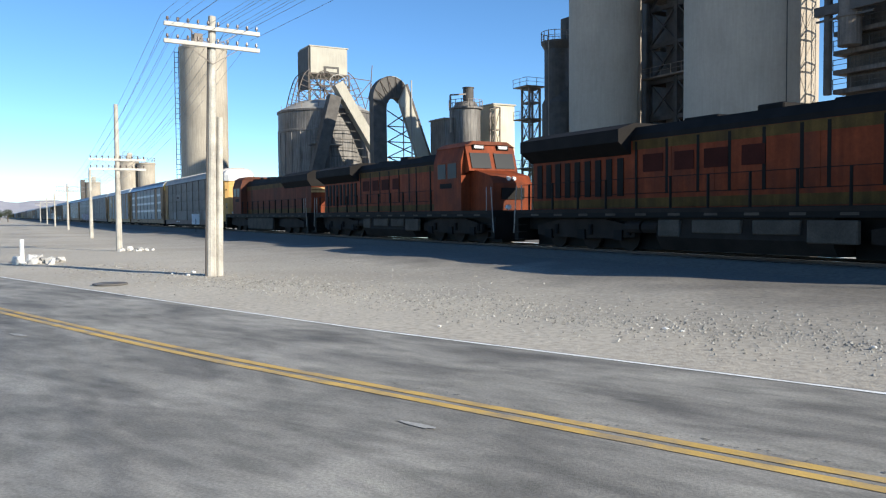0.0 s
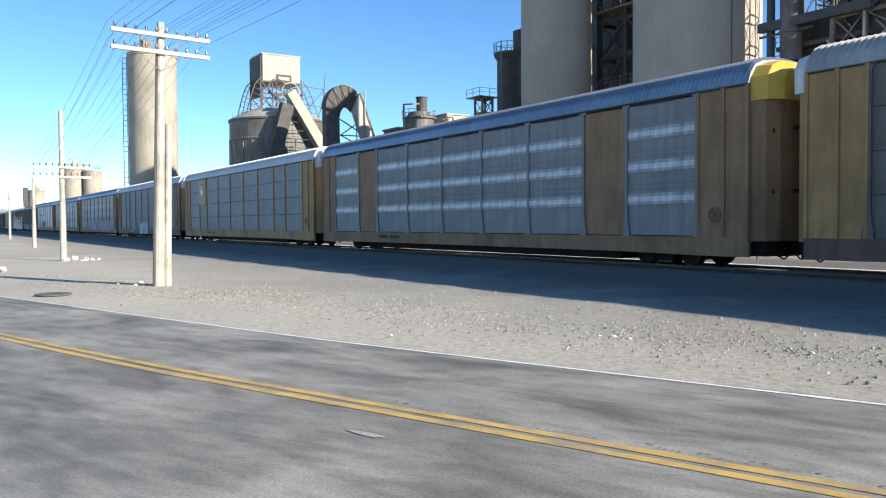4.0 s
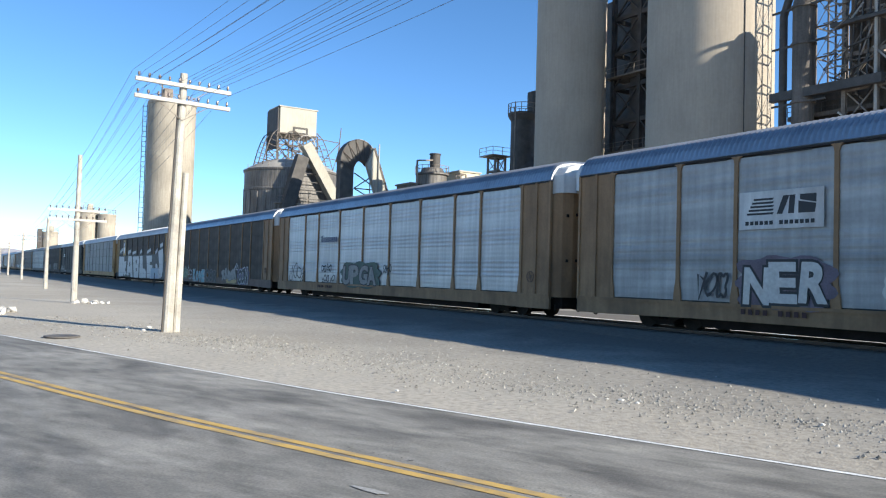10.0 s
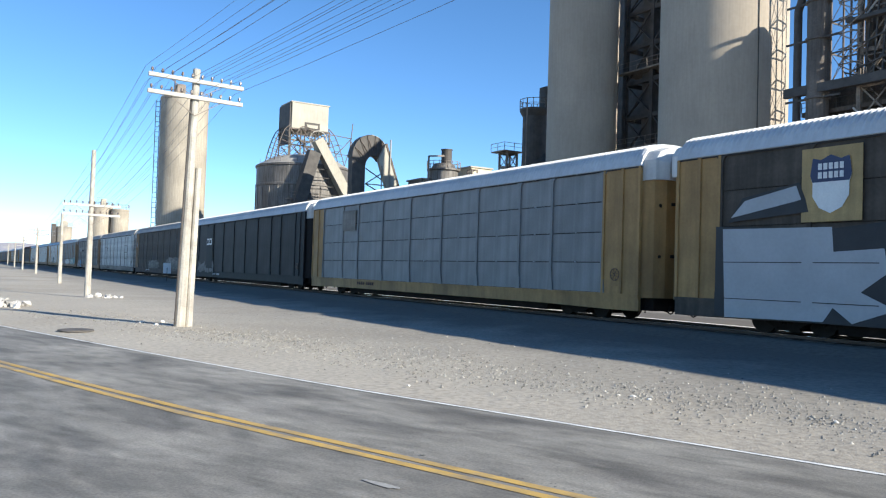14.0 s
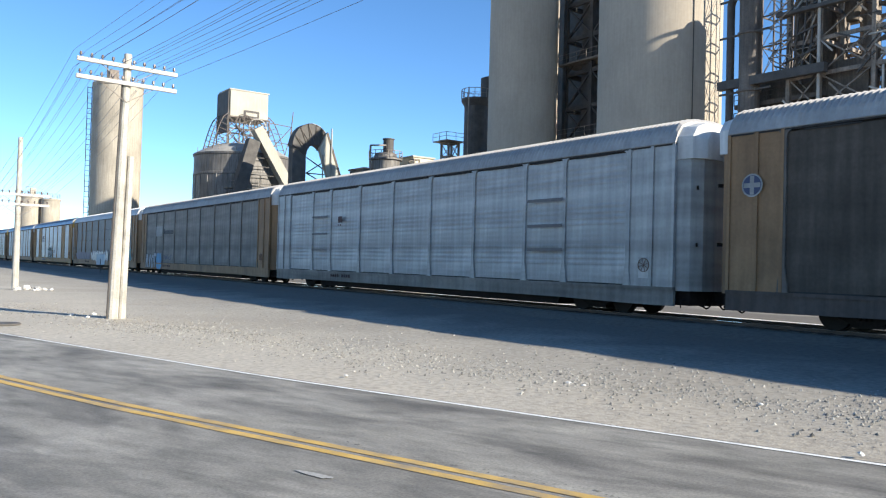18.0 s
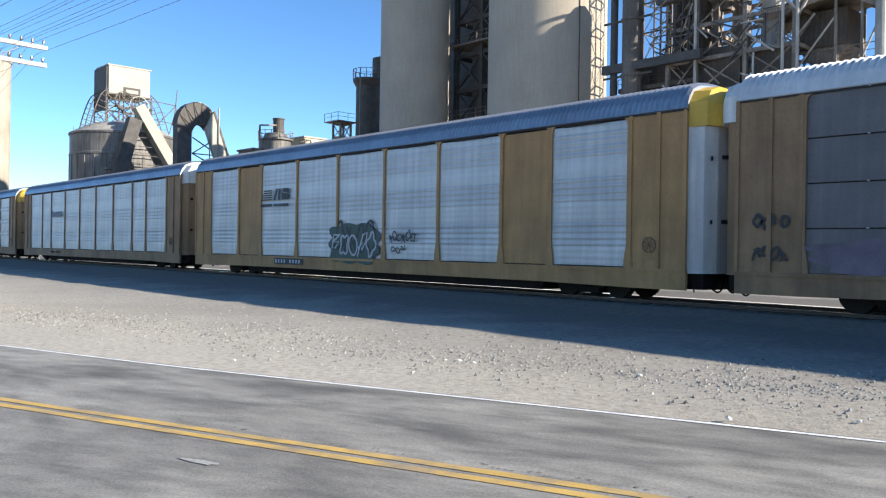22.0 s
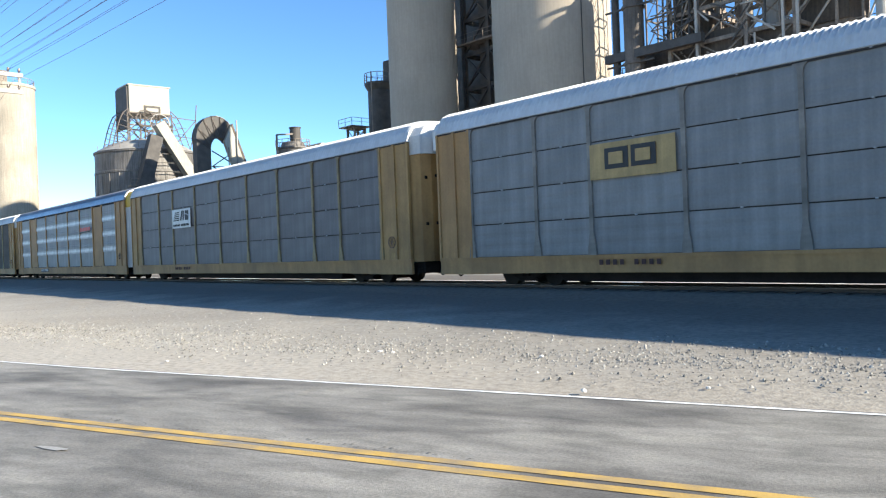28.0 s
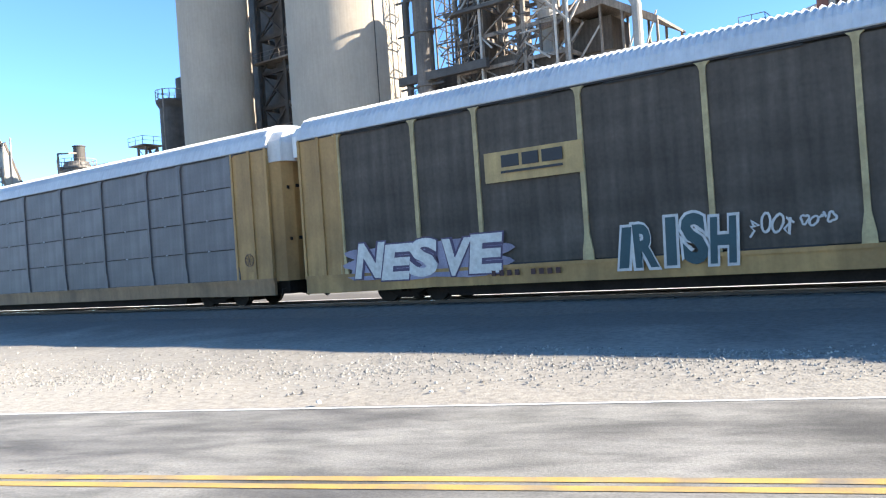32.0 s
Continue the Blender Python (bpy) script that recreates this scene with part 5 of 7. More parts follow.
def block_letters(car):
    """Huge silver block letters with slanting accents on a band of black paint, the panel seams showing through."""
    band = [(-12.1, 0.48), (11.8, 0.48), (11.85, 3.1), (9.1, 3.0), (6.9, 2.98), (3.9, 2.96), (0.3, 2.98), (-3.4, 2.95), (-6.3, 3.02), (-8.6, 2.82), (-12.1, 2.98)]
    flat_shapes("graffiti", car, [band], PAINT_BLACK, -1.603, "band of black paint behind the letters")
    flat_shapes("graffiti", car, [[(11.8, 0.5), (13.0, 0.5), (13.0, 2.15), (12.45, 2.3), (12.3, 1.75), (12.1, 2.9), (11.8, 3.0)]], PAINT_BLACK, -1.6, "black paint run over the car's end")
    letters = (
        [(-11.86, 2.9), (-8.6, 2.86), (-8.55, 2.25), (-7.3, 2.32), (-7.2, 1.75), (-7.85, 1.28), (-7.0, 0.9), (-8.05, 0.52), (-8.55, 0.88), (-8.8, 0.52), (-11.75, 0.46)],
        [(-6.1, 2.88), (-4.05, 2.88), (-3.1, 0.5), (-4.36, 0.5), (-4.46, 0.92), (-5.5, 0.92), (-5.72, 0.56), (-6.75, 0.78)],
        [(-3.35, 2.84), (-0.15, 2.84), (0.08, 2.4), (0.08, 2.0), (-0.2, 1.76), (0.0, 1.62), (0.08, 0.9), (-0.3, 0.46), (-2.5, 0.46)],
        [(0.47, 2.87), (1.79, 2.87), (2.2, 1.48), (3.3, 1.48), (3.88, 1.16), (3.96, 0.49), (0.52, 0.46)],
        [(3.81, 2.86), (6.45, 2.86), (6.52, 2.24), (5.56, 2.17), (5.72, 1.88), (6.86, 1.87), (6.89, 1.34), (6.06, 1.3), (6.27, 1.08), (7.83, 1.25), (8.17, 0.55), (6.68, 0.5), (4.4, 0.48), (4.24, 1.76)],
        [(9.3, 3.3), (11.35, 3.52), (11.6, 1.3), (11.3, 0.75), (10.6, 0.56), (8.7, 0.53), (8.27, 1.98), (9.04, 2.05), (9.42, 1.36), (9.93, 1.4), (10.0, 1.74)])
    holes = ([(-5.2, 2.28), (-4.88, 2.28), (-4.66, 1.7), (-5.42, 1.68)], [(-1.72, 2.46), (-1.1, 2.44), (-1.08, 2.06), (-1.69, 2.05)], [(-1.48, 1.54), (-0.95, 1.54), (-0.93, 1.16), (-1.46, 1.14)])
    accents = (
        [(-11.6, 3.2), (-9.45, 3.58), (-9.6, 3.95), (-11.15, 3.65)], [(-6.4, 3.08), (-4.62, 3.32), (-4.75, 3.67), (-6.43, 3.48)],
        [(-3.8, 3.05), (-1.68, 3.22), (-1.76, 3.5), (-3.73, 3.35)], [(0.4, 3.08), (1.55, 3.25), (1.45, 3.6), (0.49, 3.42)],
        [(4.0, 3.07), (5.84, 3.34), (5.79, 3.64), (4.08, 3.4)], [(8.12, 2.97), (8.97, 3.27), (8.91, 3.57), (7.96, 3.25)],
        [(10.1, 3.62), (11.25, 3.78), (11.2, 4.15), (10.02, 3.98)])
    for ring in letters:
        flat_shapes("graffiti", car, [ring], PAINT_SILVER, -1.608)
    for ring in holes:
        flat_shapes("graffiti", car, [ring], PAINT_BLACK, -1.612)
    for ring in accents:
        (ax, az), (bx, bz), (cx, cz), (dx, dz) = ring
        flat_shapes("graffiti", car, [[(ax - 0.1, az - 0.12), (bx + 0.2, bz - 0.32), (bx + 0.12, bz), (cx + 0.08, cz + 0.08), (dx - 0.08, dz + 0.08)]], PAINT_BLACK, -1.600)
        flat_shapes("graffiti", car, [ring], PAINT_SILVER, -1.608)
    # seams of the panels show through the paint, and bare posts stand above it
    for a, b in zip(EDGES, EDGES[1:]):
        for z in (0.97, 1.97):
            plate("seam", car, a + 0.16, b - 0.16, z, z + 0.022, INNER, -1.613)
    for x, z0 in ((4.35, 3.62), (7.25, 2.98), (9.2, 3.7)):
        plate("bare_post", car, x - 0.055, x + 0.055, z0, EAVE - 0.1, OCHRE, -1.59, "tan post left bare of paint")


def build_cars():
    rng = random.Random(11)
    for n in range(1, 53):
        if n <= len(STYLES):
            style = STYLES[n - 1]
        else:
            s, e, lab = rng.choice(FAR_LOOKS)
            style = dict(label=lab, side=s, post=e if rng.random() < 0.5 else s, sill=e, end=e, roof=rng.choice((ROOF_WHITE, ROOF_GALV)), hood=WHITE_CAR, near=False, rows=1)
        car = autorack(n, style)
        if style.get("letters"):
            block_letters(car)
        CARS.append((car, n))


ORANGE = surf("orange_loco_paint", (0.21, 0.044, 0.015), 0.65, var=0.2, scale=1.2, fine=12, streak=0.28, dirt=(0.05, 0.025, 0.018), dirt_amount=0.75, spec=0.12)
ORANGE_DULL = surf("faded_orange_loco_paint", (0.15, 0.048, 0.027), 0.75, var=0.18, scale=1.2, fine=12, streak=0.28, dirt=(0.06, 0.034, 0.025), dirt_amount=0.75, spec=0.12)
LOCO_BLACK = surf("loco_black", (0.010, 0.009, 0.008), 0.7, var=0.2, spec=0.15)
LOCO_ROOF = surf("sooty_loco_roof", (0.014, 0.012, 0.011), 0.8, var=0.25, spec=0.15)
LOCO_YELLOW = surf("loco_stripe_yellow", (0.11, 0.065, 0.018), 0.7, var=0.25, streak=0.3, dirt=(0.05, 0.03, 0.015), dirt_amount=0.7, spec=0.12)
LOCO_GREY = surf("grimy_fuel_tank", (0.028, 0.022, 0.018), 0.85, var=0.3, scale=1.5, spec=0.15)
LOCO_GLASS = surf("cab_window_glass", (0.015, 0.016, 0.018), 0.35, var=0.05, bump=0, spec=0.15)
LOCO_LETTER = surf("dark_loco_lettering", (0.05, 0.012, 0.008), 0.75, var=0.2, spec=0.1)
DUSTY_BOX = surf("dusty_equipment_box", (0.085, 0.070, 0.056), 0.9, var=0.3, spec=0.15)
LAMP_GLASS = surf("lamp_glass", (0.7, 0.7, 0.66), 0.15, var=0.05, bump=0)


def sheet(name, loco, x0, x1, y0, y1, z0, z1, mt, bevel=0.0, label=""):
    return part(name, box(bmesh.new(), x0, x1, y0, y1, z0, z1, bevel), mt, loco, label)


def locomotive(label, paint, flared):
    """A six-axle diesel: walkway frame, long hood, wide cab and nose at +x."""
    loco = thing("locomotive", label, "locomotive", "locomotives of the freight train")
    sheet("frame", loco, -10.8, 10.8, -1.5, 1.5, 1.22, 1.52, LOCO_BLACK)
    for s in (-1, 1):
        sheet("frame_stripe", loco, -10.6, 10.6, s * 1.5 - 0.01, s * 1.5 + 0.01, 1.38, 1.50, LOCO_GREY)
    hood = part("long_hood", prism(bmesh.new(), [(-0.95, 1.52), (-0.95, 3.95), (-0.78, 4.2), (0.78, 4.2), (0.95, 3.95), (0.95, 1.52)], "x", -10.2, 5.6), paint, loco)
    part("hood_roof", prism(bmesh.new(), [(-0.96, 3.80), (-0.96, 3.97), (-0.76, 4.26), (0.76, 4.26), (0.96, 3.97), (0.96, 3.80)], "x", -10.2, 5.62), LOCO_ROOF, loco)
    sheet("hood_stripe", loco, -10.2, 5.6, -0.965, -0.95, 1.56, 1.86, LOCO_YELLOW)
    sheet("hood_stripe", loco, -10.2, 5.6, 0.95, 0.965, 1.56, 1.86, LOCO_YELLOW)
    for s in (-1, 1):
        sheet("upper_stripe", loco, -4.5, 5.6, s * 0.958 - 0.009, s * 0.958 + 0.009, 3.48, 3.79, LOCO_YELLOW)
        for k in range(14):
            sheet("reflector", loco, -9.6 + k * 1.45, -9.1 + k * 1.45, s * 1.512 - 0.004, s * 1.512 + 0.004, 1.28, 1.36, DUSTY_BOX)
    # radiator housing with wide wings
    wing = 1.52 if flared else 1.25
    part("radiator", prism(bmesh.new(), [(-0.97, 3.35), (-wing, 3.75), (-wing, 4.18), (-0.8, 4.42), (0.8, 4.42), (wing, 4.18), (wing, 3.75), (0.97, 3.35)], "x", -10.3, -4.6), LOCO_ROOF, loco)
    for k in range(9):
        x = -9.9 + k * 0.58
        sheet("radiator_slot", loco, x, x + 0.3, -0.985, -0.95, 1.95, 3.25, LOCO_BLACK)
    for x in (-4.4, -3.0, -1.7, -0.5, 0.7, 1.9, 2.7, 4.2):
        sheet("door_gap", loco, x, x + 0.11, -0.972, -0.95, 2.0, 3.75, LOCO_BLACK)
    for k in range(5):
        x = -4.2 + k * 1.75
        sheet("hood_door", loco, x, x + 1.45, -0.962, -0.95, 2.05, 3.55, paint, 0.004)
    for x, w, h in ((-2.6, 1.4, 0.12), (0.2, 0.9, 0.2), (2.6, 1.8, 0.1), (4.3, 0.7, 0.16)):
        sheet("roof_housing", loco, x, x + w, -0.6, 0.6, 4.24, 4.24 + h, LOCO_ROOF, 0.04)
    # brand lettering on the hood, as plain bars
    for k in range(4):
        sheet("lettering", loco, -4.0 + k * 1.3 + 0.1 * (k % 2), -3.1 + k * 1.3, -0.985, -0.975, 2.72, 3.3, LOCO_YELLOW if paint == ORANGE_DULL else LOCO_LETTER)
    # cab and nose
    part("cab", prism(bmesh.new(), [(-1.5, 1.52), (-1.5, 3.75), (-1.3, 4.42), (-0.9, 4.62), (0.9, 4.62), (1.3, 4.42), (1.5, 3.75), (1.5, 1.52)], "x", 5.6, 8.15), paint, loco)
    part("cab_roof", prism(bmesh.new(), [(-1.36, 4.40), (-0.92, 4.66), (0.92, 4.66), (1.36, 4.40), (0.9, 4.5), (-0.9, 4.5)], "x", 5.5, 8.25), ORANGE_DULL, loco)
    part("windscreen_frame", prism(bmesh.new(), [(8.15, 3.2), (8.55, 3.3), (8.18, 4.45), (8.15, 4.5)], "y", -1.3, 1.3), paint, loco)
    for s in (-1, 1):
        part("windscreen", prism(bmesh.new(), [(8.552, 3.42), (8.56, 3.42), (8.33, 4.12), (8.32, 4.12)], "y", *sorted((s * 0.12, s * 1.15))), LOCO_GLASS, loco)
        for x0, x1 in ((6.0, 6.75), (6.95, 7.75)):
            sheet("cab_window", loco, x0, x1, s * 1.5 - 0.012, s * 1.5 + 0.012, 3.0, 3.68, LOCO_GLASS)
        sheet("number_board", loco, 8.2, 8.3, *sorted((s * 0.35, s * 0.95)), 4.28, 4.5, LOCO_BLACK)
        sheet("number", loco, 8.3, 8.308, *sorted((s * 0.42, s * 0.88)), 4.33, 4.45, WHITE_PAINT)
        sheet("cab_number", loco, 6.2, 7.3, s * 1.503 - 0.004, s * 1.503 + 0.004, 2.55, 2.78, LOCO_ROOF)
    part("nose", prism(bmesh.new(), [(8.15, 1.52), (10.0, 1.52), (10.05, 2.7), (9.8, 3.05), (8.15, 3.42)], "y", -1.02, 1.02), paint, loco)
    sheet("nose_emblem", loco, 10.05, 10.07, -0.6, 0.6, 2.0, 2.5, LOCO_BLACK)
    for s in (-1, 1):
        part("headlight", rod(bmesh.new(), (9.83, s * 0.14, 2.93), (9.98, s * 0.14, 2.90), 0.09, seg=10), LAMP_GLASS, loco)
        part("ditch_light", rod(bmesh.new(), (10.8, s * 0.8, 1.65), (10.95, s * 0.8, 1.65), 0.11, seg=10), LAMP_GLASS, loco)
    part("horn", rod(bmesh.new(), (4.9, -0.3, 4.5), (5.4, -0.3, 4.5), 0.05, 0.12, seg=8), LOCO_ROOF, loco)
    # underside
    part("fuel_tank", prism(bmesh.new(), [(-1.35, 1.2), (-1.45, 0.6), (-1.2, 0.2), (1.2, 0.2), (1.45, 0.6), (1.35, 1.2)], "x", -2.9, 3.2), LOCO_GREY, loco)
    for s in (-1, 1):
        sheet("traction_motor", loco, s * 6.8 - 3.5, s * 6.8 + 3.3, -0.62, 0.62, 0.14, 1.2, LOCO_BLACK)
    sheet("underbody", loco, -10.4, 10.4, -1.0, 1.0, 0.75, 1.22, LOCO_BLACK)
    for xa, xb, za in (((-3.2, 3.6, 0.3),) if paint == ORANGE_DULL else ((-2.8, -1.9, 0.62), (-1.4, 0.4, 0.75), (0.8, 2.3, 0.75), (2.5, 3.9, 0.55))):
        for side in (-1, 1):
            sheet("side_box", loco, xa, xb, *sorted((side * 1.32, side * 1.5)), za, 1.15, DUSTY_BOX, 0.03)
    for x in (-4.4, -3.6):
        part("air_tank", rod(bmesh.new(), (x, -1.25, 0.9), (x + 0.7, -1.25, 0.9), 0.2, seg=12), LOCO_GREY, loco)
    for s in (-1, 1):
        tr = part("truck", prism(bmesh.new(), [(-2.7, 0.5), (-2.7, 0.85), (-1.2, 1.1), (1.2, 1.1), (2.7, 0.85), (2.7, 0.5), (1.4, 0.42), (-1.4, 0.42)], "y", -1.25, -1.08), LOCO_GREY, loco)
        tr.matrix_basis = pose(s * 6.8, 0, 0.07)
        share("sideframe", tr.data, tr, pose(0, 2.33, 0))
        for dx in (-1.95, 0, 1.95):
            share("wheelset", cached("loco_wheelset", lambda: mesh_of(rod(rod(rod(bmesh.new(), (0, -0.8, 0), (0, -0.66, 0), 0.53, seg=20), (0, 0.66, 0), (0, 0.8, 0), 0.53, seg=20), (0, -1, 0), (0, 1, 0), 0.1, seg=8), WHEEL)), tr, pose(dx, 0, 0.53))
            sheet("axle_box", tr, dx - 0.2, dx + 0.2, -1.32, -1.2, 0.38, 0.72, LOCO_ROOF)
            part("spring", rod(bmesh.new(), (dx + 0.5, -1.28, 0.55), (dx + 0.5, -1.28, 0.9), 0.09, seg=8), LOCO_ROOF, tr)
        part("pilot", prism(bmesh.new(), [(0, 0.3), (0.25, 0.3), (0.35, 1.25), (0, 1.25)], "y", -1.45, 1.45), LOCO_BLACK, loco).matrix_basis = pose(s * 10.55, 0, 0, 0, 0, 0 if s > 0 else 180)
        sheet("coupler", loco, *sorted((s * 10.8, s * 11.35)), -0.15, 0.15, 0.6, 0.9, LOCO_BLACK)
        for side in (-1, 1):
            for k in range(4):
                sheet("step", loco, *sorted((s * 10.3, s * 10.75)), *sorted((side * 1.2, side * 1.52)), 0.35 + k * 0.28, 0.38 + k * 0.28, LOCO_GREY)
            part("handrail", bars(((s * 10.25, side * 1.5, 1.5), (s * 10.25, side * 1.5, 2.5)), ((s * 10.8, side * 1.5, 0.6), (s * 10.6, side * 1.5, 2.5)), r=0.022, seg=6), PALE_STEEL, loco)
    for side in (-1, 1):
        for k in range(11):
            x = -9.8 + k * 1.5
            part("stanchion", bars(((x, side * 1.45, 1.5), (x, side * 1.45, 2.5)), r=0.045, seg=5), LOCO_BLACK, loco)
        part("handrail", bars(((-10.25, side * 1.45, 2.5), (5.5, side * 1.45, 2.5)), ((-10.25, side * 1.45, 2.0), (5.5, side * 1.45, 2.0)), r=0.012, seg=5), LOCO_BLACK, loco)
    sheet("rear_stripes", loco, -10.215, -10.2, -0.94, 0.94, 1.6, 4.0, ORANGE)
    for k in range(2):
        sheet("rear_stripe", loco, -10.225, -10.215, -0.94, 0.94, 2.92 + k * 0.2, 3.06 + k * 0.2, SIGN_YELLOW)
    return loco


LOCOS = []


def build_locos():
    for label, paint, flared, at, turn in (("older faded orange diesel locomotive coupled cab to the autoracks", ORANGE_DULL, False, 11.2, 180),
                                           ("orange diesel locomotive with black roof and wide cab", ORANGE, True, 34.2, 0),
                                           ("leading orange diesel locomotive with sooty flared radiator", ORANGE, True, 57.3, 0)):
        LOCOS.append((locomotive(label, paint, flared), at, turn))


build_locos()
build_cars()

# ---------------------------------------------------------------- cement plant beyond the track
def ray_place(az, d):
    return -1 - d * math.sin(radians(az)), -0.5 + d * math.cos(radians(az))


def ladder_run(parent, x, y, z0, z1, nx, ny, material, step=0.9):
    """A caged ladder up a wall whose outward normal is (nx, ny)."""
    tx, ty = -ny * 0.35, nx * 0.35
    bm = bars(((x - tx, y - ty, z0), (x - tx, y - ty, z1)), ((x + tx, y + ty, z0), (x + tx, y + ty, z1)), r=0.07)
    z = z0
    while z < z1:
        rod(bm, (x - tx, y - ty, z), (x + tx, y + ty, z), 0.05, seg=4)
        rod(bm, (x + nx * 0.7, y + ny * 0.7, z), (x, y, z), 0.06, seg=4)
        z += step
    rod(bm, (x + nx * 0.7, y + ny * 0.7, z0), (x + nx * 0.7, y + ny * 0.7, z1), 0.07, seg=4)
    part("ladder", bm, material, parent)


def railing(parent, cx, cy, r, z, material, seg=16, h=1.1, arc=1.0):
    top, mid = bmesh.new(), bmesh.new()
    for i in range(int(seg * arc)):
        a, b = 2 * math.pi * i / seg, 2 * math.pi * (i + 1) / seg
        p, q = Vector((cx + r * math.cos(a), cy + r * math.sin(a), z)), Vector((cx + r * math.cos(b), cy + r * math.sin(b), z))
        up = Vector((0, 0, h))
        part("railing_post", rod(bmesh.new(), p, p + up, 0.05, seg=4), material, parent)
        rod(top, p + up, q + up, 0.05, seg=4)
        rod(mid, p + up * 0.5, q + up * 0.5, 0.035, seg=4)
    bmesh.ops.remove_doubles(top, verts=top.verts, dist=0.03)
    bmesh.ops.remove_doubles(mid, verts=mid.verts, dist=0.03)
    part("top_rail", top, material, parent)
    part("middle_rail", mid, material, parent)


def flat_railing(parent, pts, z, material, h=1.1):
    for (ax, ay), (bx, by) in zip(pts, pts[1:]):
        n = max(1, round(math.hypot(bx - ax, by - ay) / 1.6))
        for i in range(n + 1):
            x, y = ax + (bx - ax) * i / n, ay + (by - ay) * i / n
            part("railing_post", rod(bmesh.new(), (x, y, z), (x, y, z + h), 0.04, seg=4), material, parent)
        part("top_rail", rod(bmesh.new(), (ax, ay, z + h), (bx, by, z + h), 0.04, seg=4), material, parent)
        part("middle_rail", rod(bmesh.new(), (ax, ay, z + h / 2), (bx, by, z + h / 2), 0.03, seg=4), material, parent)


def silo(label, cx, cy, r, h, material, bands=0, ring=None):
    s = thing("silo", label, "silo", "silos of the plant")
    prof = [(r, 0.0)]
    if bands:
        for k in range(1, bands):
            z = h * k / bands
            prof += [(r, z - 0.08), (r - 0.035, z - 0.04), (r - 0.035, z + 0.04), (r, z + 0.08)]
    prof += [(r, h - 0.5), (r + 0.12, h - 0.45), (r + 0.12, h), (0, h + 0.25)]
    part("shell", lathe(bmesh.new(), prof, 128, (cx, cy)), material, s)
    return s


def steel_frame(th, xs, ys, zs, material, size=0.22, braces=True, deck=None, seed=0, skip=0.0):
    """Columns, floor beams and crossed bracing on a regular grid, each bar a part."""
    rng = random.Random(seed)
    for x in xs:
        for y in ys:
            part("column", box(bmesh.new(), x - size, x + size, y - size, y + size, zs[0], zs[-1]), material, th)
    for z in zs[1:]:
        for y in ys:
            part("beam", box(bmesh.new(), xs[0], xs[-1], y - size * 0.6, y + size * 0.6, z - size, z + size), material, th)
        for x in xs:
            part("beam", box(bmesh.new(), x - size * 0.6, x + size * 0.6, ys[0], ys[-1], z - size, z + size), material, th)
        if deck and z < 30 and rng.random() > skip:
            part("deck", box(bmesh.new(), xs[0] - 0.8, xs[-1] + 0.8, ys[0] - 1.0, ys[-1] + 0.6, z + size, z + size + 0.15), deck, th)
            flat_railing(th, [(xs[0] - 0.8, ys[0] - 1.0), (xs[-1] + 0.8, ys[0] - 1.0), (xs[-1] + 0.8, ys[-1] + 0.6)], z + size + 0.15, material)
    if braces:
        for za, zb in zip(zs, zs[1:]):
            for xa, xb in zip(xs, xs[1:]):
                for y in (ys[0], ys[-1]):
                    if rng.random() < 0.8:
                        part("brace", bars(((xa, y, za), (xb, y, zb)), r=size * 0.5), material, th)
                    if rng.random() < 0.65:
                        part("brace", bars(((xb, y, za), (xa, y, zb)), r=size * 0.5), material, th)
            for ya, yb in zip(ys, ys[1:]):
                for x in (xs[0], xs[-1]):
                    if rng.random() < 0.75:
                        part("brace", bars(((x, ya, za), (x, yb, zb)), r=size * 0.5), material, th)


def pipe_run(name, pts, r, material, parent, seg=16):
    bm = bmesh.new()
    for a, b in zip(pts, pts[1:]):
        rod(bm, a, b, r, seg=seg)
    for p in pts[1:-1]:
        m = bmesh.ops.create_icosphere(bm, subdivisions=2, radius=r * 1.02)
        bmesh.ops.translate(bm, verts=m["verts"], vec=Vector(p))
    return part(name, bm, material, parent, smooth=False)


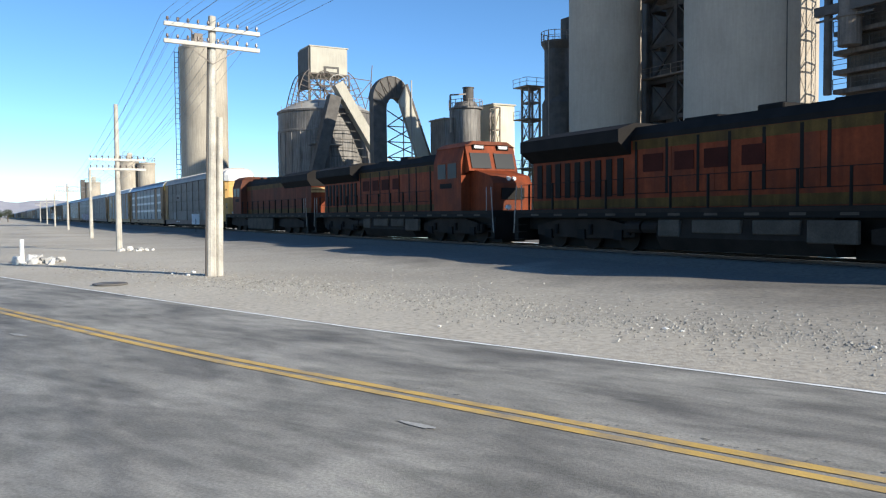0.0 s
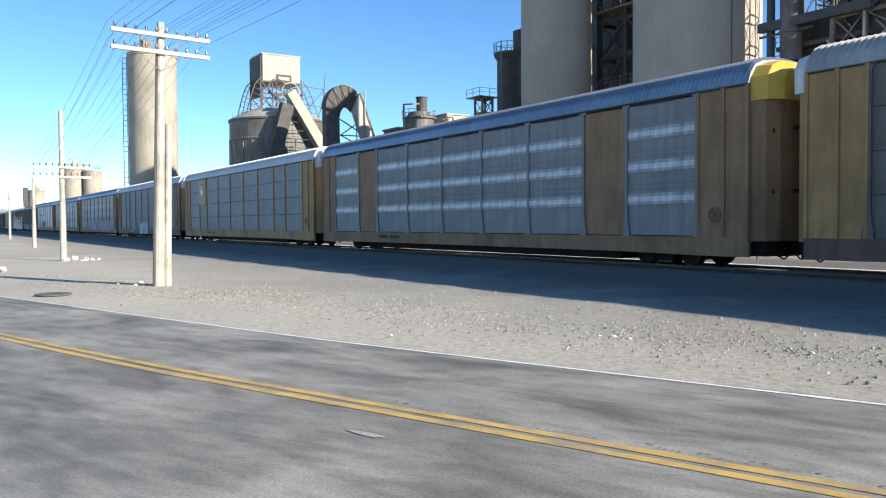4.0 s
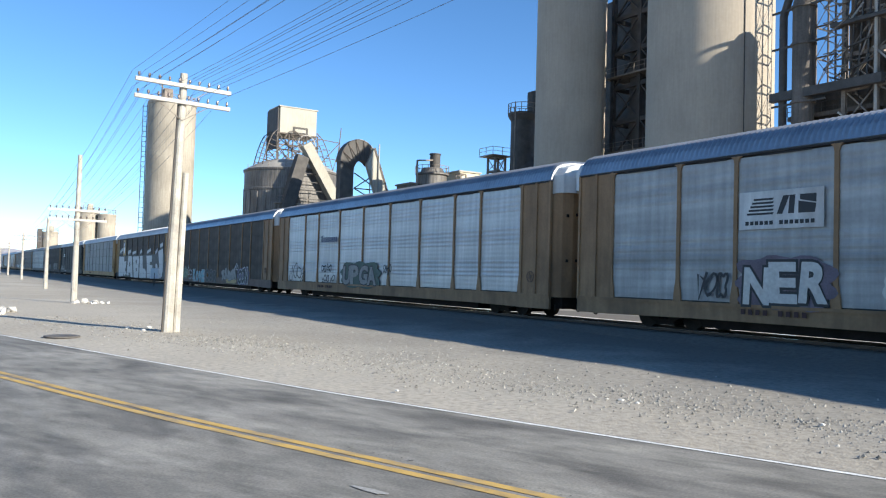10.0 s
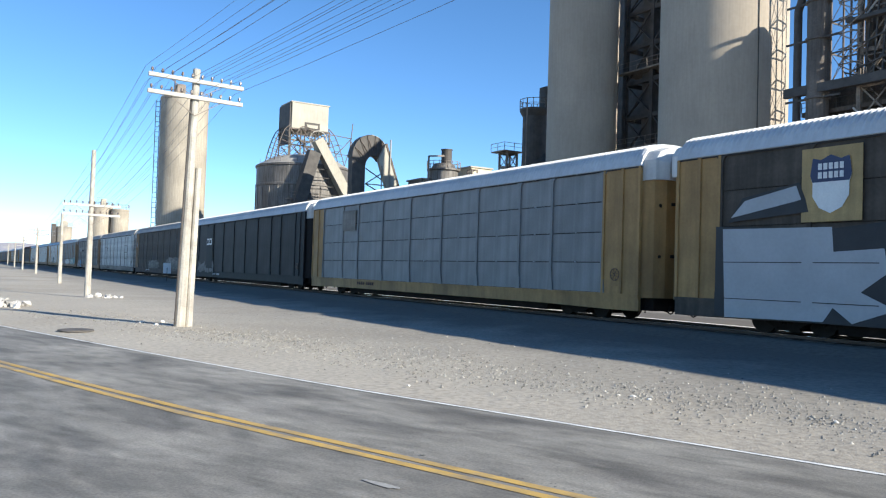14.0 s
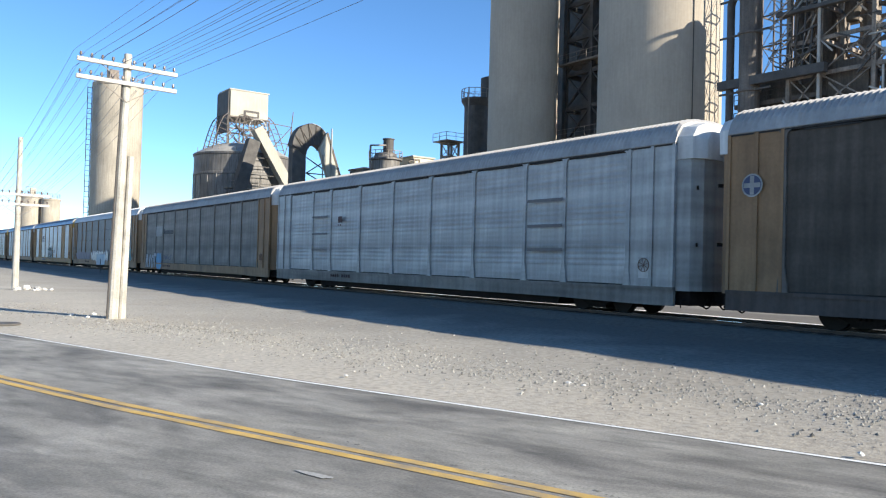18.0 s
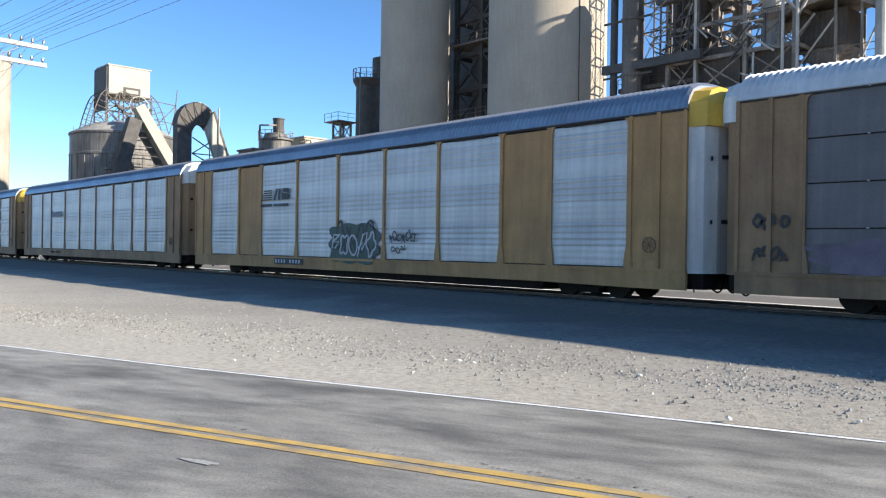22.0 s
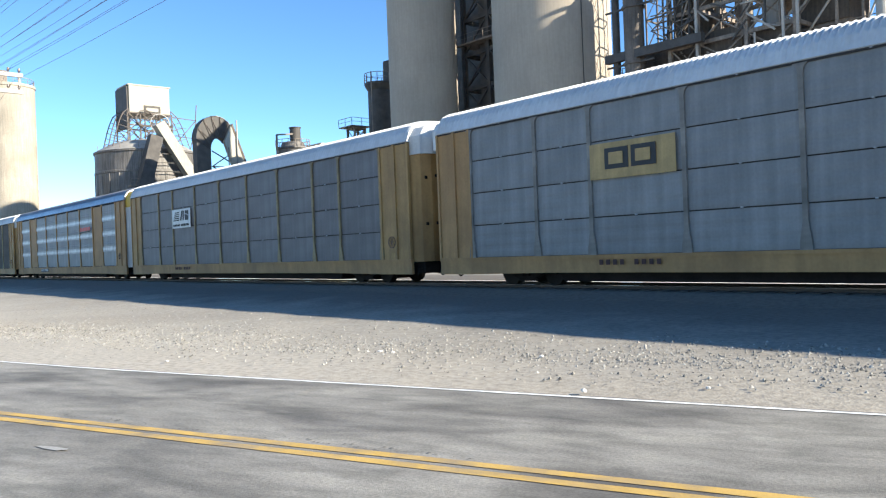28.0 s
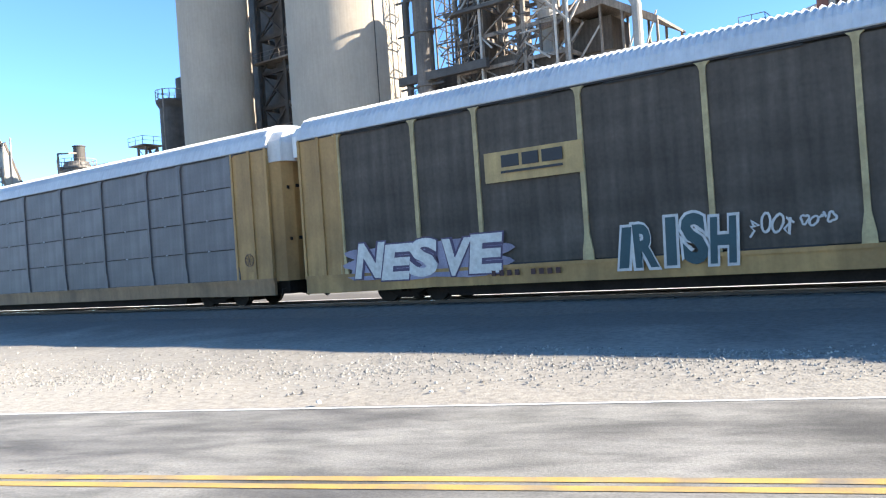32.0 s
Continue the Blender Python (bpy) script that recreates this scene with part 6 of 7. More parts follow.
def build_great_silos():
    a = silo("tall tan-grey concrete silo in shade", -76.6, 65.2, 4.35, 41, CONCRETE)
    b = silo("wide tan-grey concrete silo lit from one side", -57.0, 67.4, 6.45, 43, CONCRETE)
    for s, cx, cy, r in ((a, -76.6, 65.2, 4.35), (b, -57.0, 67.4, 6.45)):
        for k in range(1):
            ang = radians(-20 if r > 5 else 195)
            part("conduit", bars(((cx + (r + 0.06) * math.cos(ang), cy + (r + 0.06) * math.sin(ang), 0), (cx + (r + 0.06) * math.cos(ang), cy + (r + 0.06) * math.sin(ang), 40)), r=0.05), STEEL_DARK, s)
    # lattice hoist between the wide silo and the process tower
    h = thing("lattice_hoist_tower", "narrow steel lattice hoist tower near a silo", "tower")
    steel_frame(h, (-46.2, -44.2), (69.6, 71.6), [0] + [3.0 * k for k in range(1, 15)], STEEL_BROWN, 0.07, seed=3)
    # dark steelwork between the silos
    e = thing("bucket_elevator_tower", "dark steel elevator tower between two silos", "tower")
    steel_frame(e, (-74.5, -70.0, -66.0), (70.5, 74.5), [0] + [4.4 * k for k in range(1, 10)], STEEL_DARK, 0.26, seed=4)
    part("casing", box(bmesh.new(), -72.2, -70.6, 71.0, 73.0, 0, 40), STEEL_DARK, e)
    part("casing", box(bmesh.new(), -68.6, -67.2, 71.0, 73.0, 0, 40), STEEL_DARK, e)
    part("back_wall", box(bmesh.new(), -81.6, -69.0, 74.75, 74.95, 0, 40), STEEL_DARK, e)
    for z in (9, 18, 27.5):
        part("platform", box(bmesh.new(), -75, -65, 69.5, 75, z, z + 0.2), STEEL_DUSTY, e)
        flat_railing(e, [(-75, 69.5), (-65, 69.5)], z + 0.2, STEEL_DUSTY)


def build_tall_silo():
    cx, cy = -147.0, 32.9
    s = silo("single tall pale concrete silo with a side ladder", cx, cy, 4.1, 31.6, CONCRETE_OLD)
    nx, ny = -0.22, -0.975
    ladder_run(s, cx + nx * 4.2, cy + ny * 4.2, 2, 31, nx, ny, STEEL_DARK)
    railing(s, cx, cy, 4.0, 31.7, STEEL_DUSTY, 20, 0.9)
    part("vent_house", box(bmesh.new(), cx - 1.0, cx + 0.6, cy - 1.6, cy - 0.1, 31.7, 34.2, 0.05), STEEL_DUSTY, s)
    part("vent_pipe", rod(bmesh.new(), (cx, cy + 1.8, 31.6), (cx, cy + 1.8, 33.4), 0.22, seg=10), PALE_STEEL, s)
    part("vent_pipe", rod(bmesh.new(), (cx, cy - 1.9, 31.6), (cx, cy - 1.9, 34.9), 0.12, seg=8), STEEL_DARK, s)


def build_tank_and_headhouse():
    cx, cy, r = -141.0, 53.6, 8.6
    t = thing("storage_tank", "wide weathered steel storage tank with a conical roof", "tank")
    part("shell", lathe(bmesh.new(), [(r, 0), (r, 16.6), (r + 0.12, 16.7), (r + 0.12, 17.0), (r, 17.1), (r, 20.1), (r + 0.2, 20.2), (r + 0.2, 20.5)], 64, (cx, cy)), TANK_STEEL, t)
    part("cone_roof", lathe(bmesh.new(), [(r + 0.25, 20.5), (r * 0.72, 22.0), (r * 0.55, 22.5), (r * 0.3, 22.9), (0.3, 23.0)], 64, (cx, cy)), PALE_STEEL, t)
    for k in range(28):
        ang = 2 * math.pi * k / 28
        part("stiffener", bars(((cx + (r + 0.05) * math.cos(ang), cy + (r + 0.05) * math.sin(ang), 0), (cx + (r + 0.05) * math.cos(ang), cy + (r + 0.05) * math.sin(ang), 16.6)), r=0.07), TANK_STEEL, t)
    part("side_pipe", rod(bmesh.new(), (cx + 8.2, cy - 3.0, 2), (cx + 8.2, cy - 3.0, 18.2), 0.62, seg=14), STEEL_DARK, t)
    part("side_pipe", rod(bmesh.new(), (cx + 8.3, cy - 4.4, 2), (cx + 8.3, cy - 4.4, 16.0), 0.3, seg=10), STEEL_DARK, t)
    part("platform", box(bmesh.new(), cx + 7.6, cx + 9.6, cy - 6.2, cy - 0.6, 13.9, 14.1), STEEL_DUSTY, t)
    flat_railing(t, [(cx + 9.6, cy - 6.2), (cx + 9.6, cy - 0.6)], 14.1, STEEL_DUSTY)
    for k in range(5):
        a0 = radians(-95 + k * 22)
        part("roof_rail_post", rod(bmesh.new(), (cx + 8.2 * math.cos(a0), cy + 8.2 * math.sin(a0), 20.5), (cx + 8.2 * math.cos(a0), cy + 8.2 * math.sin(a0), 21.6), 0.05, seg=4), STEEL_DUSTY, t)
    # headhouse on a tangle of steelwork over the tank
    h = thing("headhouse", "boxy cladded headhouse on steel trusses above a tank", "building")
    part("body", box(bmesh.new(), -143.4, -138, 49.8, 56.9, 27.2, 32.1, 0.05), CLADDING, h)
    # dark sheet that paints the headhouse's side face as shaded
    part("side_sheet", box(bmesh.new(), -144.0, -138.3, 49.5, 49.79, 24.6, 32.0), STEEL_DARK, h)
    part("roof_slab", box(bmesh.new(), -143.6, -137.9, 49.6, 57.1, 32.1, 32.3), CLADDING, h)
    part("window", box(bmesh.new(), -137.99, -137.9, 52.3, 55.2, 27.5, 28.7), STEEL_DARK, h)
    part("window", box(bmesh.new(), -137.89, -137.85, 52.7, 54.8, 27.7, 28.3), CLADDING, h)
    rng = random.Random(21)
    xs, ys = (-143.4, -138.0), (49.4, 51.6, 54.4, 57.2)
    for x in xs:
        for y in ys:
            part("column", box(bmesh.new(), x - 0.1, x + 0.1, y - 0.1, y + 0.1, 22.0, 27.4), STEEL_BROWN, h)
        for ya, yb in zip(ys, ys[1:]):
            for za, zb in ((22.6, 25.2), (25.2, 27.4)):
                part("brace", bars(((x, ya, za), (x, yb, zb)), r=0.09), PALE_STEEL if rng.random() < 0.3 else STEEL_BROWN, h)
                part("brace", bars(((x, yb, za), (x, ya, zb)), r=0.09), STEEL_BROWN, h)
        for z in (25.2, 27.3):
            part("beam", box(bmesh.new(), x - 0.1, x + 0.1, ys[0], ys[-1], z - 0.12, z + 0.12), STEEL_BROWN, h)
    # bowed outer struts that flare from the headhouse down to the tank's shoulders
    for x in (-143.0, -140.5, -138.0):
        for s, yt, yb in ((-1, 49.6, 46.6), (1, 57.0, 60.2)):
            last = None
            for i in range(8):
                f = i / 7
                p = (x + 0.6 * f, yt + (yb - yt) * f ** 0.55, 28.0 - 6.8 * f)
                if last:
                    part("bowed_strut", bars((last, p), r=0.1), STEEL_BROWN, h)
                    part("brace", bars((last, (x + 0.6 * f, yt, p[2] + 0.4)), r=0.06), STEEL_DARK if i % 2 else STEEL_BROWN, h)
                last = p
    # sheave wheel frames before the front
    for cyw, czw, rw in ((52.2, 26.3, 1.5), (54.8, 25.6, 1.7), (53.4, 24.0, 1.3)):
        ring = [(-137.4, cyw + rw * math.cos(2 * math.pi * i / 12), czw + rw * math.sin(2 * math.pi * i / 12)) for i in range(13)]
        part("wheel_frame", bars(*zip(ring, ring[1:]), r=0.1), PALE_STEEL if rw > 1.6 else STEEL_BROWN, h)
        part("wheel_frame", bars((ring[0], ring[6]), (ring[3], ring[9]), (ring[1], ring[7]), r=0.07), STEEL_BROWN, h)
    for k in range(26):
        y, z = rng.uniform(48.5, 58.5), rng.uniform(22.4, 27.0)
        part("brace", bars(((-137.7, y, z), (-137.7, y + rng.uniform(-2, 2), z + rng.uniform(-1.6, 1.6))), r=0.06), rng.choice((STEEL_BROWN, STEEL_DARK, PALE_STEEL)), h)
    part("jib", bars(((-138, 57.0, 27.0), (-138, 61.8, 26.7)), ((-138, 58.0, 22.5), (-138, 61.6, 26.6)), ((-138, 61.4, 24.2), (-138, 61.9, 29.6)), r=0.09), STEEL_BROWN, h)
    part("jib", bars(((-138, 58.2, 23.6), (-138, 62.0, 23.4)), ((-138, 60.4, 21.2), (-138, 61.8, 26.2)), r=0.08), STEEL_BROWN, h)
    # conveyor galleries that meet at the top
    g = thing("conveyor_gallery", "pair of inclined conveyor galleries meeting at the top", "conveyor")
    # the second gallery's shade is put into its dark colour
    for name, (ya, za), (yb, zb), w, mt in (("gallery", (52.2, 24.6), (61.4, 10.2), 1.7, CLADDING), ("gallery", (51.7, 22.4), (47.4, 6.8), 2.1, STEEL_DARK)):
        d = Vector((yb - ya, zb - za)).normalized()
        q = Vector((-d.y, d.x)) * w / 2
        bm = prism(bmesh.new(), [(ya + q.x, za + q.y), (yb + q.x, zb + q.y), (yb - q.x, zb - q.y), (ya - q.x, za - q.y)], "x", -132.4, -130.6)
        part(name, bm, mt, g)
        for k in range(9 if mt == CLADDING else 0):
            f = (k + 0.5) / 9
            y, z = ya + (yb - ya) * f, za + (zb - za) * f
            part("frame", bars(((-130.5, y + q.x, z + q.y), (-130.5, y - q.x, z - q.y)), r=0.05), PALE_STEEL, g)
    part("leg", bars(((-131, 60.8, 0), (-131, 60.8, 10.6)), ((-131, 48.0, 0), (-131, 48.0, 6.8)), r=0.3), STEEL_DUSTY, g)
    for k in range(6):
        z = 12.0 + k * 1.5
        part("brace", bars(((-131.5, 51.6 - (24 - z) * 0.26, z), (-131.5, 52.4 + (24 - z) * 0.45, z)), r=0.08), STEEL_DARK, g)


def build_loop_conveyor():
    th = thing("arched_conveyor", "dark arched steel conveyor tower with a pale sloping chute", "conveyor")
    outer, inner = [], []
    for k in range(12):
        a = math.pi * (1 - k / 14)
        outer.append((55.75 + 3.25 * math.cos(a), 20.1 + 3.8 * math.sin(a)))
        inner.append((56.3 + 1.5 * math.cos(a), 18.6 + 2.0 * math.sin(a)))
    outer = [(52.6, 0.0)] + outer
    inner = [(54.9, 0.0)] + inner
    part("arch", prism(bmesh.new(), outer + inner[::-1], "x", -118.6, -117.0), STEEL_DARK, th)
    for (ya, za), (yb, zb) in zip(outer[1:], outer[2:]):
        d = Vector((yb - ya, zb - za)).normalized() * 0.04
        bm = prism(bmesh.new(), [(ya - d.x, za - d.y), (yb + d.x, zb + d.y), (yb + d.x - 2 * d.y, zb + d.y + 2 * d.x), (ya - d.x - 2 * d.y, za - d.y + 2 * d.x)], "x", -118.7, -116.9)
        # skin dark on the shaded left, pale on the sunlit right, by colour alone
        part("skin_sheet", bm, CLADDING if ya > 55.5 else STEEL_DARK, th)
    # lattice rim on the face of the arch
    for k in range(1, 12, 2):
        part("brace", bars(((-116.9, *outer[k]), (-116.9, *inner[min(k + 1, 12)])), ((-116.9, *outer[k]), (-116.9, *inner[max(k - 1, 1)])), r=0.05), STEEL_BROWN, th)
    part("chute", prism(bmesh.new(), [(58.1, 22.7), (65.9, 1.5), (63.4, 1.5), (56.9, 19.9)], "x", -117.2, -116.4), CLADDING, th)
    part("chute_rim", prism(bmesh.new(), [(58.3, 22.8), (66.2, 1.5), (65.9, 1.5), (58.05, 22.6)], "x", -118.6, -116.3), STEEL_BROWN, th)
    part("post", bars(((-116.2, 58.9, 0), (-116.2, 58.9, 23.4)), r=0.13, seg=6), PALE_STEEL, th)
    part("post", bars(((-116.2, 57.4, 0), (-116.2, 57.4, 19.0)), r=0.1, seg=6), STEEL_DUSTY, th)
    for k in range(7):
        z = 1.0 + k * 2.5
        wide = 58.0 + (18.5 - z) * 0.36
        part("brace", bars(((-117.6, 55.2, z), (-117.6, wide, z + 2.5)), ((-117.6, wide + 0.9, z), (-117.6, 55.2, z + 2.5)), ((-117.6, 55.2, z), (-117.6, wide + 0.9, z)), r=0.11), STEEL_DARK, th)


def build_hoppers():
    th = thing("hopper_tower", "dusty steel hopper with railings and a stub stack", "hopper")
    cx, cy = -110.0, 65.4
    part("shell", lathe(bmesh.new(), [(1.6, 10.5), (2.35, 12.5), (2.35, 18.2), (2.7, 18.3), (2.7, 18.55), (2.0, 18.6), (1.7, 19.4)], 32, (cx, cy)), TANK_STEEL, th)
    part("short_chimney", lathe(bmesh.new(), [(0.85, 19.2), (0.85, 21.6), (0.95, 21.65), (0.95, 21.8)], 20, (cx + 0.3, cy + 0.3)), STEEL_DARK, th)
    railing(th, cx, cy, 2.7, 18.6, STEEL_DUSTY, 16)
    part("arm", bars(((cx + 1, cy - 3.4, 14.5), (cx + 1, cy - 3.4, 20.3)), ((cx + 1, cy - 3.4, 20.3), (cx + 1, cy - 0.6, 20.6)), r=0.16), STEEL_DUSTY, th)
    for k in range(4):
        a = radians(45 + 90 * k)
        part("leg", bars(((cx + 2.2 * math.cos(a), cy + 2.2 * math.sin(a), 0), (cx + 2.2 * math.cos(a), cy + 2.2 * math.sin(a), 12.5)), r=0.22), STEEL_DUSTY, th)
    b = thing("low_bin_house", "dull grey cladded bin house beside a hopper", "building")
    part("body", box(bmesh.new(), -114.5, -109.8, 61.4, 65.6, 0, 16.6, 0.05), TANK_STEEL, b)
    part("roof_edge", box(bmesh.new(), -114.7, -109.6, 61.2, 65.8, 16.6, 16.85), STEEL_DUSTY, b)
    c = thing("cream_plant_building", "cream rendered plant building with an outside stair", "building")
    part("body", box(bmesh.new(), -113.0, -108.0, 69.4, 73.4, 0, 19.1, 0.05), surf("cream_render", (0.62, 0.55, 0.40), 0.9, var=0.1, scale=0.4, streak=0.12), c)
    part("roof_edge", box(bmesh.new(), -113.2, -107.8, 69.2, 73.6, 19.1, 19.35), CLADDING, c)
    steel_frame(c, (-107.6, -106.2), (68.4, 69.4), [0, 6, 9, 12, 15, 18.5], STEEL_DUSTY, 0.1, seed=8)
    m = thing("lattice_mast", "slender steel lattice mast with platforms", "mast")
    steel_frame(m, (-95.9, -94.1), (66.4, 68.2), [0, 4, 8, 12, 15, 17.6, 19.6], STEEL_DUSTY, 0.13, deck=STEEL_DUSTY, seed=9, skip=0.3)
    t = thing("stepped_vessel", "dark stepped steel vessel with a round top railing", "vessel")
    part("upper_shell", lathe(bmesh.new(), [(1.25, 17.5), (1.25, 29.0), (0.4, 29.3)], 24, (-90.8, 71.0)), STEEL_DARK, t)
    part("shell", lathe(bmesh.new(), [(1.75, 8), (1.75, 24.4), (2.2, 25.2), (2.2, 25.5)], 24, (-90.3, 68.4)), STEEL_DARK, t)
    part("skirt", lathe(bmesh.new(), [(2.9, 0), (2.9, 17.0), (1.8, 19.2)], 24, (-90.3, 69.4)), STEEL_DARK, t)
    railing(t, -90.3, 68.4, 2.2, 25.5, STEEL_DUSTY, 16, 1.3)
    part("mast", bars(((-88.5, 65.6, 0), (-88.5, 65.6, 26.6)), r=0.08), STEEL_DUSTY, t)


DULL_STEEL = surf("dull_pale_steel", (0.45, 0.41, 0.36), 0.7, var=0.2, scale=0.6, fine=8, streak=0.2)
TOWER_STEEL = surf("rusty_dusted_steel", (0.245, 0.20, 0.16), 0.8, var=0.35, scale=0.8, fine=8, streak=0.35)
DUCT_STEEL = surf("brown_duct_steel", (0.135, 0.113, 0.095), 0.75, var=0.25, scale=0.5, fine=6, streak=0.3)
BROWN_SHEET = surf("brown_sheeting", (0.10, 0.08, 0.062), 0.8, var=0.3, scale=0.5, fine=6, streak=0.3)


def build_preheater():
    th = thing("process_tower", "dusty steel process tower with decks, bracing and ducts", "tower")
    xs, ys = (-40.2, -37.4, -32.8, -28.6), (64.5, 68.2, 71.6)
    steel_frame(th, xs, ys, [0, 6, 12, 16, 19, 22, 25, 28, 31], TOWER_STEEL, 0.17, deck=TOWER_STEEL, seed=12, skip=0.7)
    # finer lattice, rails and pipes among the decks
    rng = random.Random(40)
    for k in range(110):
        x, z, y = rng.uniform(-40.0, -29.0), rng.uniform(15.5, 30), rng.choice((64.3, 66.0, 68.6, 71.0))
        dx, dz = rng.choice(((1.4, 1.5), (-1.4, 1.5), (2.2, 0.0), (0.0, 2.6), (1.0, 2.4), (-2.4, 1.0)))
        # bar colours mix dark and pale to paint in shaded and sunlit steel
        part("brace", bars(((x, y, z), (x + dx, y, z + dz)), r=rng.choice((0.05, 0.07, 0.1))), rng.choice((TOWER_STEEL, STEEL_DARK, STEEL_DARK, DULL_STEEL)), th)
    for x in (-37.2, -29.4, -28.2):
        part("riser_pipe", rod(bmesh.new(), (x, 64.0, 0), (x, 64.0, 31), 0.13, seg=8), DULL_STEEL, th)
    for xa, xb, za, zb in ((-32.6, -28.2, 26.0, 21.5), (-28.2, -25.6, 21.2, 25.2), (-32.6, -30.2, 20.5, 18.6), (-28.4, -25.4, 28.6, 26.8)):
        part("brace", bars(((xa, 64.2, za), (xb, 64.2, zb)), r=0.12), DULL_STEEL, th)
    for x, y, r, z0, z1 in ((-31.4, 66.6, 0.95, 17, 28.5), (-35.0, 68.5, 0.7, 16, 31), (-38.6, 70.0, 0.8, 20, 31)):
        part("vessel", lathe(bmesh.new(), [(r * 0.35, z0), (r, z0 + 2.5), (r, z1 - 1.0), (r * 0.6, z1)], 20, (x, y)), PALE_STEEL if r > 0.9 else TOWER_STEEL, th)
    for (x0, x1, z0, z1) in ((-37.2, -33.6, 11, 20.0), (-36.2, -32.8, 26.4, 29.4), (-32.6, -28.8, 15, 19.4)):
        part("cladding_panel", box(bmesh.new(), x0, x1, 65.2, 65.4, z0, z1), BROWN_SHEET, th)
    for k in range(9):
        z = 19.6 + k * 1.35
        xa, xb = (-41.6, -39.4) if k % 2 else (-39.4, -41.6)
        part("stair_flight", bars(((xa, 63.6, z), (xb, 63.6, z + 1.35)), ((xa, 63.6, z + 0.9), (xb, 63.6, z + 2.2)), ((-41.6, 63.6, z), (-39.4, 63.6, z)), r=0.06), TOWER_STEEL, th)
    part("girder", box(bmesh.new(), -46.8, -36.4, 63.4, 64.0, 18.9, 19.7), STEEL_DARK, th)
    part("girder", box(bmesh.new(), -41.0, -33.0, 63.6, 64.2, 24.5, 24.8), STEEL_DARK, th)
    for k in range(5):
        part("cable_tray", bars(((-40.4 + k * 0.75, 64.3, 19.4), (-39.4 + k * 0.6, 64.3, 30.5)), ((-40.6, 64.2, 20.4 + k * 2), (-37.4, 64.2, 21.2 + k * 2)), r=0.09), STEEL_DARK, th)
    # slatted low decks with dark plant rooms under them
    for z in (12.2, 13.9, 15.6, 17.3):
        part("deck", box(bmesh.new(), -46.2, -36.0, 65.3, 68.6, z, z + 0.4), STEEL_BROWN, th)
        flat_railing(th, [(-46.2, 65.3), (-36.0, 65.3)], z + 0.4, STEEL_DARK, 0.9)
    part("plant_room", box(bmesh.new(), -45.6, -36.0, 66.4, 69.0, 0, 19.6), BROWN_SHEET, th)
    # vessels added to fill the tower darkly and cast shadow on the wide silo
    for x, y, r, z0, z1 in ((-41.6, 69.8, 1.05, 17.7, 31), (-38.9, 68.2, 0.95, 19.5, 29), (-35.6, 66.4, 0.9, 23.5, 30), (-40.4, 66.6, 0.55, 19.5, 27)):
        part("cyclone", lathe(bmesh.new(), [(r * 0.5, z0), (r, z0 + 2.2), (r, z1 - 0.8), (r * 0.5, z1)], 20, (x, y)), BROWN_SHEET, th)
    d = thing("hot_gas_duct", "thick upright gas duct with a curved head", "duct")
    pipe_run("duct", [(-43.9, 64.2, 16), (-43.9, 64.2, 27.4), (-42.6, 64.6, 31.5), (-38.0, 66.0, 36.5)], 0.95, DUCT_STEEL, d, 20)
    pipe_run("duct", [(-45.8, 64.0, 12), (-45.8, 64.0, 26.8), (-44.6, 64.0, 30.2), (-41.0, 64.5, 35.5)], 0.36, STEEL_DARK, d, 12)
    for z in (18.5, 23.8, 27.2):
        part("clamp", bars(((-46.8, 63.8, z), (-41.5, 63.8, z)), r=0.12), STEEL_DARK, d)
        part("clamp", lathe(bmesh.new(), [(1.02, z - 0.12), (1.1, z - 0.1), (1.1, z + 0.1), (1.02, z + 0.12)], 20, (-43.9, 64.2)), DUCT_STEEL, d)
    # roofed side platform with a chute
    s = thing("roofed_platform", "roofed steel platform on posts beside the tower", "platform")
    part("roof", prism(bmesh.new(), [(-32.2, 21.9), (-25.6, 23.0), (-20.8, 20.2), (-20.8, 20.45), (-25.6, 23.3), (-32.2, 22.2)], "y", 65.6, 72.6), TOWER_STEEL, s)
    part("fascia", prism(bmesh.new(), [(-32.2, 21.5), (-25.6, 22.6), (-20.8, 19.8), (-20.8, 20.2), (-25.6, 23.0), (-32.2, 21.9)], "y", 65.6, 65.75), TOWER_STEEL, s)
    for x in (-32.0, -29.0, -26.0, -24.0, -22.4, -21.0):
        for y in (66.0, 72.2):
            part("post", bars(((x, y, 0), (x, y, (21.9 + (x + 32.2) * 0.166) if x < -25.6 else 23.0 - (x + 25.6) * 0.58)), r=0.14), TOWER_STEEL, s)
    part("deck", box(bmesh.new(), -32.4, -20.8, 66, 72.4, 17.0, 17.3), TOWER_STEEL, s)
    flat_railing(s, [(-32.4, 66), (-20.8, 66), (-20.8, 72.4)], 17.3, TOWER_STEEL)
    for xa, xb in ((-32, -29), (-29, -26.0), (-24.0, -22.4), (-22.4, -21.0)):
        part("brace", bars(((xa, 66.0, 17.3), (xb, 66.0, 21)), r=0.09), DULL_STEEL, s)
        part("brace", bars(((xb, 66.0, 11), (xa, 66.0, 17)), r=0.09), TOWER_STEEL, s)
    part("bin", box(bmesh.new(), -29.6, -25.6, 67.4, 71.4, 19.0, 22.0, 0.04), BROWN_SHEET, s)
    part("bin_hopper", prism(bmesh.new(), [(-29.6, 19.0), (-25.6, 19.0), (-26.8, 17.4), (-28.4, 17.4)], "y", 67.6, 71.2), TOWER_STEEL, s)
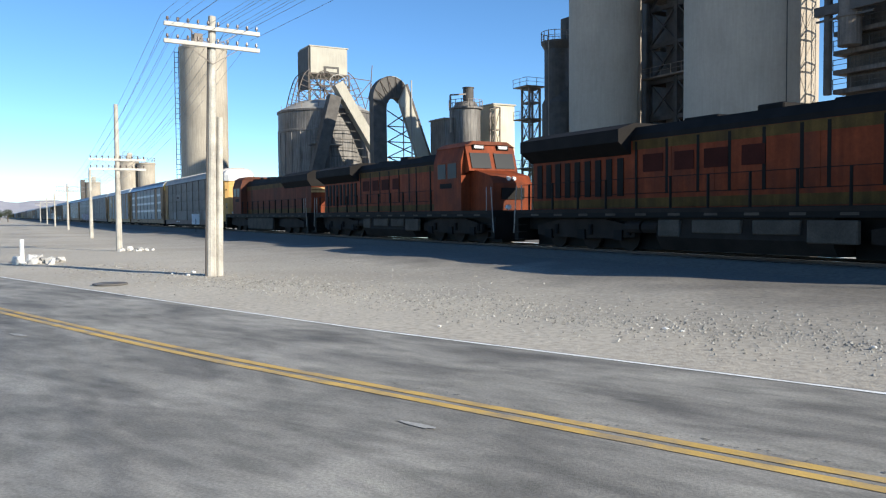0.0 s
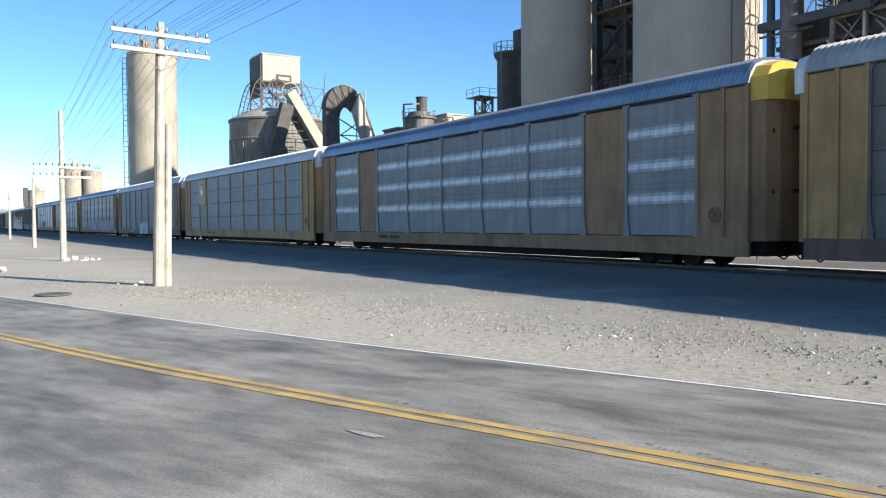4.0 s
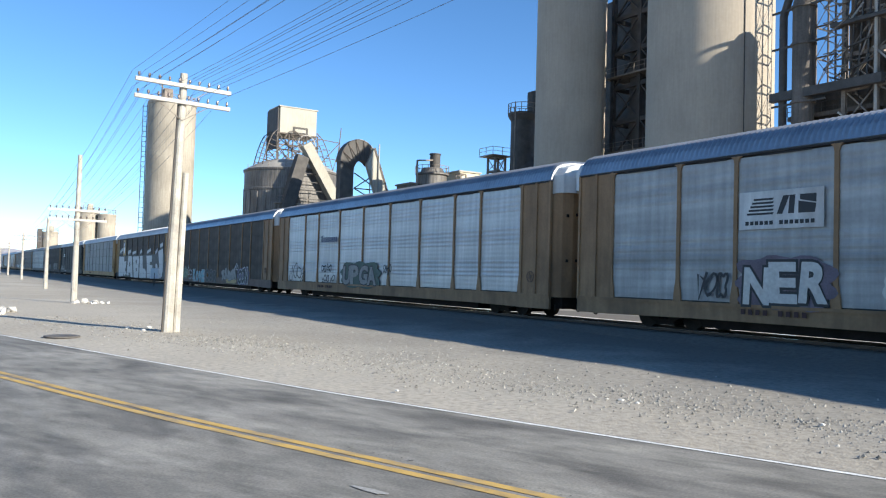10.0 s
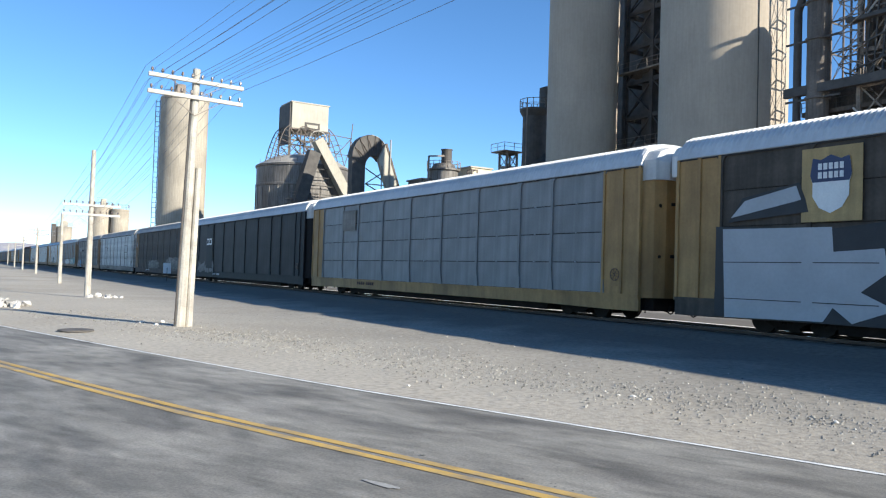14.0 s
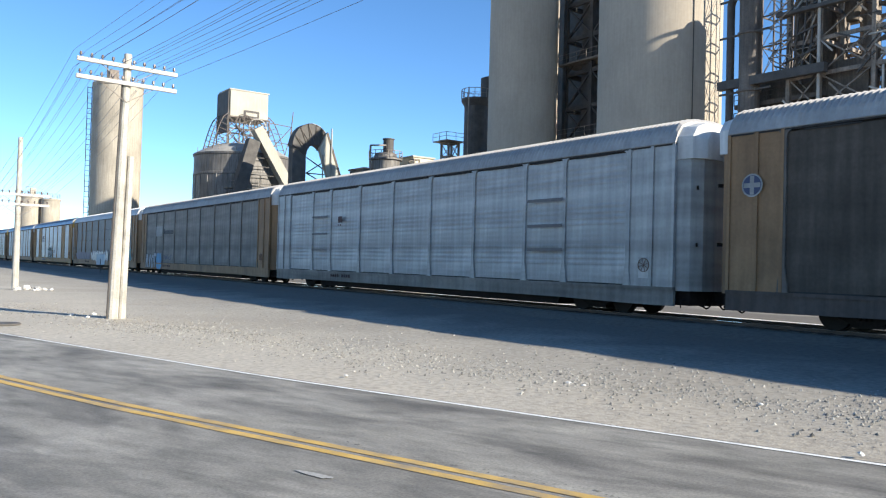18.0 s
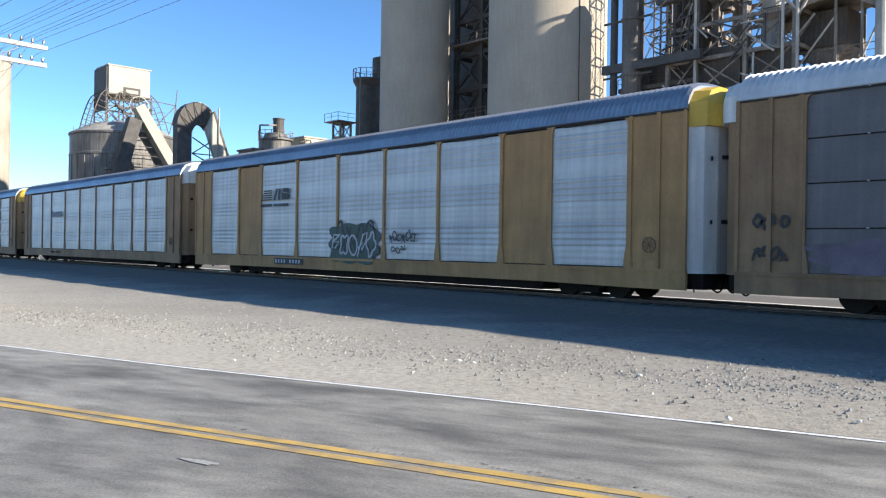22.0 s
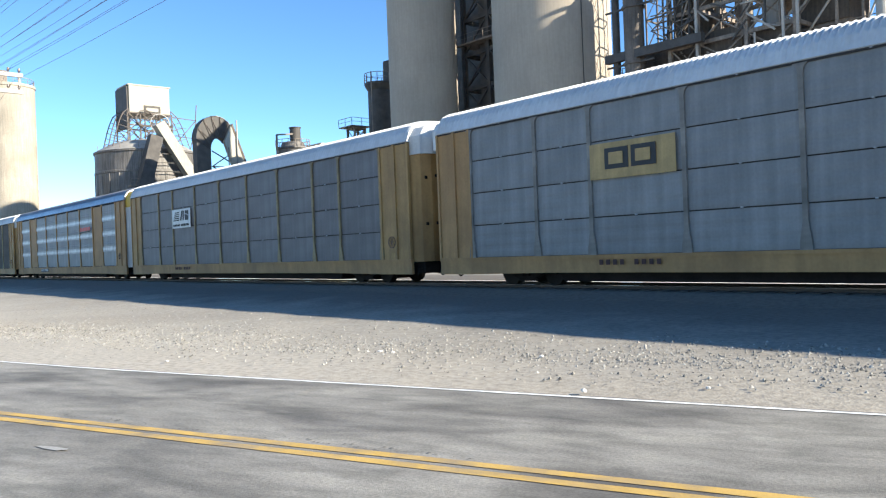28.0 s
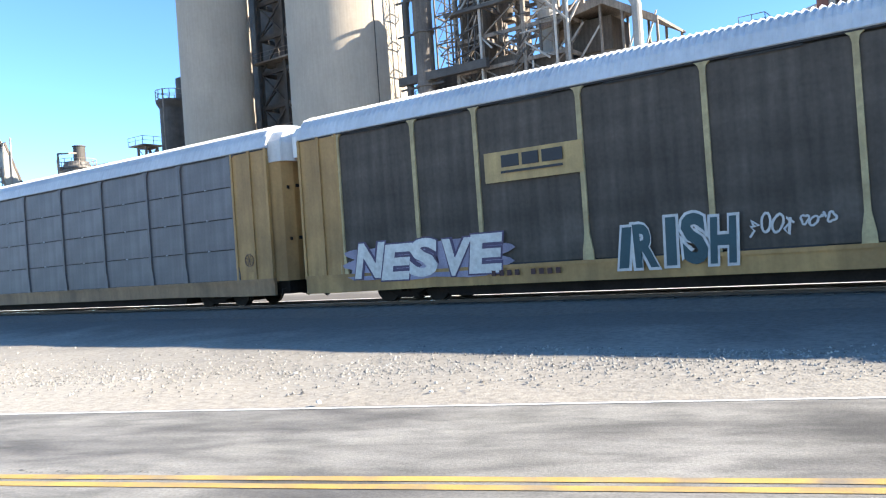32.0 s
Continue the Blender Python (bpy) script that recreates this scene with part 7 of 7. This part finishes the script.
    c = thing("chute_pipe", "pale chute pipe that bends down beside a platform", "pipe")
    pipe_run("chute", [(-31.8, 65.2, 29.6), (-26.8, 65.1, 26.0), (-22.9, 65.0, 22.9), (-22.3, 65.0, 21.6), (-22.3, 65.0, 12.0)], 0.42, PALE_STEEL, c, 14)
    part("support", bars(((-22.3, 65.0, 0), (-22.3, 65.0, 12.0)), r=0.2), TOWER_STEEL, c)
    # brick-red housing further along
    b = thing("red_plant_building", "brownish red plant building with a dark roof edge", "building")
    part("body", box(bmesh.new(), -11.0, -2.0, 79, 88, 0, 24.5, 0.05), surf("rusty_red_cladding", (0.22, 0.10, 0.08), 0.8, var=0.15, scale=0.4, streak=0.2), b)
    part("roof_edge", box(bmesh.new(), -11.5, -1.5, 78.5, 88.5, 24.5, 25.0), STEEL_DARK, b)
    part("corner_pipe", bars(((-9.6, 78.7, 0), (-9.6, 78.7, 26)), r=0.35, seg=10), PALE_STEEL, b)
    part("side_block", box(bmesh.new(), -8.8, -6.4, 77.9, 79, 0, 26.0), STEEL_DUSTY, b)
    v = thing("vent_platform", "small railed vent platform on a post", "platform")
    part("post", bars(((-16.6, 80, 0), (-16.6, 80, 21.0)), r=0.4, seg=8), STEEL_DUSTY, v)
    part("deck", box(bmesh.new(), -17.8, -15.4, 79, 81, 21.0, 21.15), STEEL_DUSTY, v)
    flat_railing(v, [(-17.8, 79), (-15.4, 79), (-15.4, 81)], 21.15, STEEL_DUSTY)


def build_far_silos():
    for az, d, r, h, hat in ((82.1, 220, 2.55, 16.0, True), (80.95, 218, 2.15, 15.4, False), (84.3, 300, 2.5, 13.6, True)):
        x, y = ray_place(az, d)
        s = silo("small far concrete silo with top railings", x, y, r, h, CONCRETE_OLD)
        railing(s, x, y, r, h + 0.2, STEEL_DUSTY, 14, 1.0)
        if hat:
            part("vent_house", box(bmesh.new(), x - 0.7, x + 0.7, y - 0.2, y + 1.0, h + 0.2, h + 2.0), CLADDING, s)
            part("hoist_post", bars(((x, y - 1.2, h), (x, y - 1.2, h + 2.3)), ((x, y - 1.2, h + 2.3), (x, y + 0.4, h + 2.3)), r=0.08), STEEL_DUSTY, s)
        if d == 300:
            b = thing("dark_elevator_leg", "dark elevator leg beside a far silo", "elevator")
            part("casing", box(bmesh.new(), x - 1.2, x + 1.2, y - 3.9, y - 2.55, 0, h + 0.8), STEEL_DARK, b)


def hill_material():
    return surf("dry_hillside", (0.42, 0.32, 0.22), 0.95, var=0.25, scale=0.02, fine=0.3, bump=0.2, dirt=(0.20, 0.16, 0.10), dirt_amount=0.5)


def build_hills():
    hm = hill_material()
    far = surf("hazy_far_hills", (0.34, 0.33, 0.36), 0.95, var=0.12, scale=0.003, fine=0.02, bump=0)
    for name, pts, depth, mt, label, seed in (
            ("hill", [(x, 1000 - 0.1 * (x + 250), 1.0) for x in range(-900, 900, 18)], 500, hm, "dry brown hill with scrub behind the plant", 1),
            ("mountain_range", [(-5200, y, 1.0) for y in range(-3000, 2600, 60)], 800, far, "low hazy mountain range on the horizon", 2)):
        bm = bmesh.new()
        rows = []
        for i, (x, y, _) in enumerate(pts):
            if name == "hill":
                crest = 262 * max(0.0, 1 - ((x + 120) / 640) ** 2) * (0.99 + 0.07 * noise.noise((x * 0.006, seed, 0))) + 6 * noise.noise((x * 0.05, seed, 2))
                crest *= min(1, max(0.0, (x + 430) / 120))
                row = [(x, y - depth * 1.15, 0), (x, y - depth * 0.5 + 60 * noise.noise((x * 0.01, 3, 1)), crest * 0.6), (x, y, crest), (x, y + depth, 0)]
            else:
                crest = 105 + 120 * noise.noise((y * 0.0012, seed, 0)) + 45 * noise.noise((y * 0.005, seed, 4))
                crest = max(crest, 25)
                row = [(x + depth, y, 0), (x + depth * 0.4, y, crest * 0.5), (x, y, crest), (x - depth, y, 0)]
            rows.append([bm.verts.new(p) for p in row])
        for a, b in zip(rows, rows[1:]):
            for j in range(3):
                bm.faces.new((a[j], b[j], b[j + 1], a[j + 1]))
        bmesh.ops.recalc_face_normals(bm, faces=bm.faces)
        tagged(part(name, bm, mt), label, "hill", kind="structure")


build_great_silos()
build_tall_silo()
build_tank_and_headhouse()
build_loop_conveyor()
build_hoppers()
build_preheater()
build_far_silos()
build_hills()

# ---------------------------------------------------------------- roadside things
def pole(x, y, h, lean=0.0, arms=2, label="", stub=True, drop=0.0):
    p = thing("utility_pole", label or "weathered wooden telegraph pole with two crossarms", "utility pole", "telegraph poles along the track", m=pose(x, y, lift(y) - 0.1, -1.2 if stub else 0, lean, 0))
    part("shaft", rod(bmesh.new(), (0, 0, 0), (0, 0, h + 0.1), 0.165, 0.11, seg=12), WOOD_POLE, p)
    for k in range(arms):
        z = h - drop - 0.30 - 0.5 * k
        arm = part("crossarm", box(bmesh.new(), 0.10, 0.20, -1.42, 1.42, z - 0.06, z + 0.06, 0.01), WOOD_PALE, p)
        for j in range(10):
            yy = -1.32 + j * 0.293 + (0.0 if j < 5 else 0.0)
            ins = rod(bmesh.new(), (0.15, yy, z + 0.06), (0.15, yy, z + 0.13), 0.018, seg=6)
            rod(ins, (0.15, yy, z + 0.12), (0.15, yy, z + 0.21), 0.045, 0.032, seg=8)
            part("insulator", ins, INSULATOR, arm)
        for s in (-1, 1):
            part("brace", bars(((0.12, s * 0.75, z - 0.05), (0.12, 0, z - 0.55)), r=0.014), STEEL_DUSTY, p)
    if stub:
        part("stub_post", rod(bmesh.new(), (-0.03, 0.27, 0), (-0.03, 0.25, h * 0.63), 0.115, 0.095, seg=10), WOOD_POLE, p)
        part("conduit", rod(bmesh.new(), (0.06, -0.17, 0), (0.04, -0.125, h - 0.8), 0.03, seg=6), STEEL_DARK, p)
    return p


# x, y, height, and how far the crossarms hang below the top
POLES = [(32.0, 7.4, 8.0, 0), (-25.5, 5.35, 7.85, 0), (-46.5, 5.4, 7.8, 2.55), (-74.0, 6.7, 5.9, 0), (-122.0, 8.4, 6.4, 0.2), (-170.0, 9.6, 6.4, 0.2), (-220.0, 10.8, 6.4, 0.2), (-280.0, 12.0, 6.4, 0.2)]


def build_poles():
    for i, (x, y, h, drop) in enumerate(POLES):
        pole(x, y, h, 0.9 if i == 1 else 0.4, arms=0 if i == 3 else 2, stub=(i == 1), drop=drop,
             label={1: "weathered telegraph pole with a stub post strapped beside it", 3: "short bare wooden pole without crossarms"}.get(i, ""))
    spans = [p for i, p in enumerate(POLES) if i != 3]
    for a in range(2):
        for j in range(10):
            if (a, j) in ((0, 4), (0, 5), (1, 2), (1, 5), (1, 8)):
                continue
            cu = bpy.data.curves.new("wire", "CURVE")
            cu.dimensions, cu.bevel_depth, cu.bevel_resolution = "3D", 0.006, 0
            pts = []
            for (xa, ya, ha, da), (xb, yb, hb, db) in zip(spans, spans[1:]):
                n = 10
                for k in range(n):
                    f = k / n
                    off = -1.32 + j * 0.293
                    za, zb = lift(ya) + ha - da - 0.12 - 0.5 * a, lift(yb) + hb - db - 0.12 - 0.5 * a
                    sag = 0.010 * abs(xb - xa) + 0.12 * ((j * 7 + a * 3) % 5) / 5
                    pts.append((xa + 0.15 + (xb - xa) * f, ya + (yb - ya) * f + off, za + (zb - za) * f - 4 * sag * f * (1 - f)))
            sp = cu.splines.new("POLY")
            sp.points.add(len(pts) - 1)
            for q, c in zip(sp.points, pts):
                q.co = (*c, 1)
            cu.materials.append(WIRE)
            tmp = bpy.data.objects.new("wire", cu)
            me = bpy.data.meshes.new_from_object(tmp)
            bpy.data.objects.remove(tmp)
            tagged(new("overhead_wire", me), "thin dark overhead wire strung between telegraph poles", "wire", "wires on the poles")


def build_small_things():
    s = thing("track_marker", "small white lineside marker on a thin post", "sign", m=pose(-79.0, 16.4, lift(16.4)))
    part("post", rod(bmesh.new(), (0, 0, 0), (0, 0, 1.3), 0.04, seg=6), STEEL_DARK, s)
    part("plate", box(bmesh.new(), -0.02, 0.02, -0.36, 0.36, 0.75, 1.75, 0.01), SIGN_BACK, s)
    c = thing("drain_cover", "dark flat iron cover in the gravel", "cover", m=pose(-23.9, 2.3, 0.02))
    bm = bmesh.new()
    lathe(bm, [(0.45, 0), (0.45, 0.03), (0.40, 0.04), (0.0, 0.045)], 20)
    part("lid", bm, IRON, c)
    rng = random.Random(4)
    # pale stones near the pole
    stone_meshes = []
    for k in range(6):
        bm = bmesh.new()
        bmesh.ops.create_icosphere(bm, subdivisions=1, radius=1.0)
        for v in bm.verts:
            v.co *= rng.uniform(0.72, 1.15)
            v.co.z *= 0.7
        stone_meshes.append(bm)
    white = [mesh_of(b.copy(), STONE_WHITE) for b in stone_meshes]
    grey = [mesh_of(b, STONE) for b in stone_meshes]
    for x, y, r in ((-26.9, 4.5, 0.09), (-27.2, 5.2, 0.10), (-25.9, 4.75, 0.09), (-9.9, 8.7, 0.06), (-9.6, 8.75, 0.05), (-10.1, 8.6, 0.04), (-4.9, 8.0, 0.04), (-3.9, 9.0, 0.035), (-7.2, 9.8, 0.04), (-12.1, 5.9, 0.04)):
        ob = share("stone", rng.choice(white), None, pose(x, y, lift(y) + 0.02, 0, 0, rng.uniform(0, 360)) @ Matrix.Scale(r, 4))
        tagged(ob, "pale whitish stone lying on gravel", "stone", "pale stones")
    # rubble and dry brush at the foot of the second pole and beyond the road
    for cx, cy, n, spread, size in ((-45.6, 6.2, 14, 0.9, 0.2), (-36.5, 1.0, 22, 0.9, 0.26)):
        for k in range(n):
            x, y = cx + rng.gauss(0, spread * 0.5), cy + rng.gauss(0, spread * 0.5)
            r = size * rng.uniform(0.4, 1.2)
            ob = share("rubble_block", rng.choice(white if rng.random() < 0.55 else grey), None, pose(x, y, 0.3 * r, rng.uniform(0, 60), rng.uniform(0, 60), rng.uniform(0, 360)) @ Matrix.Scale(r, 4))
            tagged(ob, "broken pale rubble block beside a pole" if n == 14 else "broken pale rubble block in a roadside heap", "rubble", "rubble heaps")
    p = thing("short_white_post", "short white post standing in rubble", "post", m=pose(-37.3, 0.55, 0))
    part("shaft", rod(bmesh.new(), (0, 0, 0), (0.03, 0, 0.95), 0.09, 0.08, seg=8), WHITE_PAINT, p)
    # scattered track ballast that has rolled down towards the road
    bm = bmesh.new()
    for k in range(21000):
        x = rng.uniform(-24, 9) if rng.random() < 0.85 else rng.uniform(-34, -20)
        y = 12.1 + 0.28 * x + rng.gauss(0, 1.1) if rng.random() < 0.9 else rng.uniform(6, 11.8)
        if y > 12.6:
            continue
        if x > -24:
            y = max(y, 10.4 + SLOPE * x + rng.uniform(0, 2.5))
        r = 0.008 + 0.024 * rng.random() ** 3
        z = lift(y) + 0.05 * noise.noise((x * 0.35, y * 0.35, 0.0)) + r * 0.3
        a = rng.uniform(0, 6.28)
        tip = bm.verts.new((x, y, z + r * rng.uniform(0.5, 0.9)))
        ring = [bm.verts.new((x + r * rng.uniform(0.7, 1.3) * math.cos(a + i * 1.2566), y + r * rng.uniform(0.7, 1.3) * math.sin(a + i * 1.2566), z - r * 0.35)) for i in range(5)]
        for i in range(5):
            bm.faces.new((ring[i], ring[(i + 1) % 5], tip))
    tagged(part("loose_ballast", bm, STONE_LOOSE), "loose grey ballast stones scattered over the gravel", "ballast", kind="stuff")


def tree(x, y, h, seed):
    t = thing("tree", "small dark rounded tree far along the road", "tree", m=pose(x, y, 0))
    rng = random.Random(seed)
    tr = rod(bmesh.new(), (0, 0, 0), (0.1, 0, h * 0.45), 0.22, 0.14, seg=8)
    for k in range(6):
        a = rng.uniform(0, 6.28)
        rod(tr, (0.1, 0, h * 0.4), (math.cos(a) * h * 0.25, math.sin(a) * h * 0.25, h * rng.uniform(0.6, 0.85)), 0.09, 0.03, seg=5)
    part("trunk", tr, surf("bark", (0.10, 0.075, 0.055), 0.95), t)
    bm = bmesh.new()
    for k in range(900):
        d = Vector((rng.gauss(0, 1), rng.gauss(0, 1), rng.gauss(0, 0.8))).normalized() * h * 0.36 * rng.uniform(0.45, 1.05)
        c = Vector((0, 0, h * 0.62)) + d
        u = Vector((rng.gauss(0, 1), rng.gauss(0, 1), rng.gauss(0, 1))).normalized() * 0.16
        w = u.orthogonal().normalized() * 0.1
        bm.faces.new([bm.verts.new(c + u), bm.verts.new(c + w), bm.verts.new(c - u), bm.verts.new(c - w)])
    part("crown", bm, surf("dark_foliage", (0.045, 0.06, 0.03), 0.8, var=0.3), t)


build_poles()
build_small_things()
for k, (tx, ty, th_) in enumerate(((-330, 3.6, 5.0), (-345, 0.5, 4.2), (-520, 2.0, 6.0))):
    tree(tx, ty, th_, 40 + k)


# ---------------------------------------------------------------- motion
def motions():
    """The train runs past at an even speed along the track."""
    for car, n in CARS:
        x0 = START - PITCH * (n - 1) - PITCH / 2 - 0.5 + SLACK.get(n, 0.0)
        walk(car, [(t, pose(x0 + SPEED * t, TRACK_Y, CAR_Z)) for t in (0.0, 8.0, 16.0, 24.0, 32.0)])
    for loco, at, turn in LOCOS:
        walk(loco, [(t, pose(START + at + SPEED * t, TRACK_Y, CAR_Z, 0, 0, turn)) for t in (0.0, 8.0, 16.0, 24.0, 32.0)])


motions()
